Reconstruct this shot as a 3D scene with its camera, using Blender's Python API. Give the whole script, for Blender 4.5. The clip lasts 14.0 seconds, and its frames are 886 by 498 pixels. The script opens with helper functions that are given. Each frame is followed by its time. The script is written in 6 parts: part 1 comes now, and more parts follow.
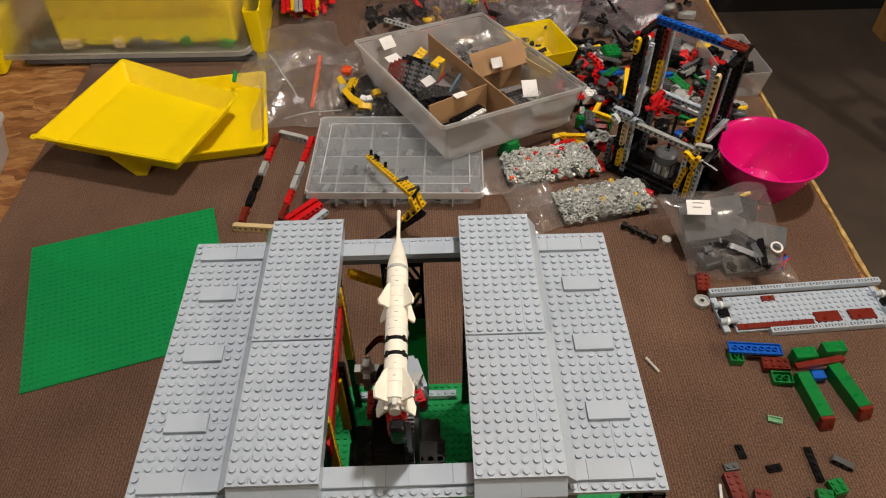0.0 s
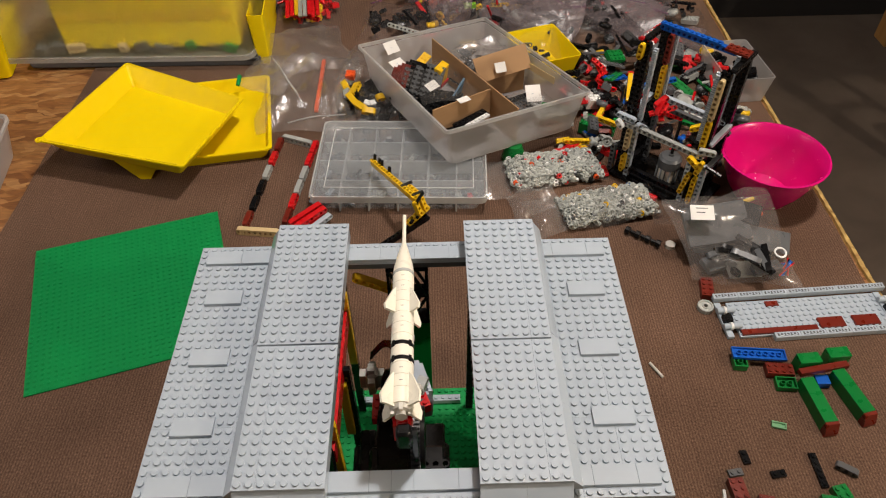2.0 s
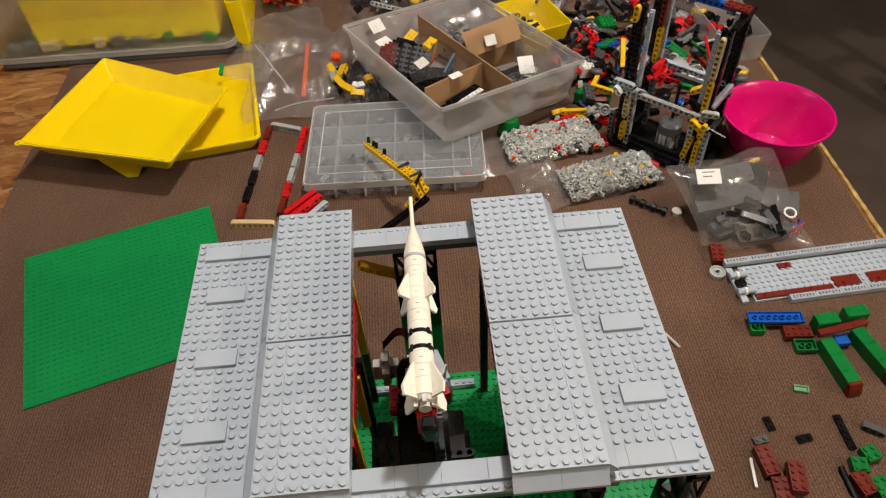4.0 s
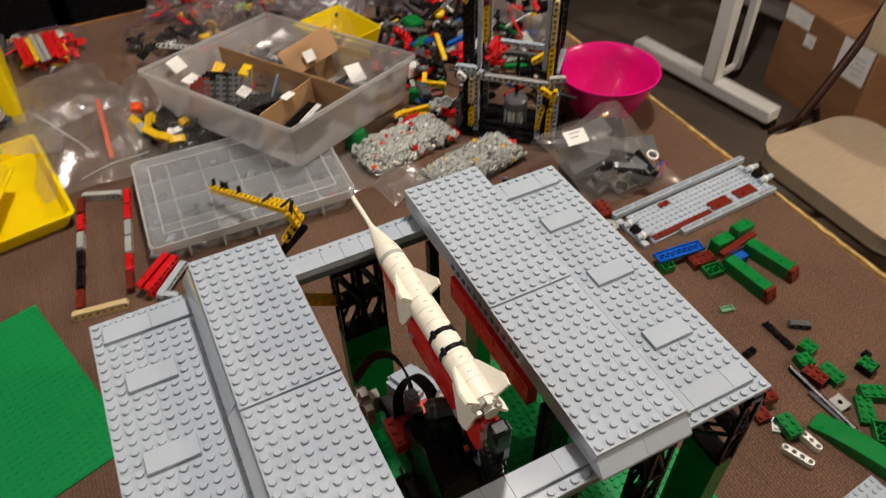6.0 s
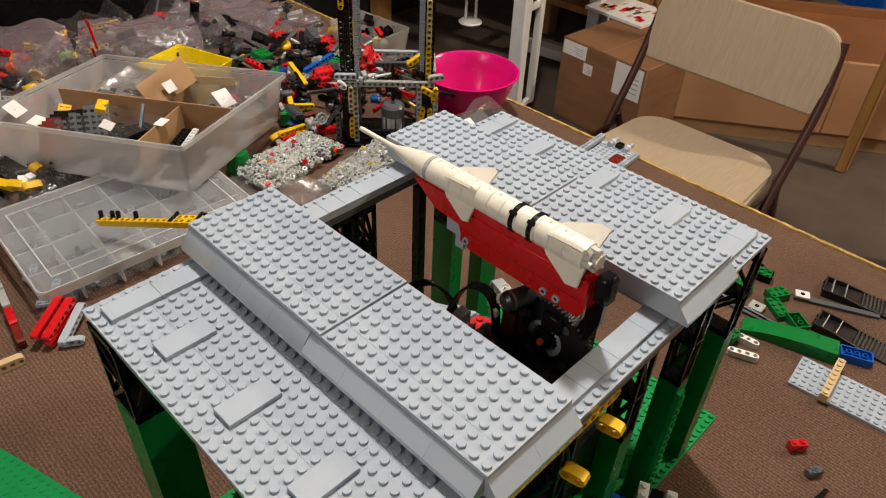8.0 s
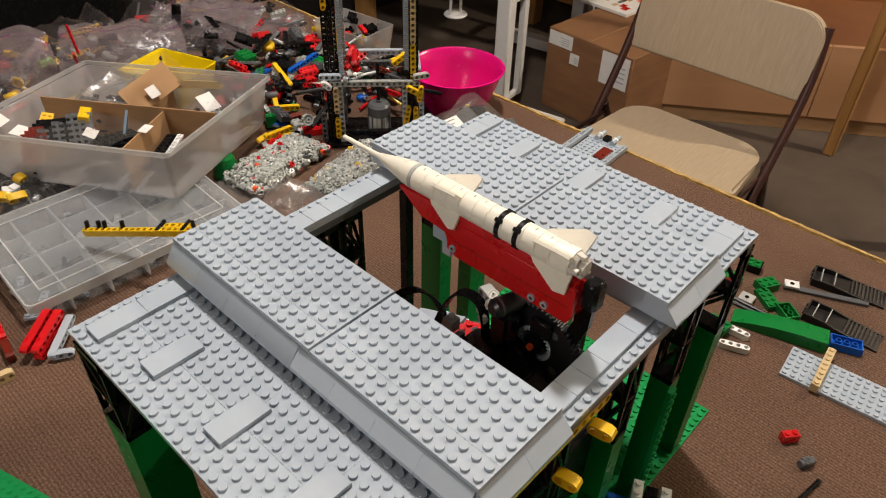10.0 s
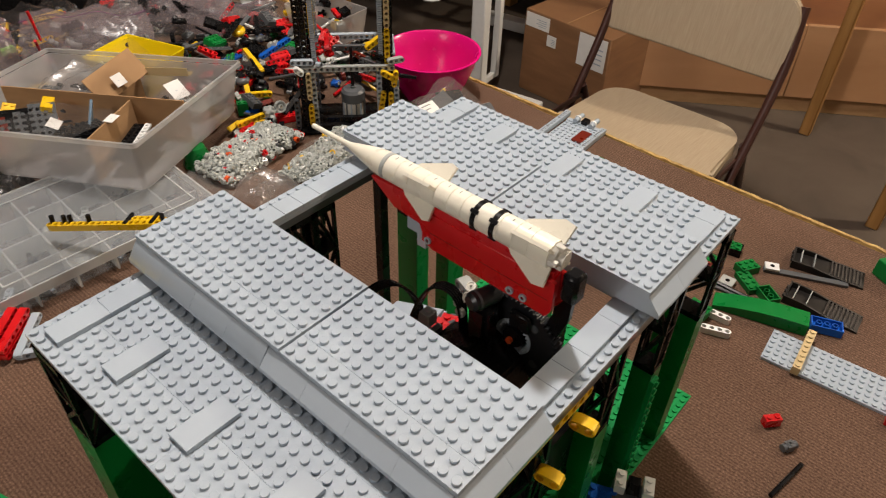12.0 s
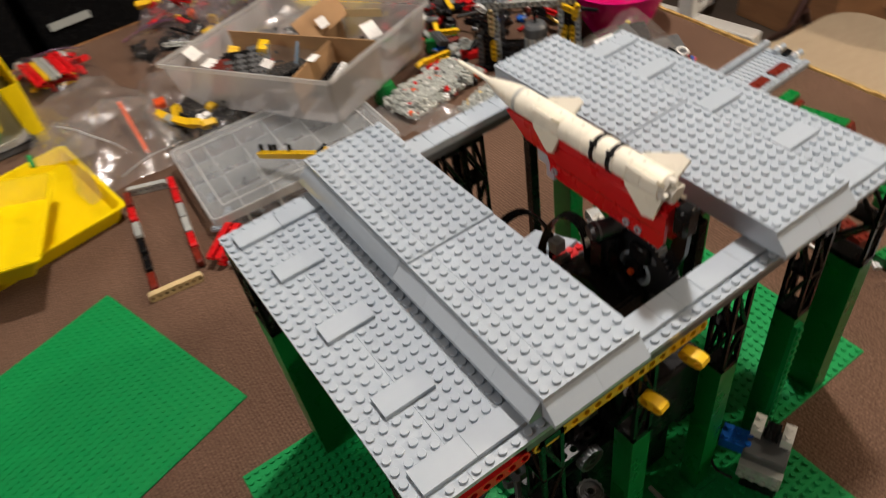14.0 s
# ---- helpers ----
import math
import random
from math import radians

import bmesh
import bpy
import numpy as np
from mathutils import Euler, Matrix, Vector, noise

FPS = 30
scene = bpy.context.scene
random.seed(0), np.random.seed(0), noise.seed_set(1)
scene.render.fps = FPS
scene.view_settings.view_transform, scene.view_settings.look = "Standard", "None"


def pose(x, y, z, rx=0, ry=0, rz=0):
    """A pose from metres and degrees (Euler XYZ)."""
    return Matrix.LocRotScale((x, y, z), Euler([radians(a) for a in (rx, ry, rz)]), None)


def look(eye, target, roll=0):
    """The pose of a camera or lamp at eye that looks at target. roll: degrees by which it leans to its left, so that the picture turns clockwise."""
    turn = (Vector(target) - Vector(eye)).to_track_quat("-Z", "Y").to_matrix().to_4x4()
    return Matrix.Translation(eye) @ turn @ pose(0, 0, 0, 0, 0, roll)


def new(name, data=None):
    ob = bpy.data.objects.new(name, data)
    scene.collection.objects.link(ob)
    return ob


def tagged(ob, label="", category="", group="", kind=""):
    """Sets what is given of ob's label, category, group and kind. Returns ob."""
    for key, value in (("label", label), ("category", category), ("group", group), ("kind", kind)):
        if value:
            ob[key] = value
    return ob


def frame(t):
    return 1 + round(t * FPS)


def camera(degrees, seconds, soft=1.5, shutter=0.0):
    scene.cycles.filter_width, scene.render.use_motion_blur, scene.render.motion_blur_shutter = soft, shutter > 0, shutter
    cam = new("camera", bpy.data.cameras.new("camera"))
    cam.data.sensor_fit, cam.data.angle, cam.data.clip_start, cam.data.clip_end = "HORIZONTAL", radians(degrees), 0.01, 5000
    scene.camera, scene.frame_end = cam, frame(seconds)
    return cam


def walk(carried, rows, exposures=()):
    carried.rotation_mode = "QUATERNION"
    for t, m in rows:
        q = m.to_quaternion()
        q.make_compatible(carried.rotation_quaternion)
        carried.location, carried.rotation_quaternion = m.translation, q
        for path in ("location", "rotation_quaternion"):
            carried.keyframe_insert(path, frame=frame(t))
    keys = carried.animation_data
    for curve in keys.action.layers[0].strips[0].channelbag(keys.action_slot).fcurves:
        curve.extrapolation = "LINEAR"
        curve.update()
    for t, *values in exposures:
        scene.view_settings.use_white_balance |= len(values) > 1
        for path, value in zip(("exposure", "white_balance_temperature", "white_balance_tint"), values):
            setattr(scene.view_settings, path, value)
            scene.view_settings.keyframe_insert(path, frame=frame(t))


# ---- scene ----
cam = camera(63.7, 14.0, soft=1.12, shutter=0.5)
PATH = [
    (0, (0.032, -0.347, 0.732), (0.054, 1.033, -0.716), -1.0),
    (0.5, (0.029, -0.348, 0.732), (0.055, 1.033, -0.714), -0.8),
    (1, (0.028, -0.35, 0.732), (0.054, 1.037, -0.709), -0.9),
    (1.5, (0.028, -0.347, 0.733), (0.053, 1.043, -0.705), -1.0),
    (2, (0.028, -0.347, 0.733), (0.048, 1.041, -0.707), -0.9),
    (2.2, (0.026, -0.348, 0.731), (0.051, 1.04, -0.709), -0.7),
    (4.3, (0.005, -0.316, 0.706), (0.071, 1.01, -0.789), -4.9),
    (4.5, (-0.01, -0.297, 0.7), (0.121, 1.005, -0.813), -4.7),
    (5, (-0.032, -0.28, 0.694), (0.182, 0.967, -0.856), -4.0),
    (5.5, (-0.058, -0.27, 0.669), (0.249, 0.954, -0.883), -5.6),
    (6, (-0.106, -0.269, 0.637), (0.509, 1.007, -0.776), -1.6),
    (6.5, (-0.141, -0.268, 0.591), (0.648, 1.074, -0.664), 1.8),
    (7, (-0.194, -0.277, 0.561), (0.872, 0.999, -0.551), 4.9),
    (7.5, (-0.25, -0.254, 0.547), (0.845, 0.902, -0.663), 1.5),
    (8, (-0.27, -0.236, 0.551), (0.881, 0.831, -0.69), 2.8),
    (10.3, (-0.26, -0.232, 0.558), (0.893, 0.805, -0.705), 1.7),
    (10.5, (-0.259, -0.225, 0.557), (0.901, 0.8, -0.709), 2.3),
    (11, (-0.259, -0.224, 0.555), (0.892, 0.792, -0.727), 2.4),
    (11.5, (-0.258, -0.224, 0.553), (0.901, 0.78, -0.731), 2.3),
    (12, (-0.249, -0.226, 0.552), (0.921, 0.756, -0.739), 1.9),
    (12.5, (-0.241, -0.231, 0.559), (0.948, 0.734, -0.728), 1.9),
    (13, (-0.242, -0.224, 0.554), (0.953, 0.721, -0.741), 2.6),
    (13.2, (-0.237, -0.218, 0.566), (0.921, 0.717, -0.77), 2.0),
    (13.4, (-0.241, -0.215, 0.553), (0.787, 0.848, -0.794), -1.4),
    (13.5, (-0.244, -0.206, 0.557), (0.713, 0.845, -0.85), -2.8),
    (13.7, (-0.242, -0.226, 0.552), (0.554, 0.854, -0.931), -7.7),
    (13.8, (-0.239, -0.248, 0.54), (0.512, 0.921, -0.898), -9.7),
    (14, (-0.232, -0.279, 0.566), (0.431, 1.0, -0.821), -10.7),
]
walk(cam, [(t, look(eye, target, roll)) for t, eye, target, roll in PATH],
     exposures=[(0, -0.28), (1.2, -0.27), (2.2, -0.20), (4.3, -0.19), (5.0, -0.15), (6.5, -0.21), (7.5, -0.01), (14, -0.01)])

# ---- light ----
world = bpy.data.worlds.new("room_air")
scene.world = world
world.use_nodes = True
world.node_tree.nodes["Background"].inputs[0].default_value = (0.9, 0.75, 0.6, 1)
world.node_tree.nodes["Background"].inputs[1].default_value = 0.009


def point_lamp(name, place, watts, radius, colour):
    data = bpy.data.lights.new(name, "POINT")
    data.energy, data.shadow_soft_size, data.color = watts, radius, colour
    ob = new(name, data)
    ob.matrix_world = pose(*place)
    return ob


# No lamp is in view; this one is set from highlights on the bricks.
point_lamp("unseen_lamp", (0.40, 0.37, 1.85), 114, 0.07, (1.0, 0.925, 0.868))
# Unseen too, set from the chair back's shadow on the seat.
point_lamp("unseen_lamp", (2.7, -1.2, 1.85), 174, 0.05, (1.0, 0.86, 0.68))
# Added wide fill lamp, unseen, to lift left-facing sides and dark areas.
point_lamp("unseen_lamp", (-2.2, 0.1, 1.75), 68, 0.55, (1.0, 0.948, 0.92))

P = 0.008      # stud pitch
PL = 0.0032    # plate height
DECK = 0.25    # top of the lower deck
FLOOR = -0.74


# ---- materials ----
def material(name):
    m = bpy.data.materials.new(name)
    m.use_nodes = True
    nt = m.node_tree
    return m, nt, nt.nodes["Principled BSDF"]


def node(nt, kind, **values):
    n = nt.nodes.new(kind)
    for key, v in values.items():
        n.inputs[key.replace("_", " ")].default_value = v
    return n


def ramp(nt, src, stops):
    r = nt.nodes.new("ShaderNodeValToRGB")
    r.color_ramp.elements[0].position, r.color_ramp.elements[0].color = stops[0][0], (*stops[0][1], 1)
    r.color_ramp.elements[1].position, r.color_ramp.elements[1].color = stops[-1][0], (*stops[-1][1], 1)
    for pos, col in stops[1:-1]:
        e = r.color_ramp.elements.new(pos)
        e.color = (*col, 1)
    nt.links.new(src, r.inputs[0])
    return r


def coords(nt, scale=(1, 1, 1), rot=(0, 0, 0), kind="Object"):
    tc = nt.nodes.new("ShaderNodeTexCoord")
    mp = nt.nodes.new("ShaderNodeMapping")
    mp.inputs["Scale"].default_value = scale
    mp.inputs["Rotation"].default_value = [radians(a) for a in rot]
    nt.links.new(tc.outputs[kind], mp.inputs[0])
    return mp.outputs[0]


def bump(nt, b, height, strength, distance):
    n = nt.nodes.new("ShaderNodeBump")
    n.inputs["Strength"].default_value, n.inputs["Distance"].default_value = strength, distance
    nt.links.new(height, n.inputs["Height"])
    nt.links.new(n.outputs[0], b.inputs["Normal"])
    return n


def plastic(name, rgb, rough=0.28, vary=0.08, spec=0.5):
    """Moulded plastic: slight shade differences from piece to piece, faint cloudiness, dust and fine scuffs."""
    m, nt, b = material(name)
    v = coords(nt)
    big = node(nt, "ShaderNodeTexNoise", Scale=60.0, Detail=4.0)
    fine = node(nt, "ShaderNodeTexNoise", Scale=900.0, Detail=3.0)
    nt.links.new(v, big.inputs["Vector"])
    nt.links.new(v, fine.inputs["Vector"])
    info = nt.nodes.new("ShaderNodeObjectInfo")
    mixed = node(nt, "ShaderNodeMath")
    mixed.operation = "MULTIPLY_ADD"
    mixed.inputs[1].default_value = 0.5
    nt.links.new(info.outputs["Random"], mixed.inputs[0])
    half = node(nt, "ShaderNodeMath")
    half.operation = "MULTIPLY"
    half.inputs[1].default_value = 0.5
    nt.links.new(big.outputs["Fac"], half.inputs[0])
    nt.links.new(half.outputs[0], mixed.inputs[2])
    lo = tuple(c * (1 - vary) for c in rgb)
    hi = tuple(min(1, c * (1 + vary)) for c in rgb)
    r = ramp(nt, mixed.outputs[0], [(0.2, lo), (0.8, hi)])
    nt.links.new(r.outputs[0], b.inputs["Base Color"])
    rr = ramp(nt, big.outputs["Fac"], [(0.3, (rough * 0.8,) * 3), (0.75, (rough * 1.35,) * 3)])
    nt.links.new(rr.outputs[0], b.inputs["Roughness"])
    b.inputs["Specular IOR Level"].default_value = spec
    bump(nt, b, fine.outputs["Fac"], 0.05, 0.0004)
    return m


def clear(name, tint, cover, rough, wrinkle=0.0, wscale=60.0, gloss=0.04):
    """Thin see-through plastic: a milky haze over what lies behind, with a glossy skin."""
    m, nt, b = material(name)
    nt.nodes.remove(b)
    v = coords(nt)
    cloud = node(nt, "ShaderNodeTexNoise", Scale=wscale * 0.5, Detail=5.0)
    nt.links.new(v, cloud.inputs["Vector"])
    fac = ramp(nt, cloud.outputs["Fac"], [(0.3, (cover * 0.75,) * 3), (0.75, (min(1, cover * 1.35),) * 3)])
    haze = nt.nodes.new("ShaderNodeBsdfDiffuse")
    haze.inputs["Color"].default_value = (*tint, 1)
    through_light = nt.nodes.new("ShaderNodeBsdfTranslucent")
    through_light.inputs["Color"].default_value = (*tint, 1)
    milky = nt.nodes.new("ShaderNodeMixShader")
    milky.inputs[0].default_value = 0.4
    nt.links.new(haze.outputs[0], milky.inputs[1])
    nt.links.new(through_light.outputs[0], milky.inputs[2])
    t = nt.nodes.new("ShaderNodeBsdfTransparent")
    mix = nt.nodes.new("ShaderNodeMixShader")
    nt.links.new(fac.outputs[0], mix.inputs[0])
    nt.links.new(t.outputs[0], mix.inputs[1])
    nt.links.new(milky.outputs[0], mix.inputs[2])
    shine = node(nt, "ShaderNodeBsdfGlossy", Roughness=rough)
    facing = node(nt, "ShaderNodeLayerWeight", Blend=0.5)
    steep = node(nt, "ShaderNodeMath")
    steep.operation = "POWER"
    steep.inputs[1].default_value = 3.5
    nt.links.new(facing.outputs["Facing"], steep.inputs[0])
    fresnel = node(nt, "ShaderNodeMath")
    fresnel.operation = "MULTIPLY_ADD"
    fresnel.inputs[1].default_value, fresnel.inputs[2].default_value = 0.4, gloss
    nt.links.new(steep.outputs[0], fresnel.inputs[0])
    skin = nt.nodes.new("ShaderNodeMixShader")
    nt.links.new(fresnel.outputs[0], skin.inputs[0])
    nt.links.new(mix.outputs[0], skin.inputs[1])
    nt.links.new(shine.outputs[0], skin.inputs[2])
    if wrinkle:
        w = node(nt, "ShaderNodeTexNoise", Scale=wscale, Detail=3.0, Distortion=1.6)
        nt.links.new(v, w.inputs["Vector"])
        n = nt.nodes.new("ShaderNodeBump")
        n.inputs["Strength"].default_value, n.inputs["Distance"].default_value = wrinkle, 0.012
        nt.links.new(w.outputs["Fac"], n.inputs["Height"])
        nt.links.new(n.outputs[0], shine.inputs["Normal"])
    nt.links.new(skin.outputs[0], nt.nodes["Material Output"].inputs["Surface"])
    return m


def blurred(name, tint, cover):
    """Thick frosted plastic that blurs what stands behind it."""
    m, nt, b = material(name)
    b.inputs["Base Color"].default_value = (*tint, 1)
    b.inputs["Roughness"].default_value = 0.35
    bend = node(nt, "ShaderNodeBsdfRefraction", Roughness=0.5, IOR=1.12)
    bend.inputs["Color"].default_value = (0.92, 0.92, 0.9, 1)
    cloud = node(nt, "ShaderNodeTexNoise", Scale=9.0, Detail=5.0)
    nt.links.new(coords(nt), cloud.inputs["Vector"])
    fac = ramp(nt, cloud.outputs["Fac"], [(0.3, (cover * 0.8,) * 3), (0.75, (cover * 1.25,) * 3)])
    mix = nt.nodes.new("ShaderNodeMixShader")
    nt.links.new(fac.outputs[0], mix.inputs[0])
    nt.links.new(bend.outputs[0], mix.inputs[1])
    nt.links.new(b.outputs[0], mix.inputs[2])
    nt.links.new(mix.outputs[0], nt.nodes["Material Output"].inputs["Surface"])
    return m


def carpet_material():
    """Brown needle-felt carpet with fine ribs along y, broken into small loops."""
    m, nt, b = material("ribbed_carpet")
    v = coords(nt)
    rib = nt.nodes.new("ShaderNodeTexWave")
    rib.wave_type, rib.bands_direction = "BANDS", "X"
    for k, q in (("Scale", 88.0), ("Distortion", 2.2), ("Detail", 3.0), ("Detail Scale", 70.0)):
        rib.inputs[k].default_value = q
    loops = node(nt, "ShaderNodeTexNoise", Scale=1.0, Detail=3.0, Distortion=0.3)
    nt.links.new(coords(nt, (560, 420, 420)), loops.inputs["Vector"])
    streak = node(nt, "ShaderNodeTexNoise", Scale=1.0, Detail=3.0)
    nt.links.new(coords(nt, (300, 14, 60)), streak.inputs["Vector"])
    stain = node(nt, "ShaderNodeTexNoise", Scale=7.0, Detail=6.0)
    for n in (rib, stain):
        nt.links.new(v, n.inputs["Vector"])
    w = []
    for out, k in ((rib.outputs["Fac"], 0.13), (loops.outputs["Fac"], 0.74), (streak.outputs["Fac"], 0.13)):
        q = node(nt, "ShaderNodeMath")
        q.operation = "MULTIPLY_ADD"
        q.inputs[1].default_value = k
        nt.links.new(out, q.inputs[0])
        if w:
            nt.links.new(w[-1].outputs[0], q.inputs[2])
        else:
            q.inputs[2].default_value = 0.0
        w.append(q)
    a = ramp(nt, w[-1].outputs[0], [(0.28, (0.057, 0.0325, 0.022)), (0.5, (0.122, 0.0715, 0.048)), (0.72, (0.224, 0.142, 0.100))])
    d = ramp(nt, stain.outputs["Fac"], [(0.3, (0.76, 0.74, 0.72)), (0.7, (1.10, 1.08, 1.06))])
    mul = nt.nodes.new("ShaderNodeMixRGB")
    mul.blend_type = "MULTIPLY"
    mul.inputs[0].default_value = 1.0
    nt.links.new(a.outputs[0], mul.inputs[1])
    nt.links.new(d.outputs[0], mul.inputs[2])
    nt.links.new(mul.outputs[0], b.inputs["Base Color"])
    b.inputs["Roughness"].default_value = 0.95
    b.inputs["Specular IOR Level"].default_value = 0.1
    b.inputs["Sheen Weight"].default_value = 0.30
    b.inputs["Sheen Roughness"].default_value = 0.45
    b.inputs["Sheen Tint"].default_value = (0.62, 0.44, 0.33, 1)
    bump(nt, b, w[-1].outputs[0], 0.45, 0.0025)
    return m


def osb_material():
    m, nt, b = material("strand_board")
    v = coords(nt, (1, 1, 1))
    n = node(nt, "ShaderNodeTexNoise", Scale=14.0, Detail=2.0)
    nt.links.new(v, n.inputs["Vector"])
    warp = nt.nodes.new("ShaderNodeMixRGB")
    warp.inputs[0].default_value = 0.06
    nt.links.new(v, warp.inputs[1])
    nt.links.new(n.outputs["Color"], warp.inputs[2])
    f1 = node(nt, "ShaderNodeTexVoronoi", Scale=46.0)
    f1.inputs["Randomness"].default_value = 1.0
    mp = nt.nodes.new("ShaderNodeMapping")
    mp.inputs["Scale"].default_value = (0.62, 2.4, 1.0)
    nt.links.new(warp.outputs[0], mp.inputs[0])
    nt.links.new(mp.outputs[0], f1.inputs["Vector"])
    bw = nt.nodes.new("ShaderNodeRGBToBW")
    nt.links.new(f1.outputs["Color"], bw.inputs[0])
    r = ramp(nt, bw.outputs[0], [(0.1, (0.15, 0.055, 0.014)), (0.4, (0.25, 0.105, 0.03)), (0.7, (0.32, 0.155, 0.05)), (0.95, (0.44, 0.25, 0.10))])
    grain = node(nt, "ShaderNodeTexNoise", Scale=1.0, Detail=6.0)
    nt.links.new(coords(nt, (60, 220, 60)), grain.inputs["Vector"])
    g = ramp(nt, grain.outputs["Fac"], [(0.3, (0.75, 0.7, 0.66)), (0.7, (1.2, 1.17, 1.12))])
    mul = nt.nodes.new("ShaderNodeMixRGB")
    mul.blend_type = "MULTIPLY"
    mul.inputs[0].default_value = 1.0
    nt.links.new(r.outputs[0], mul.inputs[1])
    nt.links.new(g.outputs[0], mul.inputs[2])
    nt.links.new(mul.outputs[0], b.inputs["Base Color"])
    b.inputs["Roughness"].default_value = 0.6
    bump(nt, b, f1.outputs["Distance"], 0.3, 0.002)
    return m


def grained(name, dark, light, scale=(3, 60, 60), rough=0.6, bumpy=0.2):
    """Wood, card, cloth: streaks along one axis with blotches."""
    m, nt, b = material(name)
    v = coords(nt, scale)
    n = node(nt, "ShaderNodeTexNoise", Scale=1.0, Detail=6.0, Distortion=0.4)
    nt.links.new(v, n.inputs["Vector"])
    r = ramp(nt, n.outputs["Fac"], [(0.25, dark), (0.75, light)])
    nt.links.new(r.outputs[0], b.inputs["Base Color"])
    b.inputs["Roughness"].default_value = rough
    bump(nt, b, n.outputs["Fac"], bumpy, 0.002)
    return m


GREY = plastic("light_grey_plastic", (0.395, 0.452, 0.508), 0.055, 0.03)
DARKGREY = plastic("dark_grey_plastic", (0.085, 0.09, 0.095), 0.32)
BLACK = plastic("black_plastic", (0.006, 0.006, 0.0065), 0.25, 0.08, 0.2)
WHITE = plastic("aged_white_plastic", (0.80, 0.76, 0.64), 0.3, 0.04)
PLAINWHITE = plastic("white_plastic", (0.75, 0.75, 0.73), 0.3)
GREEN = plastic("green_plastic", (0.003, 0.165, 0.030), 0.3, 0.08, 0.35)
BRIGHTGREEN = plastic("bright_green_plastic", (0.003, 0.24, 0.058), 0.5, 0.06, 0.2)
RED = plastic("red_plastic", (0.56, 0.007, 0.010), 0.28)
YELLOW = plastic("yellow_plastic", (0.75, 0.46, 0.01), 0.3)
TRAYYELLOW = plastic("tray_yellow_plastic", (0.82, 0.61, 0.0), 0.48, 0.05, 0.25)
BLUE = plastic("blue_plastic", (0.005, 0.09, 0.43), 0.3, 0.08, 0.35)
BROWN = plastic("reddish_brown_plastic", (0.145, 0.016, 0.008), 0.3, 0.08, 0.35)
TAN = plastic("tan_plastic", (0.55, 0.42, 0.22), 0.35)
ORANGE = plastic("orange_plastic", (0.75, 0.10, 0.02), 0.3)
SANDGREEN = plastic("pale_green_plastic", (0.16, 0.36, 0.19), 0.35)
PINK = plastic("magenta_plastic", (0.62, 0.004, 0.16), 0.22, 0.04, 0.6)
CHROME = plastic("pale_metal", (0.6, 0.58, 0.52), 0.25)
RINGGREY = plastic("bushing_grey_plastic", (0.36, 0.375, 0.355), 0.3, 0.15)
RAWEDGE = grained("raw_board_edge", (0.22, 0.12, 0.03), (0.62, 0.42, 0.14), (90, 90, 300), 0.7, 0.3)
CARPET = carpet_material()
OSB = osb_material()
FROST = clear("frosted_plastic", (0.70, 0.685, 0.685), 0.35, 0.3, 0.12, 9.0)
FROSTLIP = clear("frosted_lip", (0.76, 0.76, 0.75), 0.46, 0.3, 0.1, 20.0)
ORGCLEAR = clear("organizer_plastic", (0.58, 0.61, 0.63), 0.13, 0.3, 0.12, 12.0)
BUSHING = plastic("ring_grey_plastic", (0.40, 0.42, 0.39), 0.4, 0.12, 0.3)
ZIP = clear("violet_zip_seal", (0.30, 0.10, 0.26), 0.55, 0.2, 0.1, 20.0)
HEAVYFROST = blurred("heavy_frosted_plastic", (0.50, 0.46, 0.28), 0.09)
FROSTLID = clear("frosted_lid", (0.62, 0.66, 0.69), 0.22, 0.3, 0.12, 20.0)
FROSTEDGE = clear("frosted_edge", (0.8, 0.81, 0.8), 0.6, 0.3, 0.1, 20.0)
FILM = clear("clear_film", (0.72, 0.69, 0.66), 0.06, 0.14, 0.3, 42.0, 0.045)
CREASED = clear("creased_film", (0.74, 0.71, 0.68), 0.17, 0.15, 0.35, 34.0, 0.095)
VIOLETFILM = clear("violet_tinted_film", (0.34, 0.275, 0.285), 0.40, 0.24, 0.2, 22.0, 0.022)
MILKY = clear("milky_bag_film", (0.60, 0.56, 0.54), 0.17, 0.2, 0.15, 20.0, 0.06)
# Greyer, fainter copy of the clear film, toned for the dim far end.
FARFILM = clear("dim_far_film", (0.5, 0.46, 0.45), 0.05, 0.22, 0.2, 30.0, 0.017)
CARD = grained("brown_cardboard", (0.30, 0.17, 0.075), (0.40, 0.235, 0.11), (14, 14, 60), 0.75, 0.1)
BOXCARD = grained("box_cardboard", (0.185, 0.086, 0.036), (0.265, 0.130, 0.055), (6, 6, 30), 0.8, 0.1)
PAPER = grained("white_paper", (0.72, 0.71, 0.68), (0.8, 0.79, 0.76), (30, 30, 30), 0.7, 0.05)
LUMBER = grained("pine_lumber", (0.33, 0.155, 0.04), (0.47, 0.25, 0.075), (40, 40, 3), 0.6, 0.2)
BOARD = grained("pinkish_fibreboard", (0.38, 0.195, 0.090), (0.47, 0.260, 0.128), (2, 2, 9), 0.7, 0.1)
PLY = grained("plywood", (0.17, 0.062, 0.018), (0.26, 0.105, 0.033), (3, 3, 30), 0.6, 0.15)
CLOTH = grained("beige_vinyl", (0.375, 0.292, 0.195), (0.455, 0.365, 0.250), (380, 22, 22), 0.6, 0.3)
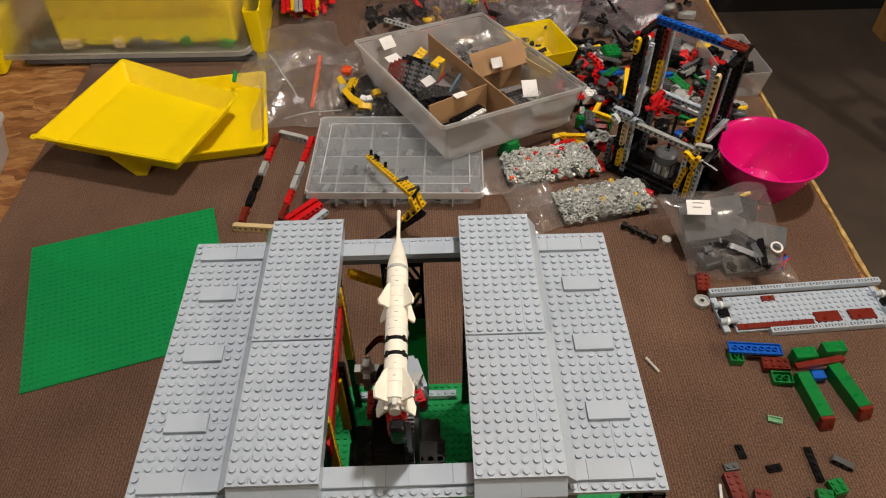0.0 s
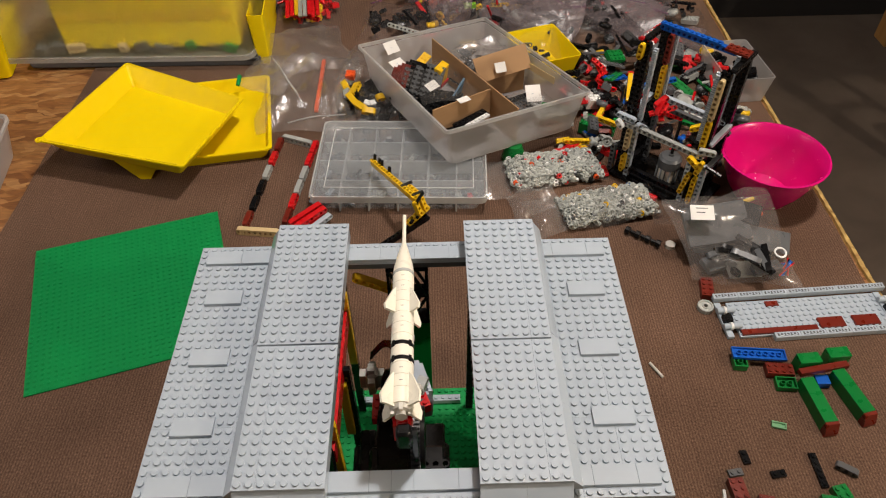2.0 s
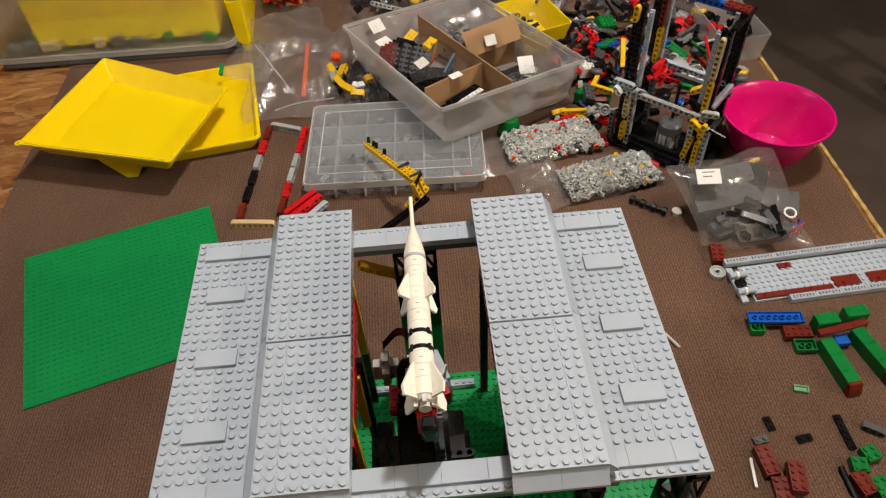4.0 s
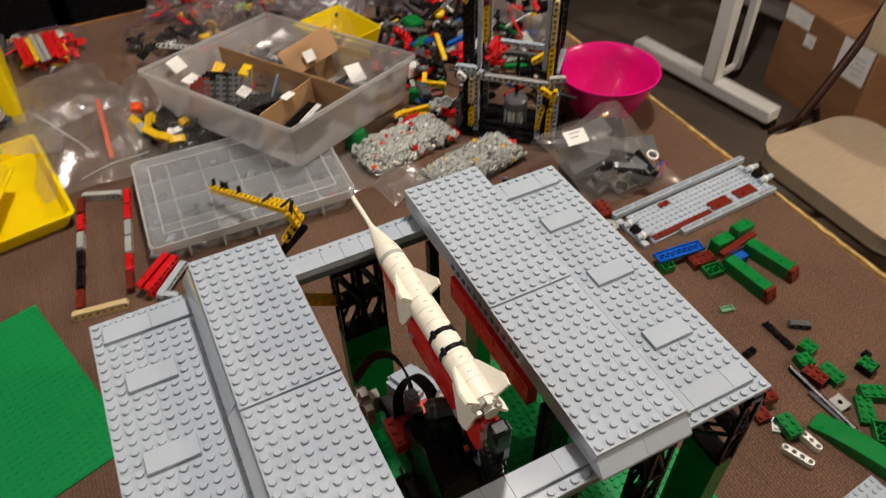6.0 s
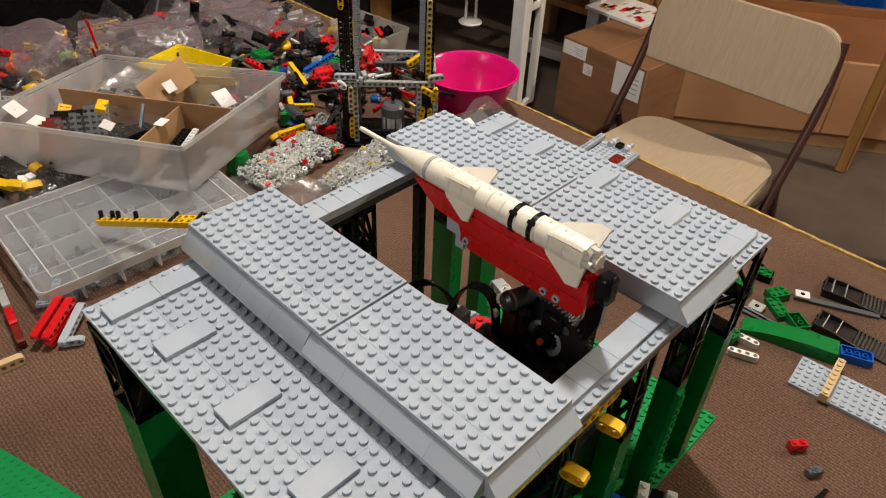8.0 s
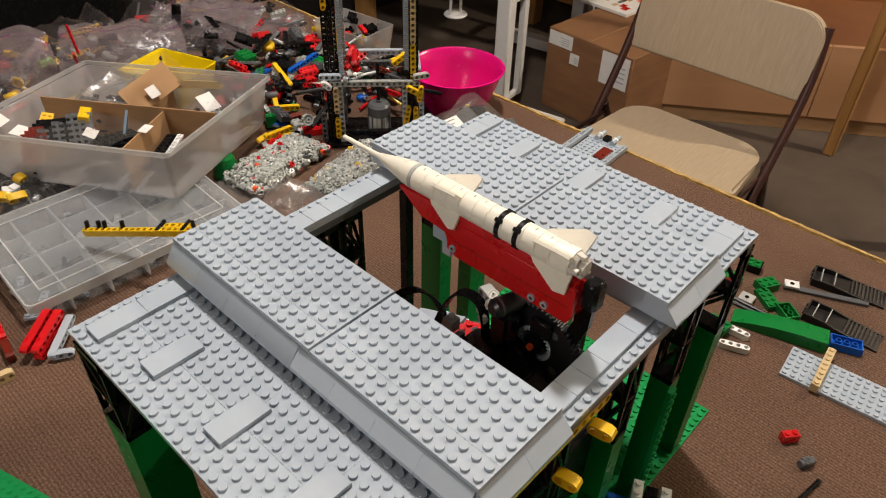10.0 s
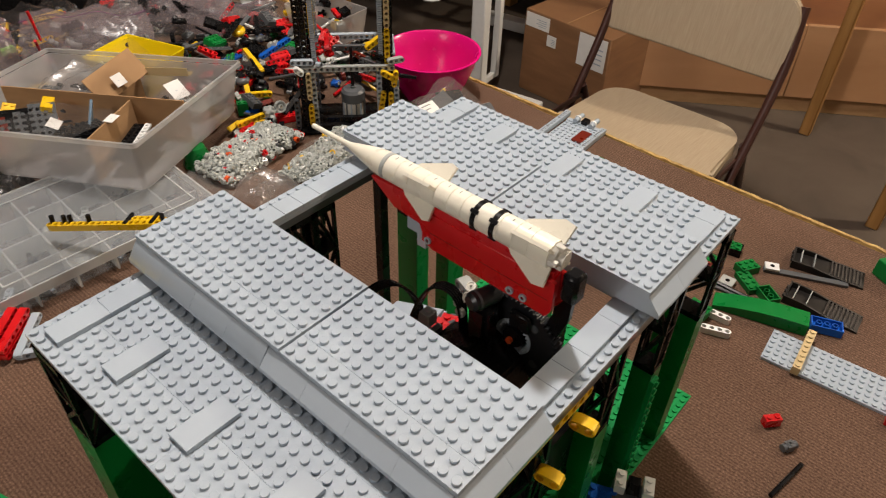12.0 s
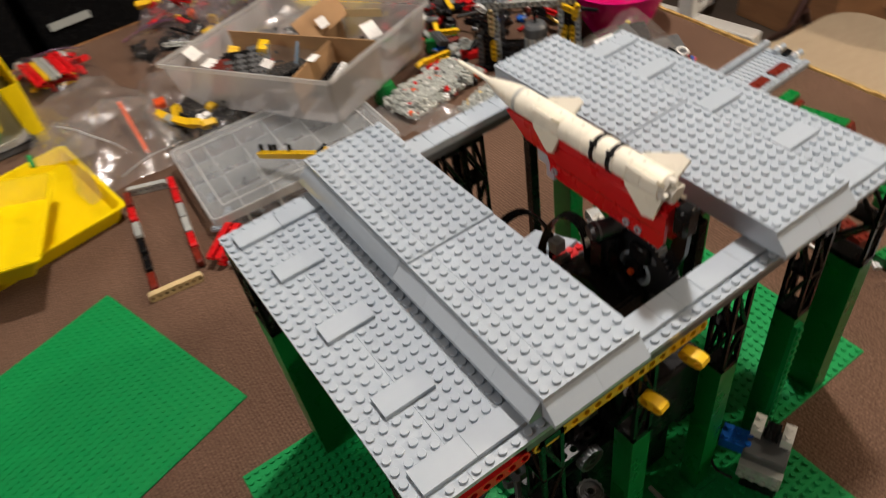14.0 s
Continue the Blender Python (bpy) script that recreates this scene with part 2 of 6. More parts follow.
BROWNSTEEL = plastic("brown_painted_steel", (0.05, 0.018, 0.013), 0.35)
WHITESTEEL = plastic("white_painted_steel", (0.74, 0.74, 0.72), 0.4)
CONCRETE = grained("concrete", (0.058, 0.042, 0.031), (0.104, 0.078, 0.058), (5, 5, 5), 0.8, 0.2)
# Near black: the lack of light is put into this colour.
UNLITWALL = grained("unlit_depth_wall", (0.006, 0.0045, 0.0035), (0.012, 0.009, 0.007), (3, 3, 3), 0.9, 0.2)
# Ceiling tone chosen for how much lamp light it throws back.
BOUNCECEIL = grained("bounce_ceiling", (0.16, 0.125, 0.095), (0.26, 0.21, 0.165), (3, 40, 3), 0.9, 0.2)
PLASTER = grained("dull_plaster", (0.22, 0.18, 0.14), (0.3, 0.26, 0.2), (3, 3, 3), 0.9, 0.2)


# ---- mesh helpers ----
def mesh_ob(name, bm, mat, m=None, parent=None):
    me = bpy.data.meshes.new(name)
    bmesh.ops.recalc_face_normals(bm, faces=bm.faces)
    bm.to_mesh(me)
    bm.free()
    me.set_sharp_from_angle(angle=radians(38))
    for q in mat if isinstance(mat, (list, tuple)) else (mat,):
        me.materials.append(q)
    ob = new(name, me)
    if parent:
        ob.parent = parent
    if m is not None:
        ob.matrix_basis = m
    return ob


def part(name, bm, mat, parent, label="", m=None):
    ob = mesh_ob(name, bm, mat, m, parent)
    return tagged(ob, label) if label else ob


def thing(name, m, label, category, group="", kind=""):
    return tagged_at(new(name), m, label, category, group, kind)


def tagged_at(ob, m, label, category, group="", kind=""):
    ob.matrix_basis = m
    return tagged(ob, label, category, group, kind)


def solid(name, bm, mat, m, label, category, group="", kind=""):
    return tagged(mesh_ob(name, bm, mat, m), label, category, group, kind)


def quads(bm, verts, faces):
    vs = [bm.verts.new(v) for v in verts]
    for f in faces:
        bm.faces.new([vs[i] for i in f])
    return vs


def box(bm, x0, x1, y0, y1, z0, z1):
    quads(bm, [(x, y, z) for z in (z0, z1) for y in (y0, y1) for x in (x0, x1)],
          [(0, 2, 3, 1), (4, 5, 7, 6), (0, 1, 5, 4), (2, 6, 7, 3), (0, 4, 6, 2), (1, 3, 7, 5)])
    return bm


def rbox(x0, x1, y0, y1, z0, z1, r=0.0005, seg=1):
    bm = box(bmesh.new(), x0, x1, y0, y1, z0, z1)
    bmesh.ops.bevel(bm, geom=bm.edges[:], offset=r, segments=seg, affect="EDGES")
    return bm


def tube(bm, a, b, r, n=12, r2=None, caps=True):
    """A round bar or cone from a to b."""
    a, b = Vector(a), Vector(b)
    q = (b - a).to_track_quat("Z", "Y")
    r2 = r if r2 is None else r2
    ring = []
    for p, s in ((a, r), (b, r2)):
        ring.append([bm.verts.new(p + q @ Vector((s * math.cos(2 * math.pi * i / n), s * math.sin(2 * math.pi * i / n), 0))) for i in range(n)])
    for i in range(n):
        f = bm.faces.new((ring[0][i], ring[0][(i + 1) % n], ring[1][(i + 1) % n], ring[1][i]))
        f.smooth = n > 8
    if caps:
        bm.faces.new(ring[0][::-1])
        bm.faces.new(ring[1])
    return bm


def lathe(bm, prof, n=32, origin=(0, 0, 0), axis="Z", close=False):
    """Turns a profile of (radius, height) about an axis."""
    rings = []
    for r, z in prof:
        row = []
        for i in range(n):
            c, s = math.cos(2 * math.pi * i / n) * r, math.sin(2 * math.pi * i / n) * r
            v = {"Z": (c, s, z), "Y": (c, z, s), "X": (z, c, s)}[axis]
            row.append(bm.verts.new(Vector(origin) + Vector(v)))
        rings.append(row)
    for a, b in zip(rings, rings[1:]):
        for i in range(n):
            f = bm.faces.new((a[i], a[(i + 1) % n], b[(i + 1) % n], b[i]))
            f.smooth = True
    if close:
        bm.faces.new(rings[0][::-1])
        bm.faces.new(rings[-1])
    return bm


def prism(bm, outline, a, b, axis="X"):
    """A flat outline drawn out between a and b along an axis."""
    def at(u, v, w):
        return {"X": (w, u, v), "Y": (u, w, v), "Z": (u, v, w)}[axis]
    lo = [bm.verts.new(at(u, v, a)) for u, v in outline]
    hi = [bm.verts.new(at(u, v, b)) for u, v in outline]
    n = len(outline)
    for i in range(n):
        bm.faces.new((lo[i], lo[(i + 1) % n], hi[(i + 1) % n], hi[i]))
    bm.faces.new(lo[::-1])
    bm.faces.new(hi)
    return bm


def rim_ring(w, d, h, t, r=0.0):
    """A flat-topped band round an opening w by d, t wide, with round corners."""
    bm = bmesh.new()
    def ring(a, z):
        q, out = max(0.0005, r - a), []
        for cx, cy, a0 in ((a + q, a + q, 180), (w - a - q, a + q, 270), (w - a - q, d - a - q, 0), (a + q, d - a - q, 90)):
            for k in range(6):
                b = radians(a0 + 18 * k)
                out.append(bm.verts.new((cx + q * math.cos(b), cy + q * math.sin(b), z)))
        return out
    rows = [ring(0, 0), ring(0, h), ring(t, h), ring(t, 0)]
    for a, b in zip(rows, rows[1:] + rows[:1]):
        for i in range(24):
            bm.faces.new((a[i], a[(i + 1) % 24], b[(i + 1) % 24], b[i])).smooth = True
    return bm


def stud(bm, x, y, z, n=12, r=0.00245, h=0.0018):
    rim = [(x + r * math.cos(2 * math.pi * i / n), y + r * math.sin(2 * math.pi * i / n)) for i in range(n)]
    k = 0.93
    lo = [bm.verts.new((a, b, z)) for a, b in rim]
    mid = [bm.verts.new((a, b, z + h * 0.92)) for a, b in rim]
    top = [bm.verts.new((x + (a - x) * k, y + (b - y) * k, z + h)) for a, b in rim]
    for i in range(n):
        j = (i + 1) % n
        bm.faces.new((lo[i], lo[j], mid[j], mid[i])).smooth = True
        bm.faces.new((mid[i], mid[j], top[j], top[i])).smooth = True
    bm.faces.new(top)


def studded(nx, ny, h, skip=None, n=12, gap=0.00006):
    """A plate or brick with its corner at the origin, nx by ny studs."""
    bm = box(bmesh.new(), gap, nx * P - gap, gap, ny * P - gap, 0, h)
    for i in range(nx):
        for j in range(ny):
            if not skip or not skip(i, j):
                stud(bm, (i + 0.5) * P, (j + 0.5) * P, h, n)
    return bm


def liftarm(n, thick=0.0074, wide=0.0074, holes=8):
    """A straight beam with n round holes through it, along x, holes along y, standing on z=0."""
    bm = bmesh.new()
    hw, r = wide / 2, 0.0025
    for i in range(n):
        cx = i * P
        sq, ho = [], []
        for k in range(holes):
            a = 2 * math.pi * k / holes
            c, s = math.cos(a), math.sin(a)
            m = max(abs(c), abs(s))
            ux, uz = c / m * P / 2, s / m * hw
            if (i == 0 and c < -0.1) or (i == n - 1 and c > 0.1):
                ux, uz = c * P / 2, s * hw
            sq.append((cx + ux, hw + uz))
            ho.append((cx + r * c, hw + r * s))
        rows = [[bm.verts.new((u, y, w)) for u, w in q] for q in (sq, ho) for y in (-thick / 2, thick / 2)]
        for k in range(holes):
            j = (k + 1) % holes
            bm.faces.new((rows[0][k], rows[0][j], rows[2][j], rows[2][k]))
            bm.faces.new((rows[1][k], rows[3][k], rows[3][j], rows[1][j]))
            bm.faces.new((rows[2][k], rows[2][j], rows[3][j], rows[3][k]))
            mid = (k + 0.5) * 2 * math.pi / holes
            if abs(math.sin(mid)) > 0.5 or (i == 0 and math.cos(mid) < 0) or (i == n - 1 and math.cos(mid) > 0):
                bm.faces.new((rows[0][k], rows[1][k], rows[1][j], rows[0][j]))
    bmesh.ops.remove_doubles(bm, verts=bm.verts[:], dist=0.00002)
    return bm


def sweep(bm, pts, r, n=8, steps=6):
    """A round cable through the given points, smoothly bent."""
    p = [Vector(q) for q in pts]
    p = [2 * p[0] - p[1]] + p + [2 * p[-1] - p[-2]]
    line = []
    for a, b, c, d in zip(p, p[1:], p[2:], p[3:]):
        for k in range(steps):
            t = k / steps
            line.append(0.5 * (2 * b + (c - a) * t + (2 * a - 5 * b + 4 * c - d) * t * t + (3 * b - a - 3 * c + d) * t ** 3))
    line.append(p[-2])
    rings, up = [], Vector((0.3, 0.2, 1))
    for i, q in enumerate(line):
        d = (line[min(i + 1, len(line) - 1)] - line[max(i - 1, 0)]).normalized()
        u = d.cross(up).normalized()
        up = u.cross(d).normalized()
        rings.append([bm.verts.new(q + r * (math.cos(2 * math.pi * k / n) * u + math.sin(2 * math.pi * k / n) * up)) for k in range(n)])
    for a, b in zip(rings, rings[1:]):
        for k in range(n):
            bm.faces.new((a[k], a[(k + 1) % n], b[(k + 1) % n], b[k])).smooth = True
    bm.faces.new(rings[0][::-1])
    bm.faces.new(rings[-1])
    return bm


def frame_at(o, u, v):
    """A pose with its x axis along u and its z axis square to u and v."""
    u, v = Vector(u).normalized(), Vector(v)
    w = u.cross(v).normalized()
    v = w.cross(u)
    return Matrix.Translation(o) @ Matrix((u, v, w)).transposed().to_4x4()


# ---- the room ----
def slab(name, x0, x1, y0, y1, z0, z1, mat, label, category):
    return solid(name, box(bmesh.new(), x0, x1, y0, y1, z0, z1), mat, pose(0, 0, 0), label, category, kind="structure")


# Ceiling, south and west walls are unseen, added to close the room for bounce.
slab("floor", -3.0, 4.6, -3.0, 2.36, FLOOR - 0.1, FLOOR, CONCRETE, "bare grey concrete basement floor", "floor")
slab("ceiling", -3.0, 4.6, -3.0, 2.36, 2.0, 2.1, BOUNCECEIL, "unseen basement ceiling toned for soft bounced light", "ceiling")
# Set close in; its near-black colour stands for the unlit room behind.
slab("wall_north", -3.1, 4.7, 2.36, 2.46, FLOOR, 2.0, UNLITWALL, "basement wall coloured near black for unlit depth", "wall")
slab("wall_south", -3.1, 4.7, -3.1, -3.0, FLOOR, 2.0, PLASTER, "plain basement wall, added to close the room", "wall")
slab("wall_west", -3.1, -3.0, -3.0, 2.36, FLOOR, 2.0, PLASTER, "plain basement wall, added to close the room", "wall")
slab("wall_east", 4.6, 4.7, -3.0, 2.36, FLOOR, 2.0, PLASTER, "plain basement wall, added to close the room", "wall")

# ---- work table: strand board on trestle legs, with a carpet runner on it ----
table = thing("work_table", pose(0, 0, 0), "strand board work table on lumber legs", "table")
part("tabletop", rbox(-1.25, 0.622, -0.75, 1.18, -0.024, -0.0045, 0.001), OSB, table, "bare strand board with yellowish raw edge")
for lx in (-1.15, 0.52):
    for ly in (-0.65, 1.05):
        part("leg", rbox(lx - 0.03, lx + 0.03, ly - 0.03, ly + 0.03, FLOOR, -0.024, 0.003), LUMBER, table)


def carpet():
    bm = bmesh.new()
    nx, ny = 60, 92
    x0, x1, y0, y1 = -0.612, 0.610, -0.745, 1.16
    grid = []
    for j in range(ny + 1):
        row = []
        for i in range(nx + 1):
            x, y = x0 + (x1 - x0) * i / nx, y0 + (y1 - y0) * j / ny
            if i in (0, nx):
                x += 0.004 * noise.noise((x * 3, y * 9, 1.0))
            row.append(bm.verts.new((x, y, 0.0)))
        grid.append(row)
    for j in range(ny):
        for i in range(nx):
            bm.faces.new((grid[j][i], grid[j][i + 1], grid[j + 1][i + 1], grid[j + 1][i]))
    edge = bmesh.ops.extrude_face_region(bm, geom=bm.faces[:])
    for v in edge["geom"]:
        if isinstance(v, bmesh.types.BMVert):
            v.co.z -= 0.0045
    return bm


def raw_edge():
    """A splintered strip along the board's edge: uneven width and height, chipped here and there."""
    bm = bmesh.new()
    rows = []
    n = 320
    for k in range(n + 1):
        y = -0.748 + 1.926 * k / n
        w = 0.0045 + 0.0022 * noise.noise((y * 60, 0.0, 4.0)) + 0.0016 * noise.noise((y * 14, 2.0, 0.0))
        h = 0.0002 + 0.0012 * noise.noise((y * 90, 7.0, 0.0))
        rows.append([bm.verts.new(p) for p in ((0.6215 - max(0.0015, w) - 0.0015, y, -0.0046), (0.6215 - max(0.0015, w) - 0.0010, y, h), (0.6218, y, h - 0.0005), (0.6218, y, -0.0046))])
    for p, q in zip(rows, rows[1:]):
        for i in range(4):
            bm.faces.new((p[i], p[(i + 1) % 4], q[(i + 1) % 4], q[i]))
    bm.faces.new(rows[0])
    bm.faces.new(rows[-1][::-1])
    return bm


part("raw_edge", raw_edge(), RAWEDGE, table, "pale splintered edge strip of the board")
solid("carpet_runner", carpet(), CARPET, pose(0, 0, 0), "worn brown ribbed carpet laid over the table", "carpet")

# ---- launch platform ----
plat = thing("launch_platform", pose(0, 0, 0), "grey studded launch platform with open sliding doors on green pillars", "toy model")


def tile(x0, x1, y0, y1, z=DECK):
    g = 0.00007
    part("tile", rbox(x0 + g, x1 - g, y0 + g, y1 - g, z, z + PL, 0.00018), GREY, plat)


TILE_ROWS = ((-9, -7), (-1, 1), (7, 9))


def under_tile(gx, gy):
    """True where a smooth tile covers the stud of deck cell gx, gy (cells counted from the middle)."""
    if -23 <= gx < 23 and (13 <= gy < 15 or -15 <= gy < -13):
        return True
    return 18 <= max(gx, -gx - 1) < 22 and any(a <= gy < b for a, b in TILE_ROWS)


for side in (-1, 1):
    for i in range(4):
        gx = -24 + 4 * i if side < 0 else 20 - 4 * i
        for j in range(4):
            gy = -16 + 8 * j
            bm = studded(4, 8, PL, lambda a, b: under_tile(gx + a, gy + b))
            part("deck_plate", bm, GREY, plat, m=pose(gx * P, gy * P, DECK - PL))
    for a, b in TILE_ROWS:
        tile((18 if side > 0 else -22) * P, (22 if side > 0 else -18) * P, a * P, b * P)
    # plain bricks under the deck's rim
    bm = box(bmesh.new(), -0.004, 0.004, -0.127, 0.127, -0.0096, 0)
    part("rim_beam", bm, DARKGREY, plat, m=pose(side * 0.186, 0, DECK - PL))
for gy in (-16, 13):
    bm = studded(16, 3, PL, lambda a, b: under_tile(-8 + a, gy + b))
    part("deck_plate", bm, GREY, plat, m=pose(-8 * P, gy * P, DECK - PL))
    bm = box(bmesh.new(), -0.128, 0.128, 0.0005, 0.0235, 0, 0.0064)
    part("cross_beam", bm, DARKGREY, plat, m=pose(0, gy * P, DECK - PL - 0.0064))
for y0 in (13, -15):
    for x in [-23, -19, -15, -11, -7, -3, -1, 1, 5, 9, 13, 17]:
        w = 2 if x in (-3, -1) else 4
        w = min(w, 21 + 2 - x)
        if x == 17:
            w = 4
        tile(x * P, (x + w) * P, y0 * P, (y0 + 2) * P)
    tile(21 * P, 23 * P, y0 * P, (y0 + 2) * P)


# sliding doors, standing open
def door(side):
    near_z, far_z = 0.2709, 0.2722          # undersides of the near and the far top plates
    x0 = 0.0540 if side > 0 else 0.0515
    x1 = x0 + 8 * P
    body = box(bmesh.new(), x0 + 0.0006, x1, -0.1252, 0.1295, 0.2575, near_z)
    d = part("sliding_door", body, GREY, plat, "grey sliding door, open", m=pose(0, 0, 0) if side > 0 else Matrix.Diagonal((-1, 1, 1, 1)))
    part("plate_packing", box(bmesh.new(), x0 + 0.0009, x1 - 0.0003, -0.0055, 0.1293, near_z, far_z), GREY, d)
    for ny, y, z in ((17, -0.0060, far_z), (15, -0.1267, near_z)):
        for nx, i in ((6, 0), (2, 6)):
            bm = studded(nx, ny, PL, n=14)
            part("top_plate", bm, GREY, d, m=pose(x0 + i * P, y, z))
    # long outer slope bricks with an upright lip along their foot
    for k in range(8):
        z = far_z if k >= 4 else near_z
        lo = -0.1252 + k * 0.0318
        bm = prism(bmesh.new(), [(x1, z), (x1 + 0.0004, z), (x1 + 0.0080, 0.2618), (x1 + 0.0080, 0.2586), (x1, 0.2586)], lo + 0.00006, lo + 0.0318 - 0.00006, "Y")
        part("slope_brick", bm, GREY, d)
    # slope bricks across the near end
    for k in range(2):
        a = x0 + k * 4 * P
        bm = prism(bmesh.new(), [(-0.1253, near_z), (-0.1266, near_z), (-0.1352, 0.2612), (-0.1352, 0.2584), (-0.1253, 0.2584)], a + 0.00006, a + 4 * P - 0.00006, "X")
        part("slope_brick", bm, GREY, d)
    # row of dark discs that paint the shade of pin holes along the inner face
    for k in range(12):
        bm = tube(bmesh.new(), (x0 - 0.0002, -0.04 + k * P, 0.2635), (x0 + 0.003, -0.04 + k * P, 0.2635), 0.0024, 10)
        part("pin_hole", bm, DARKGREY, d)
    return d


door(1)
door(-1)

# base plates
def baseplate(nx, ny, mat, n=8, h=0.0018):
    bm = rbox(0, nx * P, 0, ny * P, 0, 0.0018, 0.0003)
    for i in range(nx):
        for j in range(ny):
            stud(bm, (i + 0.5) * P, (j + 0.5) * P, 0.0018, n, h=h)
    return bm


for x, y in ((-0.264, -0.130), (-0.008, -0.130), (-0.136, -0.3862)):
    part("base_plate", baseplate(32, 32, BRIGHTGREEN), BRIGHTGREEN, plat, m=pose(x, y, 0.0002))


def frame_of(p):
    """Upright placing: x up, y to the right, z towards the near side."""
    return Matrix.Translation(p) @ Matrix(((0, 1, 0), (0, 0, -1), (1, 0, 0))).to_4x4()


def lattice(w, d, h):
    """Open girder: four corner posts, end plates, a middle band and one diagonal brace in each cell."""
    bm = bmesh.new()
    t = 0.0026
    for x in (0, w - t):
        for y in (0, d - t):
            box(bm, x, x + t, y, y + t, 0, h)
    for z in (0, h * 0.5 - 0.0012, h - 0.005):
        box(bm, 0, w, 0, d, z, z + (0.005 if z != h * 0.5 - 0.0012 else 0.0024))
    for s in range(2):
        z0, z1 = 0.004 + (h - 0.008) * s / 2, 0.004 + (h - 0.008) * (s + 1) / 2
        for y in (0.0013, d - 0.0013):
            a, b = (0.001, w - 0.001) if s % 2 == 0 else (w - 0.001, 0.001)
            tube(bm, (a, y, z0), (b, y, z1), 0.0017, 6)
        for x in (0.0013, w - 0.0013):
            a, b = (0.001, d - 0.001) if s % 2 else (d - 0.001, 0.001)
            tube(bm, (x, a, z0), (x, b, z1), 0.0017, 6)
    return bm


def pillar(x, y, w, d, top=0.158, girders=1):
    bm = rbox(0, w, 0, d, 0, top - 0.002, 0.0003)
    for i in range(round(w / P)):
        for j in range(round(d / P)):
            stud(bm, (i + 0.5) * P, (j + 0.5) * P, top - 0.002, 10)
    p = part("support_pillar", bm, GREEN, plat, "tall dark green brick pillar", m=pose(x, y, 0.002))
    for g in range(girders):
        gw = w / girders
        bm = lattice(gw - 0.0006, d, DECK - PL - 0.0064 - top)
        part("lattice_girder", bm, BLACK, p, "black open lattice girder", m=pose(g * gw + 0.0003, 0, top - 0.002))
    return p


for side in (-1, 1):
    pillar(0.176 if side > 0 else -0.192, -0.128, 0.016, 0.032)
    pillar(0.104 if side > 0 else -0.12, -0.128, 0.016, 0.016)
    pillar(0.032 if side > 0 else -0.048, -0.126, 0.016, 0.016)
    pillar(*((0.108, 0.104, 0.016, 0.024, 0.17) if side > 0 else (-0.132, 0.104, 0.032, 0.016, 0.15, 2)))
    pillar(*((0.153, 0.104, 0.024, 0.016, 0.17) if side > 0 else (-0.192, 0.096, 0.032, 0.032, 0.17, 2)))
    pillar(0.136 if side > 0 else -0.152, -0.016, 0.016, 0.032)
side_plate = part("side_plate", studded(18, 1, PL, n=10), BRIGHTGREEN, plat, "green plate set upright with its studs outward", m=frame_of((0.104, -0.128, 0.008)))
pillar(-0.02, 0.104, 0.04, 0.016, 0.157, 2)
# yellow and black beams beside the left guide beam
for y, z, n, mat in ((0.090, 0.12, 14, YELLOW), (0.020, 0.10, 11, YELLOW), (-0.046, 0.12, 14, YELLOW), (0.026, 0.06, 18, BLACK)):
    part("guide_post", liftarm(n), mat, plat, m=pose(-0.060 if mat is YELLOW else -0.056, y, z, 0, -90, 90))
part("bent_beam", liftarm(6), YELLOW, plat, m=pose(-0.052, 0.116, 0.212, 0, 28, 0))

# red guide beams and the black uprights beside the shaft
for side in (-1, 1):
    b = part("guide_beam", box(bmesh.new(), -0.004, 0.004, *((-0.062, 0.098, 0.186, 0.206) if side < 0 else (-0.052, 0.060, 0.219, 0.240))), RED, plat, "long red guide beam", m=pose(side * 0.062, 0, 0))
    for y in (-0.07, 0.10):
        part("upright", rbox(-0.004, 0.004, y - 0.004, y + 0.004, 0.004, 0.2404, 0.0003), BLACK, plat, m=pose(side * 0.062, 0, 0))
part("shaft_strip", studded(14, 1, PL * 2, n=10), GREY, plat, m=pose(-0.06, 0.104, 0.0037))
for x0, n, mat in ((-0.19, 8, RED), (-0.124, 16, YELLOW)):
    bm = liftarm(n, 0.0074, 0.0082)
    part("edge_beam", bm, mat, plat, m=pose(x0 + 0.004, -0.1236, DECK - PL - 0.015))

# rocket cradle and lifting gear
LIFT = 0.3145


def cradle():
    z = LIFT
    for s in (-1, 1):
        outline = [(0.038, -0.008), (0.019, -0.0215), (-0.002, -0.0235), (-0.004, -0.029), (-0.004, -0.0345), (-0.012, -0.0378), (-0.094, -0.0378), (-0.097, -0.0325), (-0.097, -0.013), (-0.058, -0.004)]
        bm = prism(bmesh.new(), [(y, z + w) for y, w in outline], 0.002 + s * 0.0052 - 0.0012, 0.002 + s * 0.0052 + 0.0012, "X")
        c = part("cradle_panel", bm, RED, plat, "red cradle panel under the rocket")
        # raised upper rail and shallow recess line along the panel
        x = 0.002 + s * 0.0064
        part("panel_rail", rbox(x - 0.0007, x + 0.0007, -0.092, -0.004, z - 0.0155, z - 0.0115, 0.0003), RED, c)
        part("panel_seam", box(bmesh.new(), x - 0.00012, x + 0.00012, -0.094, -0.010, z - 0.0262, z - 0.0258), BROWN, c)
        for y, w in ((-0.009, -0.0322), (-0.070, -0.0335), (-0.079, -0.0335)):
            x = 0.002 + s * 0.0064
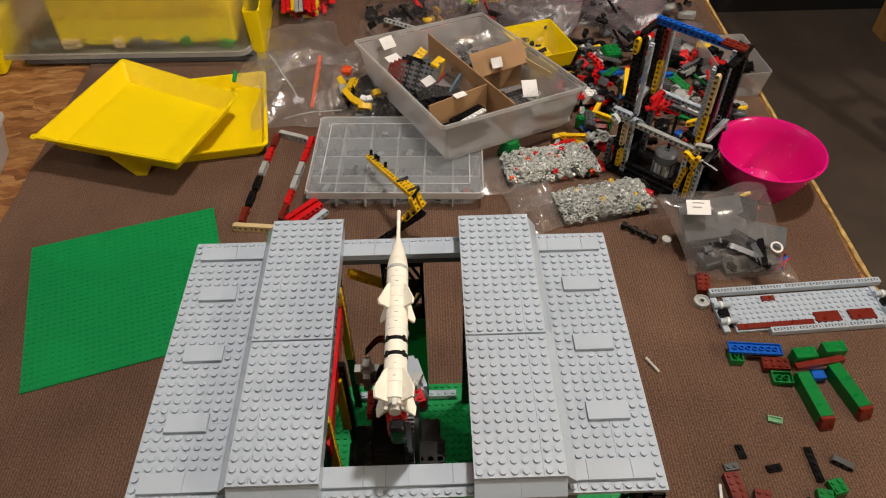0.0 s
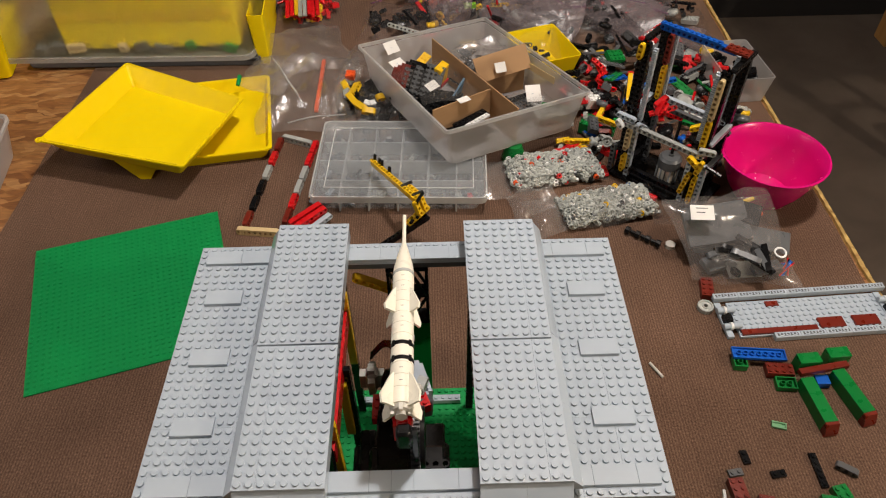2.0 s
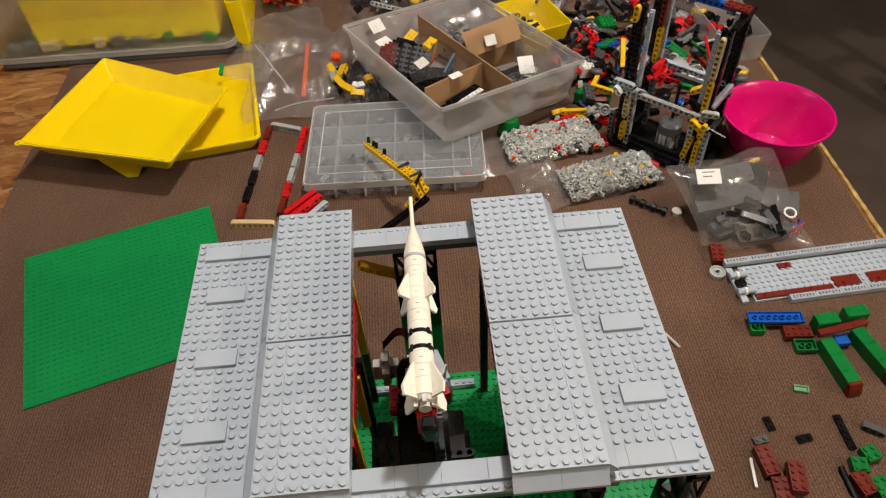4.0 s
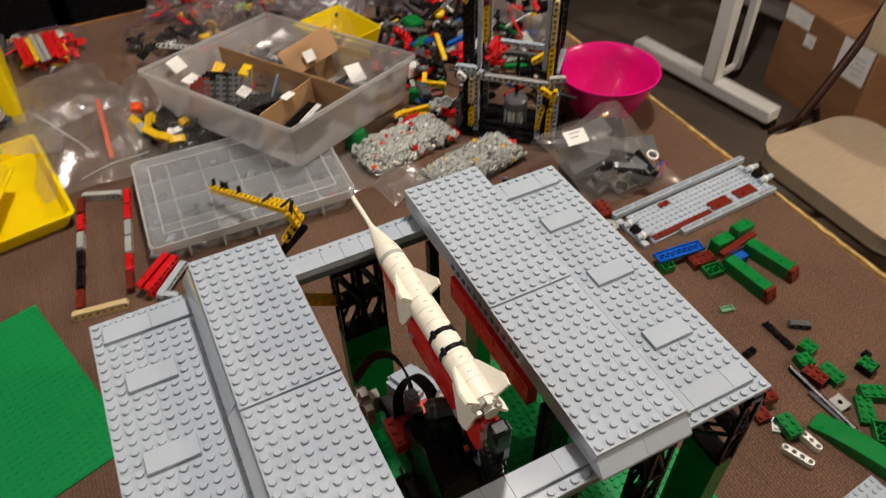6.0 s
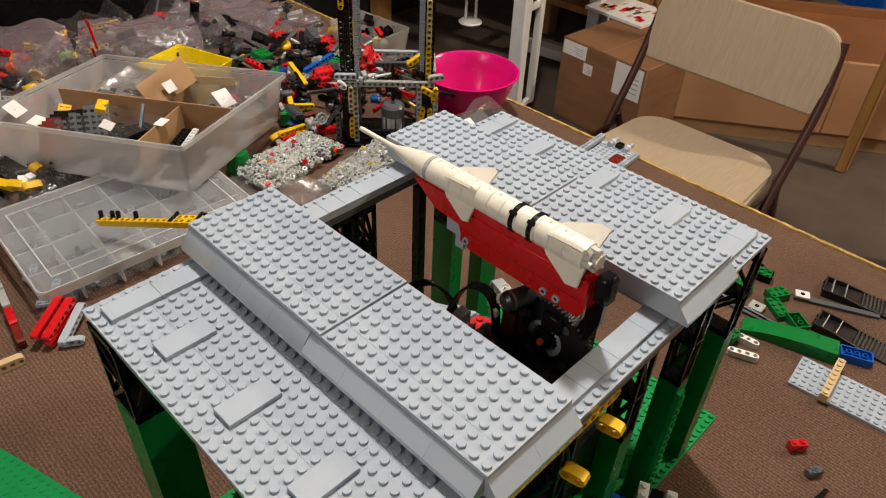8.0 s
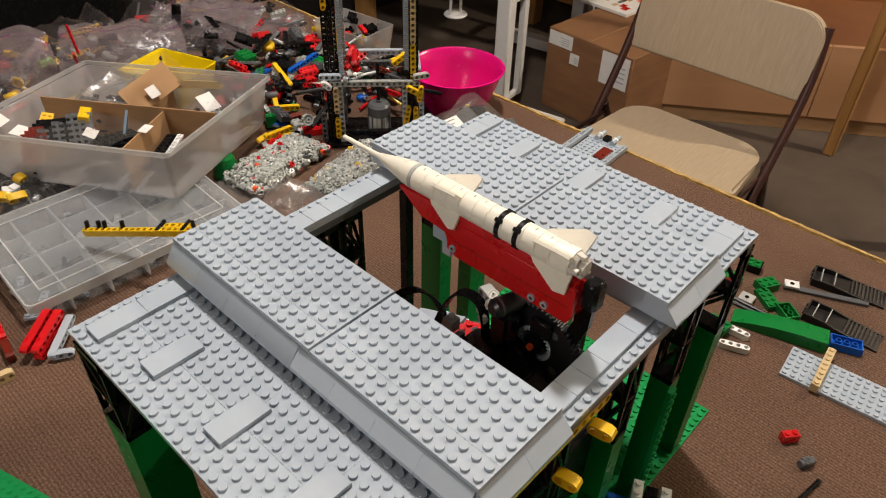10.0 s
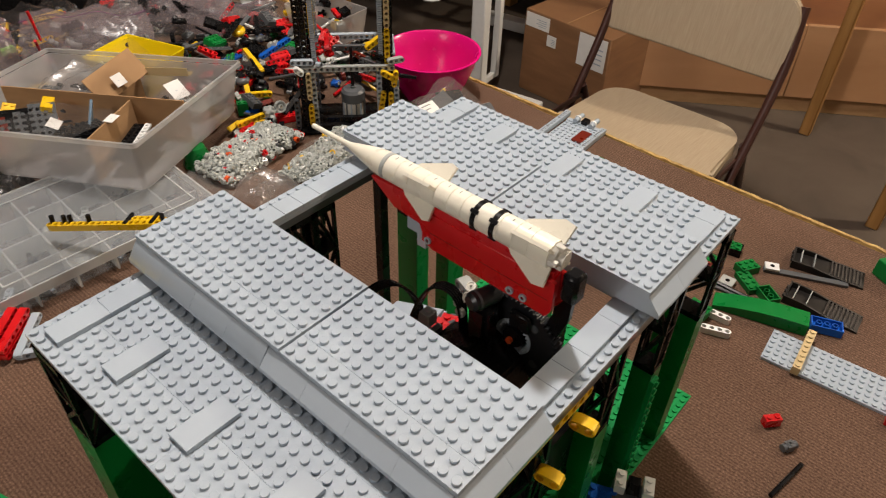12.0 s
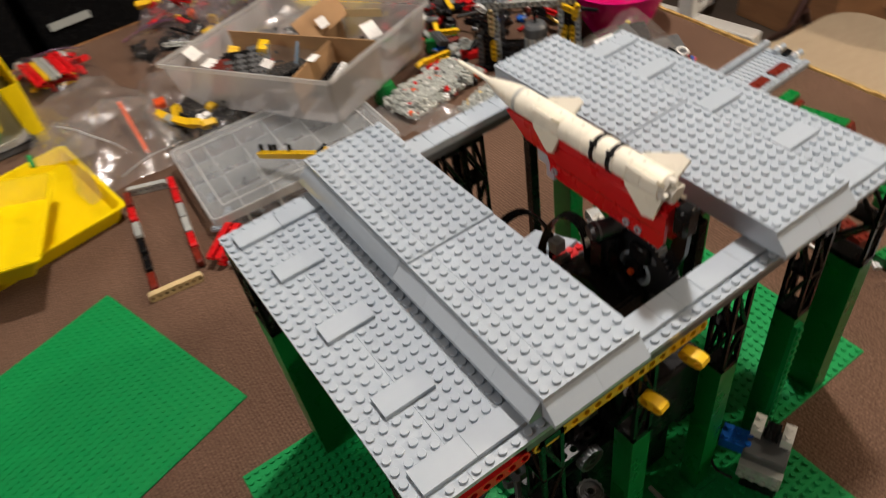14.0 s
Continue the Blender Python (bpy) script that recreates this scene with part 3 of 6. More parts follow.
            part("pin", lathe(bmesh.new(), [(0.0012, 0.0), (0.0025, 0.0), (0.0025, s * 0.0012), (0.0012, s * 0.0012)], 12, (x, y, z + w), "X"), GREY, c)
    part("cradle_floor", box(bmesh.new(), -0.0018, 0.0058, -0.094, -0.006, z - 0.030, z - 0.0082), RED, plat)
    part("grey_bracket", prism(bmesh.new(), [(-0.005, z - 0.026), (0.010, z - 0.024), (0.010, z - 0.034), (0.002, z - 0.034), (0.002, z - 0.043), (-0.005, z - 0.043)], -0.0022, 0.0062, "X"), GREY, plat)


cradle()


def cog(r, w, teeth, axis_x):
    """A toothed wheel about the x axis with a dished, pierced face."""
    bm = bmesh.new()
    n = teeth * 4
    rim = []
    for i in range(n):
        a = 2 * math.pi * i / n
        q = r if i % 4 in (0, 1) else r * 0.93
        rim.append((q * math.cos(a), q * math.sin(a)))
    prof = [(r * 0.80, w * 0.5), (r * 0.74, w * 0.25), (r * 0.42, w * 0.25), (r * 0.38, w * 0.5), (r * 0.26, w * 0.5)]
    rings = []
    for sgn in (-1, 1):
        rows = [[bm.verts.new((sgn * w / 2, u, v)) for u, v in rim]]
        for q, h in prof:
            rows.append([bm.verts.new((sgn * h, q * math.cos(2 * math.pi * i / n), q * math.sin(2 * math.pi * i / n))) for i in range(n)])
        for a, b in zip(rows, rows[1:]):
            for i in range(n):
                bm.faces.new((a[i], a[(i + 1) % n], b[(i + 1) % n], b[i]))
        rings.append(rows)
    for k in (0, -1):
        a, b = rings[0][k], rings[1][k]
        for i in range(n):
            bm.faces.new((a[i], a[(i + 1) % n], b[(i + 1) % n], b[i]))
    return bm


def wheel_ring(r, ri, w, teeth, inward=False):
    """A flat ring about the x axis, toothed round its outer or its inner edge."""
    bm = bmesh.new()
    n = teeth * 4
    def edge(q, k, i):
        return q * (k if i % 4 in (0, 1) else 1.0)
    out = [edge(r, 1.0 if inward else 1.07, i) for i in range(n)]
    inn = [edge(ri, 0.86 if inward else 1.0, i) for i in range(n)]
    rows = []
    for rad, x in ((out, -w / 2), (out, w / 2), (inn, w / 2), (inn, -w / 2)):
        rows.append([bm.verts.new((x, rad[i] * math.cos(2 * math.pi * i / n), rad[i] * math.sin(2 * math.pi * i / n))) for i in range(n)])
    for a, b in zip(rows, rows[1:] + rows[:1]):
        for i in range(n):
            bm.faces.new((a[i], a[(i + 1) % n], b[(i + 1) % n], b[i]))
    return bm


GLOSSBLACK = plastic("glossy_black_plastic", (0.013, 0.014, 0.016), 0.36, 0.08, 0.6)
GEAR = Vector((0.009, -0.070, 0.2355))
gear = part("turntable_gear", wheel_ring(0.0285, 0.0128, 0.007, 56), GLOSSBLACK, plat, "large glossy black toothed ring", m=Matrix.Translation(GEAR))
# Flat paler discs: the light caught by shallow dimples is put into their colour.
for k in range(4):
    a = radians(40 + 90 * k)
    part("dimple", tube(bmesh.new(), (-0.0037, 0.0205 * math.cos(a), 0.0205 * math.sin(a)), (-0.0033, 0.0205 * math.cos(a), 0.0205 * math.sin(a)), 0.0030, 14), DARKGREY, gear)
part("inner_gear", wheel_ring(0.0127, 0.0110, 0.0078, 24, True), GREY, plat, "pale grey inner toothed ring", m=Matrix.Translation(GEAR))
part("hub", tube(tube(bmesh.new(), GEAR + Vector((-0.005, 0, 0)), GEAR + Vector((0.007, 0, 0)), 0.0070, 16), GEAR + Vector((0.0036, 0, 0)), GEAR + Vector((0.007, 0, 0)), 0.0250, 28), BLACK, plat)
part("orange_pin", tube(bmesh.new(), GEAR + Vector((-0.0075, 0.001, -0.002)), GEAR + Vector((-0.003, 0.001, -0.002)), 0.0022, 10), ORANGE, plat)
housing = prism(bmesh.new(), [(-0.024, 0.090), (-0.024, 0.218), (-0.042, 0.229), (-0.057, 0.2365), (-0.066, 0.229), (-0.080, 0.225), (-0.085, 0.212), (-0.096, 0.170), (-0.096, 0.090)], -0.022, 0.0045, "X")
bmesh.ops.bevel(housing, geom=housing.edges[:], offset=0.0016, segments=2, affect="EDGES")
part("gear_housing", housing, BLACK, plat, "black moulded gear housing")
part("gear_bracket", rbox(0.0005, 0.0045, -0.082, -0.068, 0.2480, 0.260, 0.001), BLACK, plat)
part("motor_neck", rbox(-0.013, 0.001, -0.062, -0.047, 0.230, 0.262, 0.003, 2), BLACK, plat)
wm = part("worm_motor", tube(tube(tube(bmesh.new(), (-0.0135, -0.0515, 0.2655), (0.0020, -0.0562, 0.2655), 0.0062, 20, 0.0060), (0.0020, -0.0562, 0.2655), (0.0045, -0.0570, 0.2655), 0.0060, 20, 0.0042), (-0.0135, -0.0515, 0.2655), (-0.0155, -0.0509, 0.2655), 0.0062, 20, 0.0044), GLOSSBLACK, plat, "glossy black motor cylinder")
part("collar", tube(bmesh.new(), (-0.0112, -0.0522, 0.2655), (-0.0098, -0.0526, 0.2655), 0.0065, 20), DARKGREY, wm)
motor = part("lift_motor", rbox(-0.014, 0.014, -0.020, 0.026, -0.012, 0.012, 0.004, 2), GREY, plat, "pale grey motor box under flat cables", m=pose(0.004, 0.006, 0.190, -14, 8, 12))
part("motor_end", rbox(-0.012, 0.012, -0.030, -0.0202, -0.010, 0.010, 0.002, 1), DARKGREY, motor)
part("red_block", studded(3, 2, 0.0096, n=10), RED, plat, m=pose(-0.002, -0.030, 0.196, 0, 0, 20))
part("pale_block", studded(1, 1, 0.0096, n=10), GREY, plat, m=pose(-0.006, -0.012, 0.212, 8, 0, 24))
# Plain black filler blocks, added for the dark machinery and to hide the green base.
part("gear_base", rbox(-0.034, 0.032, -0.112, -0.040, 0.105, 0.172, 0.003), BLACK, plat)
part("machine_bed", rbox(-0.056, 0.036, -0.092, 0.000, 0.004, 0.104, 0.003), BLACK, plat)
for x0, x1, y0, y1, z1 in ((-0.050, -0.034, -0.060, 0.012, 0.110), (0.012, 0.032, -0.030, 0.016, 0.112), (-0.012, 0.008, 0.002, 0.030, 0.060)):
    part("bed_block", rbox(x0, x1, y0, y1, 0.004, z1, 0.002), BLACK, plat)
part("lifting_arm", prism(bmesh.new(), [(-0.097, 0.300), (-0.103, 0.300), (-0.102, 0.268), (-0.080, 0.196), (-0.068, 0.196), (-0.092, 0.268)], 0.0085, 0.012, "X"), BLACK, plat)
part("tail_block", rbox(-0.002, 0.009, -0.1085, -0.0985, 0.290, 0.309, 0.002), BLACK, plat)
part("motor_bed", studded(2, 3, 0.0096), RED, plat, m=pose(-0.030, -0.030, 0.190))
part("red_brick", studded(2, 2, 0.0096), RED, plat, m=pose(-0.012, -0.028, 0.204))
part("bed_block", rbox(-0.024, -0.008, -0.042, 0.020, 0.150, 0.1895, 0.002), BLACK, plat)
part("motor_case", rbox(-0.044, -0.022, 0.010, 0.034, 0.165, 0.200, 0.008, 3), RINGGREY, plat, "rounded grey motor case")
part("grey_brick", studded(1, 1, 0.0096), GREY, plat, m=pose(-0.014, -0.019, 0.221))
part("grey_slope", prism(bmesh.new(), [(-0.024, 0.196), (-0.003, 0.196), (-0.020, 0.221), (-0.024, 0.221)], -0.014, -0.006, "X"), DARKGREY, plat)
part("rear_block", liftarm(2, 0.0078, 0.0092), RINGGREY, plat, m=pose(0.012, -0.030, 0.238, 0, 0, 70))
for k in range(6):
    part("silver_cog", cog(0.0036, 0.0026, 9, 0), CHROME, plat, m=pose(-0.004 + 0.003 * k, -0.036 + 0.004 * (k % 2), 0.240 + 0.004 * (k % 3), 0, 24 * k, 34 * k))
for k in range(5):
    o = k * 0.0016
    part("flat_cable", sweep(bmesh.new(), [(-0.034, 0.034 + o, 0.196), (-0.020, 0.028 + o, 0.222), (-0.010, 0.012 + o, 0.236), (-0.006, -0.006 + o, 0.226), (-0.010, -0.014 + o, 0.196)], 0.00085), BLACK, plat)
    part("flat_cable", sweep(bmesh.new(), [(-0.022 + o, -0.010, 0.190), (-0.020 + o, -0.008, 0.225), (-0.012 + o, -0.018, 0.254), (-0.006 + o, -0.034, 0.248), (-0.006 + o, -0.040, 0.205)], 0.00085), BLACK, plat)

# yellow lugs and small fittings under the near edge
for x, z in ((-0.014, 0.222), (-0.044, 0.206)):
    part("lug", liftarm(2, 0.0074, 0.0078), YELLOW, plat, m=pose(x, -0.130, z, 0, 0, -80))
RC = frame_at((0.057, -0.142, 0.002), (0.011, -0.025, 0), (0.025, 0.011, 0))
rec = part("receiver", rbox(0, 0.031, 0, 0.030, 0.020, 0.052, 0.0012), DARKGREY, plat, "dark grey receiver block with cables", m=RC)
part("receiver_foot", rbox(0.004, 0.031, 0.002, 0.026, 0.0, 0.0198, 0.001), BLACK, rec)
for i in range(2):
    part("connector", studded(2, 2, 0.0064, n=10), RINGGREY, rec, m=pose(0.0155 * i, -0.0001, 0.046, 90, 0, 0) @ pose(0, -0.018, 0))
    part("white_brick", studded(1, 2, 0.0096, n=10), PLAINWHITE, rec, m=pose(0.001 + 0.0215 * i, 0.016, 0.0522))
part("sensor", tube(bmesh.new(), (0.0155, 0.018, 0.052), (0.0155, 0.030, 0.060), 0.0052, 14), BLACK, rec)
part("cable", sweep(bmesh.new(), [(0.068, -0.178, 0.016), (0.072, -0.186, 0.010), (0.080, -0.194, 0.008), (0.094, -0.209, 0.006)], 0.0036, 8), BLACK, plat)
part("cable", sweep(bmesh.new(), [(0.058, -0.122, 0.050), (0.050, -0.122, 0.040), (0.046, -0.130, 0.026), (0.050, -0.144, 0.024)], 0.0011, 6), BLACK, plat)
part("pale_bar", rbox(0.002, 0.0055, -0.147, -0.104, 0.004, 0.0072, 0.0005), RINGGREY, plat)
part("blue_brick", studded(3, 2, 0.0096), BLUE, plat, m=RC @ pose(-0.018, 0.004, 0.042))

# gears and beams filling the space below the deck
for k in range(46):
    r = random.Random(1200 + k)
    bm = [liftarm(r.choice((3, 5, 7))), cog(0.010, 0.006, 14, 0), studded(2, 3, 0.0096, n=8), tube(bmesh.new(), (0, 0, 0), (0.05, 0, 0), 0.0024, 8)][k % 4]
    part(("beam", "gear", "brick", "axle")[k % 4], bm, r.choice((BLACK, BLACK, DARKGREY, BLACK, BLACK, BLACK, DARKGREY)), plat, m=pose(r.uniform(-0.15, 0.03), r.uniform(-0.112, -0.05), r.uniform(0.02, 0.19), r.choice((0, 90)), r.choice((0, 0, -90)), r.choice((0, 90, 0, 30))))

# ---- rocket ----
rocket = thing("toy_rocket", pose(0.002, 0, LIFT) @ Matrix.Diagonal((1, 1.04, 1, 1)), "aged white toy rocket with fins and black bands on its cradle", "toy rocket")
part("nose_rod", lathe(bmesh.new(), [(0.0006, 0.0935), (0.0016, 0.093), (0.0016, 0.066), (0.0019, 0.060)], 14, axis="Y", close=True), WHITE, rocket)
part("nose_cone", lathe(bmesh.new(), [(0.0019, 0.0605), (0.0034, 0.055), (0.0058, 0.045), (0.0076, 0.036), (0.0082, 0.031), (0.0082, 0.0285)], 32, axis="Y", close=True), WHITE, rocket)
part("grey_ring", lathe(bmesh.new(), [(0.0078, 0.0285), (0.0084, 0.0283), (0.0084, 0.0258), (0.0078, 0.0256)], 32, axis="Y", close=True), RINGGREY, rocket, "grey ring below the nose")
def stage(y1, y0):
    part("body_stage", lathe(bmesh.new(), [(0.0080, y1), (0.0083, y1 - 0.0002), (0.0083, y0 + 0.0002), (0.0080, y0)], 32, axis="Y", close=True), WHITE, rocket)
for a, b in ((0.0256, 0.0162), (0.0162, 0.0066), (0.0066, -0.003), (-0.003, -0.0126), (-0.0126, -0.0222), (-0.0222, -0.0318), (-0.0318, -0.0385), (-0.0415, -0.0510), (-0.0540, -0.056), (-0.056, -0.0656), (-0.0656, -0.0752), (-0.0752, -0.0872)):
    stage(a, b)
for y in (-0.0385, -0.0510):
    part("band", lathe(bmesh.new(), [(0.0079, y), (0.0086, y - 0.0002), (0.0086, y - 0.0028), (0.0079, y - 0.003)], 32, axis="Y", close=True), BLACK, rocket, "black band round the body")
    for k in range(4):
        a = math.radians(45 + 90 * k)
        part("band_clip", rbox(-0.0012, 0.0012, y - 0.004, y + 0.001, 0.0078, 0.0092, 0.0003), BLACK, rocket, m=Matrix.Rotation(a, 4, "Y"))
def fin(y0, y1, y2, out, k):
    bm = prism(bmesh.new(), [(0.0070, y0), (0.0105, y0 - 0.004), (0.0083 + out, y1), (0.0083 + out * 0.9, y2), (0.0070, y2 + 0.001)], -0.0009, 0.0009, "Z")
    part("fin", bm, WHITE, rocket, m=Matrix.Rotation(math.radians(45 + 90 * k), 4, "Y"))
for k in range(4):
    fin(0.012, -0.0095, -0.0135, 0.0100, k)
    fin(-0.062, -0.0835, -0.0900, 0.0106, k)
part("engine", lathe(bmesh.new(), [(0.0075, -0.0872), (0.0060, -0.0900), (0.0032, -0.0905), (0.0032, -0.0920), (0.0042, -0.0940)], 20, axis="Y", close=True), CHROME, rocket, "pale metallic engine nozzle")
for k in range(4):
    part("engine_clip", rbox(-0.0015, 0.0015, -0.0925, -0.0870, 0.0045, 0.0075, 0.0003), CHROME, rocket, m=Matrix.Rotation(math.radians(90 * k), 4, "Y"))
# tick marks moulded on the body
for y in (0.021, 0.011, -0.008, -0.018, -0.026, -0.052, -0.061, -0.071):
    part("panel_mark", box(bmesh.new(), -0.0012, 0.0012, y - 0.00015, y + 0.00015, 0.00825, 0.00842), DARKGREY, rocket)


# ---- things on the table ----
# loose green base plate
solid("green_base_plate", baseplate(32, 32, BRIGHTGREEN, 8, 0.0008), BRIGHTGREEN, pose(-0.470, 0.130, 0.0, 0, 0, 17.0), "bright green studded base plate lying on the carpet", "base plate")


def open_box(w, d, h, taper, t, r=0.0, lip=0.0):
    """Open tray with round corners: outer wall, rim (with a turned-out lip if asked) and inner wall, on z=0, rim w by d."""
    bm = bmesh.new()
    n = 4 if r else 0
    def ring(a, z):
        q, out = max(0.0005, r), []
        for cx, cy, a0 in ((a + q, a + q, 180), (w - a - q, a + q, 270), (w - a - q, d - a - q, 0), (a + q, d - a - q, 90)):
            for k in range(n + 1):
                b = radians(a0 + (90 * k / n if n else 45))
                out.append(bm.verts.new((cx + q * math.cos(b), cy + q * math.sin(b), z)))
        return out
    rows = [ring(taper, 0), ring(0, h - lip)]
    if lip:
        rows += [ring(-lip * 1.3, h - lip), ring(-lip * 1.3, h)]
    rows += [ring(t, h), ring(taper + t, t)]
    bm.faces.new(rows[0][::-1])
    m = len(rows[0])
    for a, b in zip(rows, rows[1:]):
        for i in range(m):
            bm.faces.new((a[i], a[(i + 1) % m], b[(i + 1) % m], b[i])).smooth = True
    bm.faces.new(rows[-1])
    return bm


# yellow trays
tray = thing("yellow_tray", pose(-0.447, 0.5395, 0.0, 0, 0, 9.0), "flat yellow plastic tray lying on the carpet", "tray", "yellow trays")
part("tray_shell", open_box(0.215, 0.215, 0.023, 0.008, 0.002, 0.010, 0.0024), TRAYYELLOW, tray)


def corner_warped(bm, w, d, corners):
    """Warps a w by d sheet so that its four corners lie at given places, chosen to fit the camera's view."""
    c = [Vector(q) for q in corners]
    up = (c[1] - c[0]).cross(c[3] - c[0]).normalized()
    for p in bm.verts:
        u, v = p.co.x / w, p.co.y / d
        p.co = (c[0] * (1 - u) + c[1] * u) * (1 - v) + (c[3] * (1 - u) + c[2] * u) * v + up * p.co.z
    return bm


# Corners picked one by one to fit the camera's view; the tray is skewed.
VIEW_CORNERS = [(-0.573, 0.547, 0.070), (-0.342, 0.478, 0.068), (-0.291, 0.675, 0.050), (-0.513, 0.785, 0.055)]
tray = thing("yellow_tray", pose(0, 0, 0), "yellow plastic tray with sloped sides, tilted on another tray", "tray", "yellow trays")
shell = open_box(0.246, 0.228, 0.030, 0.018, 0.002, 0.006, 0.0024)
bmesh.ops.translate(shell, verts=shell.verts, vec=(0, 0, -0.030))
part("tray_shell", corner_warped(shell, 0.246, 0.228, VIEW_CORNERS), TRAYYELLOW, tray)
part("corner_tab", lathe(bmesh.new(), [(0.0018, -0.001), (0.0055, -0.001), (0.0055, 0.001), (0.0018, 0.001), (0.0018, -0.001)], 16), TRAYYELLOW, tray, "small round tab with a hole", m=pose(-0.5755, 0.5465, 0.0695, 6, 0, 0))
for a, b in ((0, 1), (1, 2), (2, 3), (3, 0)):
    p, q = Vector(VIEW_CORNERS[a]), Vector(VIEW_CORNERS[b])
    part("rim_edge", tube(bmesh.new(), p.lerp(q, 0.03), p.lerp(q, 0.97), 0.0014, 8), TRAYYELLOW, tray)
part("foot", prism(bmesh.new(), [(-0.466, 0.038), (-0.396, 0.036), (-0.421, 0.0005), (-0.437, 0.0005)], 0.530, 0.565, "Y"), TRAYYELLOW, tray)

# frosted storage box on a black case
case = thing("dark_case", pose(-0.735, 0.864, 0.0, 0, 0, -1), "low dark plastic case under a storage box", "case")
part("shell", rbox(0, 0.44, 0, 0.30, 0, 0.022, 0.004, 2), DARKGREY, case)
part("lid_seam", rbox(-0.001, 0.441, -0.001, 0.301, 0.013, 0.015, 0.0005), BLACK, case)
sbox = thing("storage_box", pose(-0.776, 0.8545, 0.0225, 0, 0, -1), "large frosted storage box holding yellow trays, on a black case", "storage box")
part("box_shell", open_box(0.468, 0.30, 0.20, -0.004, 0.0025, 0.02), HEAVYFROST, sbox).visible_shadow = False
part("foot_flange", rim_ring(0.482, 0.314, 0.009, 0.006, 0.024), FROST, sbox, "pale moulded flange", m=pose(-0.007, -0.007, 0.0))
part("rim", rim_ring(0.488, 0.32, 0.008, 0.0095, 0.02), FROSTEDGE, sbox, m=pose(-0.01, -0.01, 0.196))
yt = thing("yellow_bin", pose(-0.662, 0.870, 0.036, -4, 0, 0), "wide yellow parts bin standing inside a frosted box", "parts bin")
part("bin_shell", open_box(0.335, 0.235, 0.14, 0.003, 0.003, 0.008), TRAYYELLOW, yt)
for k in range(22):
    part("pocket", lathe(bmesh.new(), [(0.0, -0.0012), (0.0095, -0.0012), (0.0105, 0.0), (0.0095, 0.0012), (0.0, 0.0012)], 16, (0.02 + 0.0295 * (k % 11), 0.001, 0.062 + 0.038 * (k // 11)), "Y"), YELLOW, yt)
for k in range(12):
    r = random.Random(300 + k)
    x = -0.715 + 0.032 * k
    solid("loose_block", studded(r.choice((2, 3, 4)), 2, 0.0096 * r.choice((1, 2, 2))), r.choice((GREEN, DARKGREY, DARKGREY, DARKGREY, TAN)), pose(x, 0.884, 0.030, 90, r.uniform(-25, 25), 0), "loose block at the bottom of a frosted box", "brick", "blocks in the frosted box")
yt = thing("yellow_bin", pose(-0.305, 0.86, 0.0, 0, 0, 4), "yellow parts bin with dark pieces beside the black case", "parts bin")
part("bin_shell", open_box(0.03, 0.22, 0.10, 0.004, 0.002, 0.004), TRAYYELLOW, yt)
yt = thing("yellow_bin", pose(-0.905, 0.80, 0.0, 0, 0, 10), "yellow parts bin at the edge of the strand board", "parts bin")
part("bin_shell", open_box(0.16, 0.15, 0.08, 0.012, 0.003, 0.008), TRAYYELLOW, yt)

# divided organizer
org = thing("organizer", pose(-0.158, 0.440, 0.0005, 0, 0, -2.6), "clear compartment organizer with a closed frosted lid", "organizer")
part("base_shell", open_box(0.254, 0.178, 0.025, 0.007, 0.0016, 0.012), ORGCLEAR, org, m=pose(0.005, 0.005, 0))
part("lid", rbox(0, 0.264, 0, 0.188, 0.0315, 0.033, 0.0006, 1), FROSTLID, org, "frosted snap lid")
lidrim = rim_ring(0.264, 0.188, 0.0118, 0.0018, 0.01)
for v in lidrim.verts:
    v.co.z += 0.0218
for a in ((0.02, 0.244, 0.02, 0.0215), (0.02, 0.244, 0.1665, 0.168), (0.02, 0.0215, 0.02, 0.168), (0.2425, 0.244, 0.02, 0.168)):
    box(lidrim, *a, 0.0338, 0.0348)
part("lid_ridge", lidrim, FROSTEDGE, org)
for i in range(1, 6):
    part("divider", box(bmesh.new(), i * 0.0436 - 0.0011, i * 0.0436 + 0.0011, 0.004, 0.184, 0.002, 0.0265), FROSTEDGE, org)
for j in range(1, 4):
    part("divider", box(bmesh.new(), 0.004, 0.258, j * 0.0465 - 0.0011, j * 0.0465 + 0.0011, 0.002, 0.0265), FROSTEDGE, org)

for k in range(96):
    r = random.Random(700 + k)
    i, j = k % 6, (k // 6) % 4
    if k < 24 and (i * 3 + j * 5) % 4 == 0:
        continue
    bm = [studded(2, 1, PL, n=8), tube(bmesh.new(), (0, 0, 0.003), (0.014, 0, 0.003), 0.0028, 8), rbox(0, 0.012, 0, 0.008, 0, 0.006, 0.0006)][k % 3]
    solid("sorted_part", bm, r.choice((GREY, DARKGREY, RINGGREY, DARKGREY, CHROME if j == 2 and i == 1 else BLACK, RED if j in (0, 3) and i > 3 else DARKGREY)), pose(-0.158, 0.440, 0.0025, 0, 0, -2.6) @ pose(0.0436 * i + r.uniform(0.010, 0.026), 0.0465 * j + r.uniform(0.012, 0.030), 0.002 * (k // 24), 0, 0, r.uniform(0, 180)), "small part lying in an organizer compartment", "toy part", "parts in the organizer")

# frosted bin with cardboard dividers, one corner resting on the organizer
F, R, L = Vector((0.0499, 0.4914, 0.1075)), Vector((0.2737, 0.6042, 0.0925)), Vector((-0.0937, 0.7730, 0.0833))
BW, BD, BH = (R - F).length, (L - F).length, 0.0665
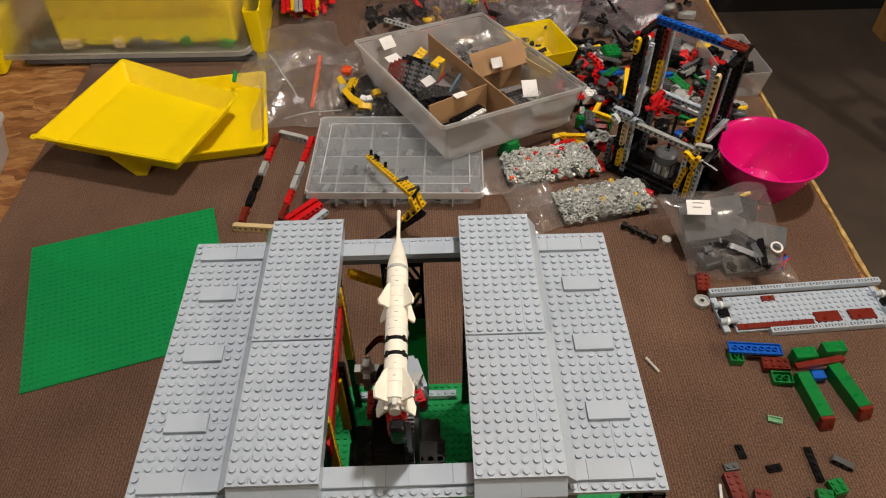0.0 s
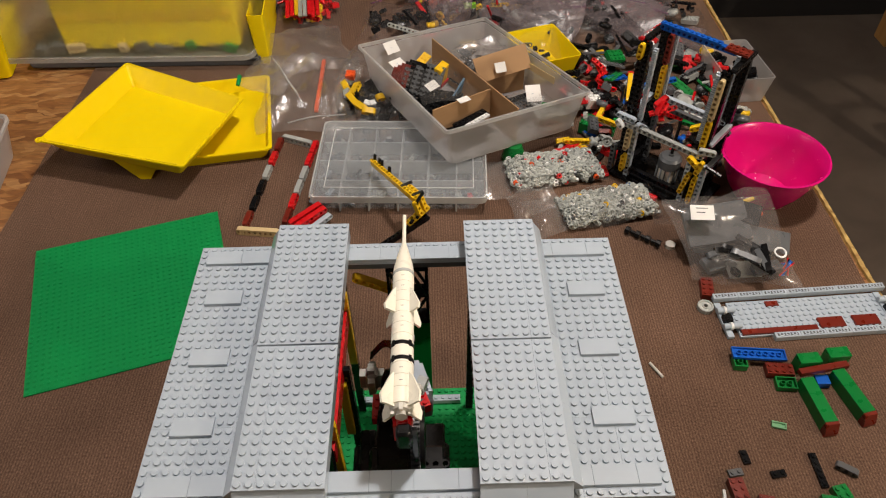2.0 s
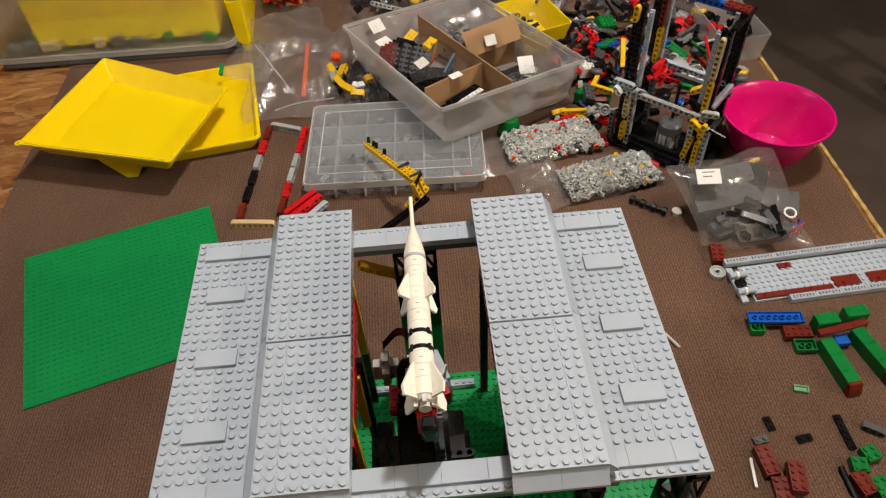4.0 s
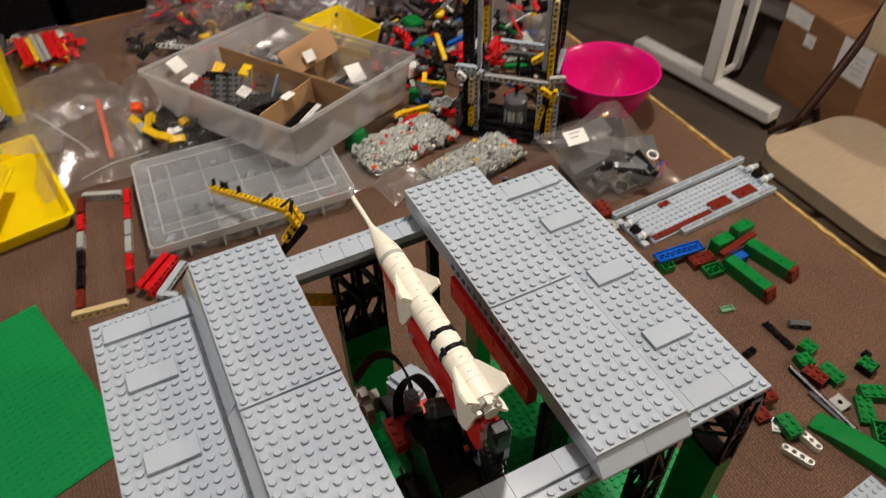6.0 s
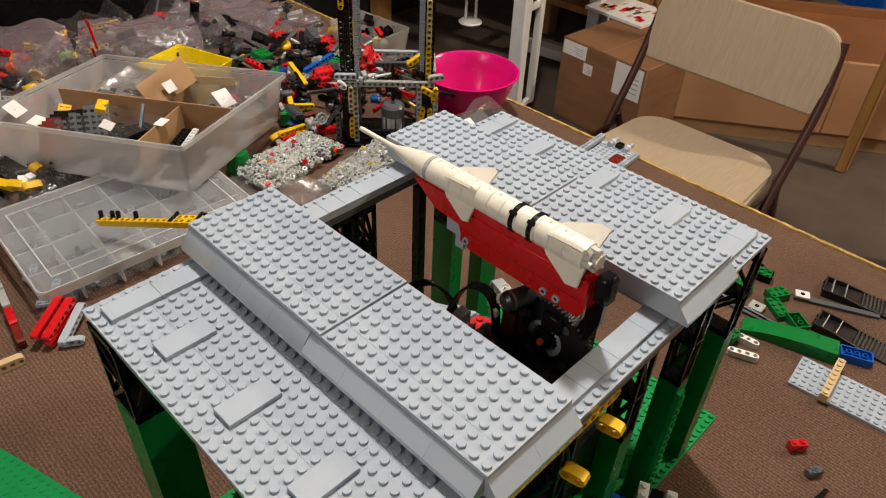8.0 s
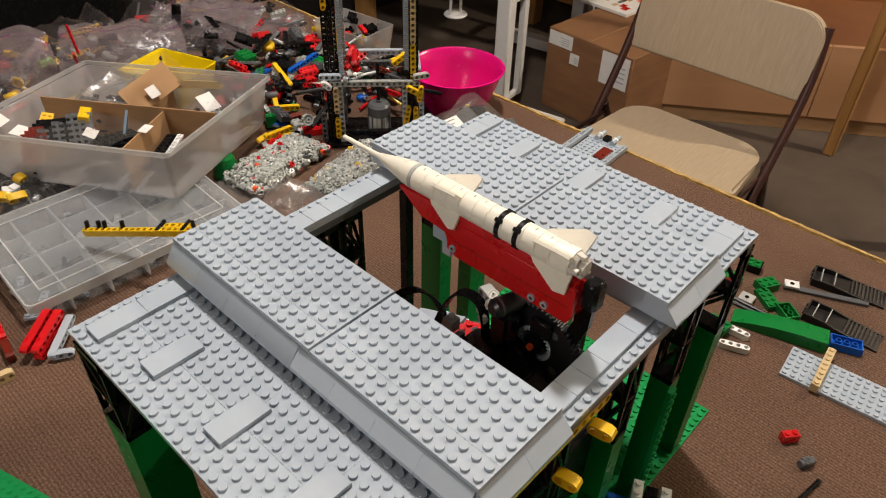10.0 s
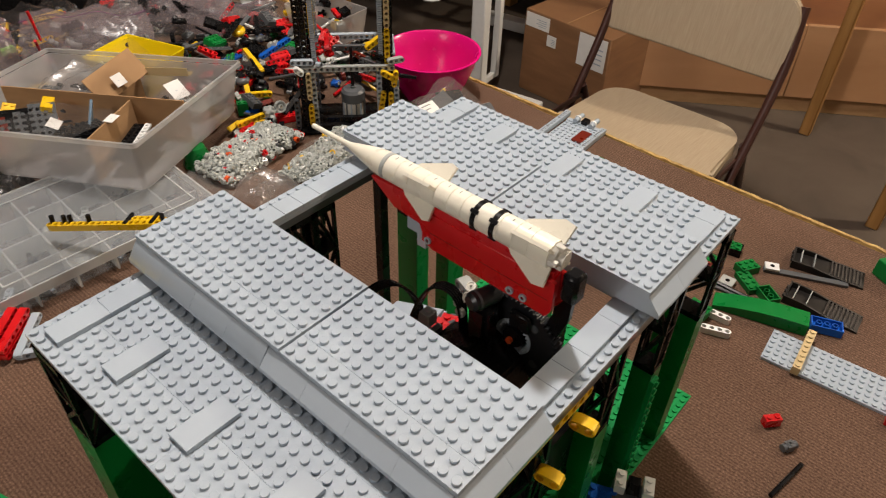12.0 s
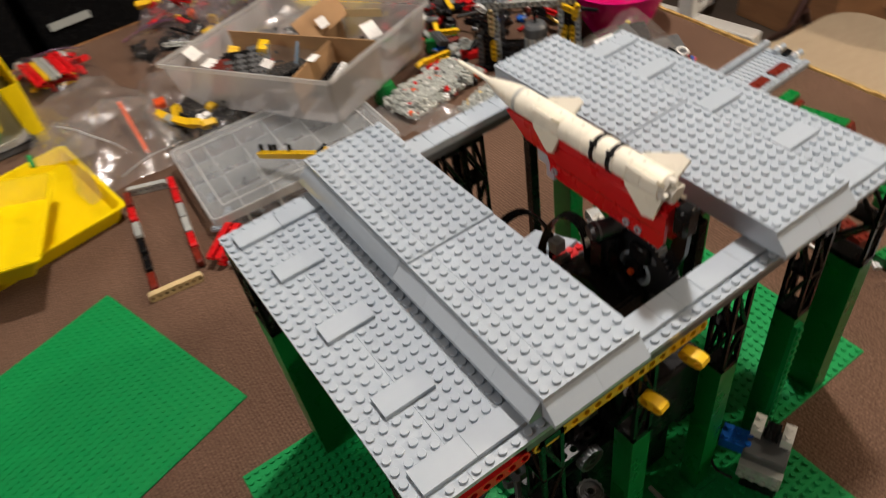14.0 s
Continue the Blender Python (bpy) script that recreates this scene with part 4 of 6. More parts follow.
BINPOSE = frame_at(F, R - F, L - F) @ pose(0, 0, -BH)
pbin = thing("parts_bin", BINPOSE, "frosted plastic bin with cardboard dividers and bagged parts", "storage bin")
part("bin_shell", open_box(BW, BD, BH - 0.002, 0.011, 0.002, 0.007), FROST, pbin)
part("foot_ring", rim_ring(BW - 0.026, BD - 0.026, 0.003, 0.0025, 0.012), FROSTLIP, pbin, m=pose(0.013, 0.013, -0.0026))
part("rim", rim_ring(BW + 0.010, BD + 0.010, 0.0055, 0.0035, 0.007), FROSTLIP, pbin, m=pose(-0.005, -0.005, BH - 0.0018))


def in_bin(name, bm, mat, m, label, category, group=""):
    return solid(name, bm, mat, BINPOSE @ Matrix.Translation((-0.02 * m.translation.x, 0.15 * m.translation.y, -0.22 * m.translation.z)) @ m, label, category, group)


for a, b, h0 in (((0.132, 0.016), (0.132, 0.300), 0.060), ((0.016, 0.078), (0.131, 0.096), 0.056), ((0.134, 0.168), (0.238, 0.158), 0.048)):
    a, b = Vector((*a, 0.002)), Vector((*b, 0.002))
    part("divider", box(bmesh.new(), 0, (b - a).length, -0.0012, 0.0012, 0, h0), CARD, pbin, "brown cardboard divider", m=frame_at(a, b - a, Vector((0, 0, 1)).cross(b - a)))
in_bin("cardboard_flap", rbox(0, 0.10, 0, 0.042, 0, 0.002, 0.0004), CARD, pose(0.146, 0.130, 0.050, 55, -6, -4), "torn brown cardboard flap leaning in the bin", "cardboard")
for x, y, z, w, d, rx, a in ((0.040, 0.252, 0.070, 0.030, 0.026, 45, 12), (0.030, 0.210, 0.066, 0.030, 0.022, 20, 16), (0.048, 0.126, 0.064, 0.028, 0.018, 30, 24), (0.066, 0.067, 0.0735, 0.024, 0.014, 10, 8), (0.174, 0.124, 0.070, 0.022, 0.020, 55, -5), (0.186, 0.056, 0.046, 0.028, 0.034, 40, -20)):
    w, d = w * 0.9, d * 0.85
    lb = in_bin("paper_label", rbox(0, w, 0, d, 0, 0.0005, 0.0001), PAPER, pose(x, y, z, rx, 0, a), "small white paper label on a parts bag", "label", "paper labels in the bin")
    part("bar", box(bmesh.new(), w * 0.38, w * 0.5, d * 0.45, d * 0.48, 0.0005, 0.0006), GREY, lb)


def leaning(nx, ny, mat, x, y, z, rx, ry, rz, hue):
    in_bin("leaning_plate", studded(nx, ny, PL, n=8), mat, pose(x, y, z, rx, ry, rz), hue + " plate leaning in the frosted bin", "plate", "plates in the bin")


for k in range(5):
    leaning(6, 4, BLACK if k % 2 else DARKGREY, 0.044 + 0.008 * k, 0.168 - 0.005 * k, 0.018 + 0.003 * k, 10, -52, 34, "dark")
for k in range(5):
    leaning(5, 4, BROWN if k < 3 else BLACK, 0.030 + 0.008 * k, 0.182, 0.024 + 0.002 * k, 8, -52, 30, "reddish brown" if k < 3 else "black")
for k in range(4):
    leaning(4, 6, BLACK, 0.024 + 0.02 * k, 0.088, 0.044 + 0.003 * k, 6, 4, 10 + 16 * k, "black")
leaning(9, 5, BLACK, 0.035, 0.022, 0.028, 5, 5, 10, "black")
leaning(8, 2, BLACK, 0.050, 0.046, 0.034, 5, -4, 12, "black")
leaning(6, 1, PLAINWHITE, 0.060, 0.036, 0.042, 5, -4, 14, "white")
leaning(9, 7, DARKGREY, 0.148, 0.040, 0.026, 4, 6, 12, "dark grey")
leaning(6, 3, BLACK, 0.145, 0.080, 0.022, 4, 6, 15, "black")
leaning(6, 3, RINGGREY, 0.190, 0.030, 0.018, 10, -5, -15, "grey")
leaning(5, 2, RINGGREY, 0.200, 0.045, 0.034, 25, 5, 40, "grey")
leaning(8, 1, BLACK, 0.155, 0.075, 0.036, 5, 5, 12, "black")
yb = thing("yellow_block", BINPOSE @ pose(0.088, 0.193, 0.026, 16, -12, 26), "yellow block with a red foot in a clear bag", "brick")
part("body", rbox(0, 0.024, 0, 0.014, 0, 0.036, 0.0004), YELLOW, yb)
part("red_foot", studded(4, 2, 0.0064), RED, yb, m=pose(-0.004, -0.002, -0.0066))
in_bin("blue_wedge", prism(bmesh.new(), [(0, 0), (0.040, 0.0), (0.040, 0.042)], -0.0016, 0.0016, "Y"), plastic("sand_blue_plastic", (0.10, 0.17, 0.24), 0.35), pose(0.062, 0.104, 0.036, 14, 0, 28), "dull blue wedge plate leaning in the bin", "plate")
in_bin("yellow_plate", studded(3, 2, PL), YELLOW, pose(0.094, 0.225, 0.044, 20, -25, 20), "yellow plate in a clear bag", "plate")
in_bin("tape_strip", box(bmesh.new(), 0, 0.0012, 0, 0.09, 0, 0.012), TAN, pose(0.250, 0.070, 0.058, 0, 0, 6), "strip of yellowed tape along the bin", "tape")
for k in range(30):
    r = random.Random(500 + k)
    in_bin("bagged_plate", studded(r.choice((2, 3, 4)), r.choice((1, 2)), PL, n=8), r.choice((BLACK, BLACK, DARKGREY)), pose(r.uniform(0.145, 0.21), r.uniform(0.155, 0.23), 0.008 + 0.0014 * k, r.uniform(-20, 20), r.uniform(-20, 20), r.uniform(0, 180)), "black part in a clear bag in the bin", "plate", "black parts in the bin")


def film_sheet(w, d, h, seed, n=22, crumple=0.006):
    """A crumpled, domed sheet of clear film: sharp ridged folds, a flattened, uneven rim."""
    bm = bmesh.new()
    o = Vector((seed * 3.7, seed * 1.3, 0))
    turn = Matrix.Rotation(seed * 0.7, 3, "Z")
    rows = []
    for j in range(n + 1):
        row = []
        for i in range(n + 1):
            u, v = i / n, j / n
            e = min(1, 5 * min(u, 1 - u)) * min(1, 5 * min(v, 1 - v))
            p = Vector((u * w, v * d, 0))
            q = turn @ p
            q = Vector((q.x * 2.0, q.y * 0.6, 0))
            ridge = 1 - abs(noise.noise(q * 10 + o)) * 2
            fold = 1 - abs(noise.noise(p * 17 - o)) * 2
            z = 0.0015 + e * h * (0.6 + 0.5 * noise.noise(p * 9 + o)) + crumple * (0.35 + e) * (0.6 * ridge + 0.4 * fold)
            row.append(bm.verts.new((p.x + 0.016 * noise.noise(p * 14 + o * 3), p.y + 0.016 * noise.noise(p * 14 - o), max(0.0008, z))))
        rows.append(row)
    for j in range(n):
        for i in range(n):
            bm.faces.new((rows[j][i], rows[j][i + 1], rows[j + 1][i + 1], rows[j + 1][i])).smooth = True
    return bm


in_bin("parts_bag", film_sheet(0.112, 0.105, 0.020, 61, 30, 0.016), CREASED, pose(0.140, 0.152, 0.050), "crumpled clear bag over black parts in the bin", "parts bag")
in_bin("parts_bag", film_sheet(0.105, 0.140, 0.010, 62, 22, 0.008), FILM, pose(0.022, 0.098, 0.056), "crumpled clear bag over mixed plates in the bin", "parts bag")
in_bin("parts_bag", film_sheet(0.090, 0.080, 0.010, 63, 18, 0.008), FILM, pose(0.145, 0.026, 0.034), "crumpled clear bag over grey plates in the bin", "parts bag")


def ring_piece(bm, m, ro=0.0038, ri=0.0019, h=0.004, n=8):
    rings = []
    for r, z in ((ro, 0), (ro, h), (ri, h), (ri, 0)):
        rings.append([bm.verts.new(m @ Vector((r * math.cos(2 * math.pi * i / n), r * math.sin(2 * math.pi * i / n), z))) for i in range(n)])
    for a, b in zip(rings, rings[1:] + rings[:1]):
        for i in range(n):
            bm.faces.new((a[i], a[(i + 1) % n], b[(i + 1) % n], b[i]))


def ring_bag(place, angle, w, d, h, seed, spice, label):
    """A zip bag filled with small grey bushings and a few coloured ones."""
    r = random.Random(seed)
    bag = thing("parts_bag", pose(*place, 0, 0, angle), label, "parts bag", "bags of bushings")
    spicy = 0.03 if len(spice) > 1 else 0.014
    sets = {BUSHING: bmesh.new(), PLAINWHITE: bmesh.new(), DARKGREY: bmesh.new()}
    for m in spice:
        sets[m] = bmesh.new()
    for k in range(1150):
        x, y = r.random(), r.random()
        e = min(1, 8 * min(x, 1 - x)) * min(1, 8 * min(y, 1 - y))
        z = h * (0.5 + 0.5 * e) * (1.0 - 0.55 * r.random() ** 2.2)
        m = pose(x * w, y * d, z, r.uniform(0, 180), r.uniform(0, 180), 0)
        q = r.random()
        mat = r.choice(spice) if q < spicy else PLAINWHITE if q < 0.055 else DARKGREY if q < 0.09 else BUSHING
        big = 1.25 if mat in spice else 1.0
        ring_piece(sets[mat], m, 0.0037 * (1 + (big - 1) * 0.5), 0.0021, 0.0040 * big)
    for m, bm in sets.items():
        tagged(part("bushing_fill", bm, m, bag), kind="stuff")
    part("film", film_sheet(w + 0.016, d + 0.012, h + 0.004, seed, 20, 0.0025), FILM, bag, m=pose(-0.008, -0.006, 0.003))
    part("flap", film_sheet(0.05, d + 0.02, 0.006, seed + 5, 18, 0.012), CREASED, bag, m=pose(-0.05, -0.01, 0.0))
    return bag


ring_bag((0.150, 0.476, 0.002), 9, 0.142, 0.066, 0.022, 3, (RED, ORANGE, RED), "clear bag of small grey and red bushings")
ring_bag((0.222, 0.388, 0.002), 11, 0.138, 0.060, 0.022, 4, (YELLOW,), "clear bag of small grey bushings")
solid("bag_flap", film_sheet(0.085, 0.055, 0.008, 9, 18, 0.016), CREASED, pose(0.150, 0.405, 0.002, 0, 0, 20), "shiny crumpled zip bag flap on the carpet", "parts bag")

# pink bowl
bowl = thing("pink_bowl", pose(0.526, 0.461, 0.0005) @ Matrix.Diagonal((0.89, 0.89, 1, 1)), "magenta plastic bowl with a few crumbs inside", "bowl")
part("bowl_shell", lathe(bmesh.new(), [(0.0, 0.001), (0.044, 0.0), (0.048, 0.003), (0.064, 0.028), (0.076, 0.055), (0.081, 0.072), (0.086, 0.0745), (0.0865, 0.0765), (0.083, 0.077), (0.0785, 0.073), (0.074, 0.056), (0.062, 0.030), (0.045, 0.006), (0.0, 0.0045)], 56), PINK, bowl)
for k in range(9):
    r = random.Random(k)
    a, q = r.uniform(0, 6.28), r.uniform(0.01, 0.04)
    solid("crumb", rbox(0, 0.003, 0, 0.002, 0, 0.0012, 0.0003), PAPER, pose(0.526 + q * math.cos(a), 0.461 + q * math.sin(a), 0.0055, 0, 0, a * 57), "pale crumb lying in the pink bowl", "crumb", "crumbs in the bowl")

# technic tower
TOW = pose(0.386, 0.495, 0, 0, 0, -43)
tower = thing("gear_tower", TOW, "tall tower frame of black, yellow and blue beams with gear racks", "toy model")


def bar(n, mat, x, y, z, rx=0, ry=0, rz=0, th=0.0074, name="beam"):
    return part(name, liftarm(n, th), mat, tower, m=pose(x, y, z, rx, ry, rz))


def rack(x, y, z0, z1):
    bm = box(bmesh.new(), -0.003, 0.001, -0.003, 0.003, z0, z1)
    for k in range(int((z1 - z0) / 0.0032)):
        box(bm, 0.001, 0.0032, -0.003, 0.003, z0 + k * 0.0032, z0 + 0.0016 + k * 0.0032)
    part("gear_rack", bm, GREY, tower, m=pose(x, y, 0, 0, 0, -90))


for sx in (-1, 1):
    for sy in (-1, 1):
        x, y = sx * 0.062, sy * 0.030
        for dx in (0, 0.008):
            bar(15, BLACK, x - sx * dx, y, 0.004, 0, -90, 0)
            bar(14, BLACK, x - sx * dx, y, 0.124, 0, -90, 0)
        rack(x - sx * 0.0165, y - 0.003, 0.112, 0.228)
        bar(12, GREY if sy < 0 else DARKGREY, x - sx * 0.016, y, 0.004, 0, -90, 0)
    bar(8, GREY, sx * 0.062, -0.028, 0.115, 0, 0, 90)
    bar(8, BLACK, sx * 0.062, -0.028, 0.232, 0, 0, 90)
    bar(8, DARKGREY, sx * 0.062, -0.028, 0.060, 0, 0, 90)
    bar(8, BLACK, sx * 0.054, -0.028, 0.020, 0, 0, 90)
# coloured beams up the posts
bar(7, YELLOW, 0.058, -0.038, 0.108, 0, -90, 0)
bar(8, TAN, 0.058, -0.038, 0.164, 0, -90, 0)
bar(3, YELLOW, -0.060, -0.038, 0.212, 0, -90, 0)
bar(7, YELLOW, -0.046, 0.020, 0.125, 0, -90, 0)
bar(6, BROWN, -0.046, 0.020, 0.182, 0, -90, 0)
bar(5, TAN, -0.052, -0.038, 0.060, 0, -90, 0)
bar(4, YELLOW, -0.052, -0.038, 0.020, 0, -90, 0)
bar(6, YELLOW, 0.062, -0.038, 0.020, 0, -90, 0)
bar(5, YELLOW, 0.046, -0.038, 0.030, 0, -80, 0)
bar(9, GREY, 0.070, -0.036, 0.020, 0, -90, 0)
bar(6, DARKGREY, -0.072, -0.036, 0.012, 0, -90, 0)
# long cross beams
bar(16, RINGGREY, -0.060, -0.044, 0.102)
bar(16, DARKGREY, -0.060, 0.040, 0.094)
bar(14, GREY, -0.052, 0.030, 0.116)
bar(14, BLACK, -0.056, -0.030, 0.016)
bar(14, BLUE, -0.056, 0.0, 0.240, name="blue_beam")
part("blue_studs", studded(11, 1, 0.002, n=10), BLUE, tower, m=pose(-0.06, -0.004, 0.2474))
part("brown_plate", studded(4, 2, PL), BROWN, tower, m=pose(0.036, -0.012, 0.2475))
# end fittings of the cross beam
bar(4, GREY, -0.074, -0.044, 0.112)
bar(2, PLAINWHITE, -0.072, -0.052, 0.106, 0, 40, 0)
bar(3, GREY, -0.040, -0.048, 0.110, 0, 35, 60)
bar(3, RINGGREY, 0.058, -0.046, 0.112, 0, 0, 20)
bar(3, YELLOW, 0.046, -0.052, 0.098, 0, 30, 0)
bar(3, YELLOW, 0.066, -0.052, 0.084, 0, -80, 0)
bar(4, YELLOW, 0.030, -0.020, 0.122, 0, -30, 20)
bar(4, BLACK, 0.034, -0.038, 0.118, 0, 25, 0)
part("black_elbow", tube(bmesh.new(), (0.07, -0.045, 0.094), (0.094, -0.046, 0.090), 0.003, 8), BLACK, tower)
# motor standing inside
part("motor_body", lathe(bmesh.new(), [(0.0, 0.0), (0.0155, 0.0), (0.016, 0.002), (0.016, 0.026), (0.0, 0.026)], 24, (0.004, -0.006, 0.012)), CHROME, tower, "pale ribbed motor body")
for k in range(14):
    a = 2 * math.pi * k / 14
    part("motor_rib", box(bmesh.new(), 0.0155, 0.0172, -0.001, 0.001, 0.013, 0.037), DARKGREY if k % 2 else GREY, tower, m=pose(0.004, -0.006, 0, 0, 0, math.degrees(a)))
part("motor_cap", lathe(bmesh.new(), [(0.0, 0.0), (0.0172, 0.0), (0.0172, 0.014), (0.014, 0.018), (0.004, 0.019), (0.004, 0.022), (0.0, 0.022)], 24, (0.004, -0.006, 0.038)), DARKGREY, tower, "dark grey motor cap")
part("axle", tube(bmesh.new(), (0.004, -0.006, 0.058), (0.004, -0.006, 0.118), 0.0024, 10), BLACK, tower)
for k in range(9):
    r = random.Random(40 + k)
    bar(r.choice((2, 3)), RED, r.uniform(-0.036, -0.012), r.uniform(-0.022, 0.0), 0.108 + 0.003 * k, r.uniform(-40, 40), r.uniform(-50, 50), r.uniform(0, 180), name="red_beam")
part("foot_plate", rbox(-0.075, 0.075, -0.042, 0.042, 0.0005, 0.006, 0.001), BLACK, tower)
part("blue_connector", tube(bmesh.new(), (-0.034, -0.056, 0.007), (-0.010, -0.050, 0.007), 0.006, 12), BLUE, tower)
part("red_connector", tube(bmesh.new(), (-0.008, -0.054, 0.006), (0.016, -0.052, 0.006), 0.0055, 12), RED, tower)

# yellow bent arm standing by the far edge of the platform
arm = thing("crane_arm", pose(0, 0, 0), "yellow bent beam arm with black pins on a black beam", "toy part")
ARM = [Vector((-0.060, 0.492, 0.056)), Vector((0.008, 0.372, 0.084)), Vector((0.014, 0.368, 0.066)), Vector((-0.008, 0.363, 0.047))]
UP = (0, 0, 1)
part("yellow_beam", liftarm(18), YELLOW, arm, m=frame_at(ARM[0], ARM[1] - ARM[0], UP))
for s in (-1, 1):
    off = Vector((0.0035 * s, 0.0045 * s, 0))
    part("yellow_elbow", liftarm(3, 0.0066), YELLOW, arm, m=frame_at(ARM[1] + off, ARM[2] - ARM[1], UP))
    part("yellow_elbow", liftarm(4, 0.0066), YELLOW, arm, m=frame_at(ARM[2] + off, ARM[3] - ARM[2], UP))
part("yellow_beam", liftarm(5), YELLOW, arm, m=frame_at(ARM[0].lerp(ARM[1], 0.74) + Vector((0.007, 0.004, 0.0)), ARM[1] - ARM[0], UP))
BLACKTOP, BLACKEND = Vector((0.016, 0.362, 0.057)), Vector((-0.050, 0.359, 0.004))
part("black_beam", liftarm(11, 0.0078), BLACK, arm, m=frame_at(BLACKTOP, BLACKEND - BLACKTOP, UP))
for q in (ARM[1], ARM[2].lerp(ARM[3], 0.3), ARM[2].lerp(ARM[3], 0.7)):
    part("pin", tube(bmesh.new(), q + Vector((-0.004, -0.009, 0.004)), q + Vector((0.004, 0.009, 0.004)), 0.0024, 10), BLACK, arm)
for k in (0, 2, 3, 6):
    q = ARM[0] + (ARM[1] - ARM[0]) * (k / 17.5)
    part("pin", tube(bmesh.new(), q + Vector((0, 0, -0.004)), q + Vector((0.001, 0.001, 0.011)), 0.0026, 10), BLACK, arm)
for k, z in ((12, 0.0), (16, 0.0)):
    q = ARM[0] + (ARM[1] - ARM[0]) * (k / 17.5)
    part("pin", tube(bmesh.new(), q + Vector((-0.005, -0.003, 0.004)), q + Vector((0.010, 0.006, 0.004)), 0.0022, 10), BLACK, arm)

# red, grey and black link frames
links = thing("link_frame", pose(0, 0, 0.0005), "open frame of red, grey and black beams on the carpet", "toy part")


def run(a, b, mats):
    a, b = Vector((*a, 0)), Vector((*b, 0))
    n = len(mats)
    for k, mt in enumerate(mats):
        p, q = a.lerp(b, k / n), a.lerp(b, (k + 1) / n)
        cnt = max(2, round((q - p).length / P))
        part("beam", liftarm(cnt, 0.0078, 0.011), mt, links, m=frame_at(p, q - p, Vector((0, 0, 1)).cross(q - p)))


run((-0.225, 0.615), (-0.252, 0.402), (BROWN, RED, RINGGREY, BLACK, BLACK, BROWN))
run((-0.166, 0.605), (-0.194, 0.408), (RED, RED, RINGGREY, RINGGREY, RED, BROWN))
run((-0.258, 0.402), (-0.196, 0.394), (TAN,))
run((-0.220, 0.622), (-0.168, 0.600), (RINGGREY,))
bent = thing("red_link", pose(0, 0, 0), "red beams with a grey arm leaning beside the platform", "toy part")
for o, u, mat in (((-0.180, 0.406, 0.012), (0.046, 0.036, 0.008), RED), ((-0.172, 0.397, 0.012), (0.046, 0.036, 0.008), RED), ((-0.172, 0.397, 0.003), (0.046, 0.036, 0.004), RED), ((-0.162, 0.388, 0.004), (0.036, 0.034, 0.006), GREY)):
    part("beam", liftarm(7, 0.0082), mat, bent, m=frame_at(o, u, Vector((0, 0, 1)).cross(Vector(u))))
part("beam", liftarm(3), GREY, bent, m=frame_at((-0.162, 0.388, 0.003), (0.02, -0.012, 0.0), (0.012, 0.02, 0)))


# grey hinged ramp plate
ramp_plate = thing("ramp_plate", pose(0.392, 0.181, 0.0005, 0, 0, 3.0) @ Matrix.Diagonal((1.035, 1, 1, 1)), "grey studded plate framed by holed bricks with brown tiles", "toy part")
part("plate", studded(24, 7, PL), GREY, ramp_plate, m=pose(0.018, 0.006, 0))
def rail_brick(x, y, z, n):
    """A holed brick lying on its side: a flat dark slab paints the shallow pocket's shade, with round bosses on it."""
    b = part("holed_brick", rbox(0.0001, 0.0318, 0, 0.0086, 0, 0.0078, 0.0003), GREY, ramp_plate, m=pose(x, y, z))
    part("pocket", box(bmesh.new(), 0.003, 0.0289, 0.0022, 0.0064, 0.0076, 0.00795), DARKGREY, b)
    for q in range(n):
        part("boss", lathe(bmesh.new(), [(0.0016, 0.0), (0.0032, 0.0), (0.0032, 0.0012), (0.0016, 0.0012), (0.0016, 0.0)], 12, (0.008 + q * P, 0.0043, 0.0074)), GREY, b)


for k in range(7):
    rail_brick(0.002 + k * 0.032, 0.064, PL, 3)
for k in range(5):
    rail_brick(0.058 + k * 0.032, -0.002, 0.0, 3)
for x in (0.006, 0.214):
    part("side_strip", rbox(x - 0.004, x + 0.004, 0.006, 0.062, 0, 0.005, 0.0004), GREY, ramp_plate)
    for y in (0.020, 0.046):
        part("hinge_knuckle", tube(bmesh.new(), (x - 0.006, y, 0.0085), (x + 0.016, y, 0.0085), 0.0040, 14), GREY, ramp_plate)
        part("hinge_collar", tube(bmesh.new(), (x + 0.002, y, 0.0085), (x + 0.005, y, 0.0085), 0.0052, 14), PLAINWHITE, ramp_plate)
    part("hinge_block", rbox(x - 0.003, x + 0.009, 0.028, 0.038, 0.002, 0.011, 0.0006), BLACK, ramp_plate)
for x, y, w, d in ((0.020, 0.0075, 12, 1), (0.120, 0.010, 4, 2), (0.164, 0.010, 4, 2), (0.066, 0.050, 2, 1)):
    part("brown_tile", rbox(0, w * P, 0, d * P, PL, PL * 2, 0.0002), BROWN, ramp_plate, m=pose(x, y, 0))


def loose(name, bm, mat, x, y, a, label, category="brick", z=0.0005, group="", rx=0, ry=0):
    return solid(name, bm, mat, pose(x, y, z, rx, ry, a), label, category, group)


loose("brown_brick", studded(2, 4, 0.0096), BROWN, 0.378, 0.254, -10, "reddish brown brick standing by the ramp plate")
g = cog(0.0105, 0.006, 16, 0)
loose("pale_cog", g, RINGGREY, 0.379, 0.238, 10, "pale grey gear wheel lying by the ramp plate", "gear", 0.0038, ry=90)
chain = bmesh.new()
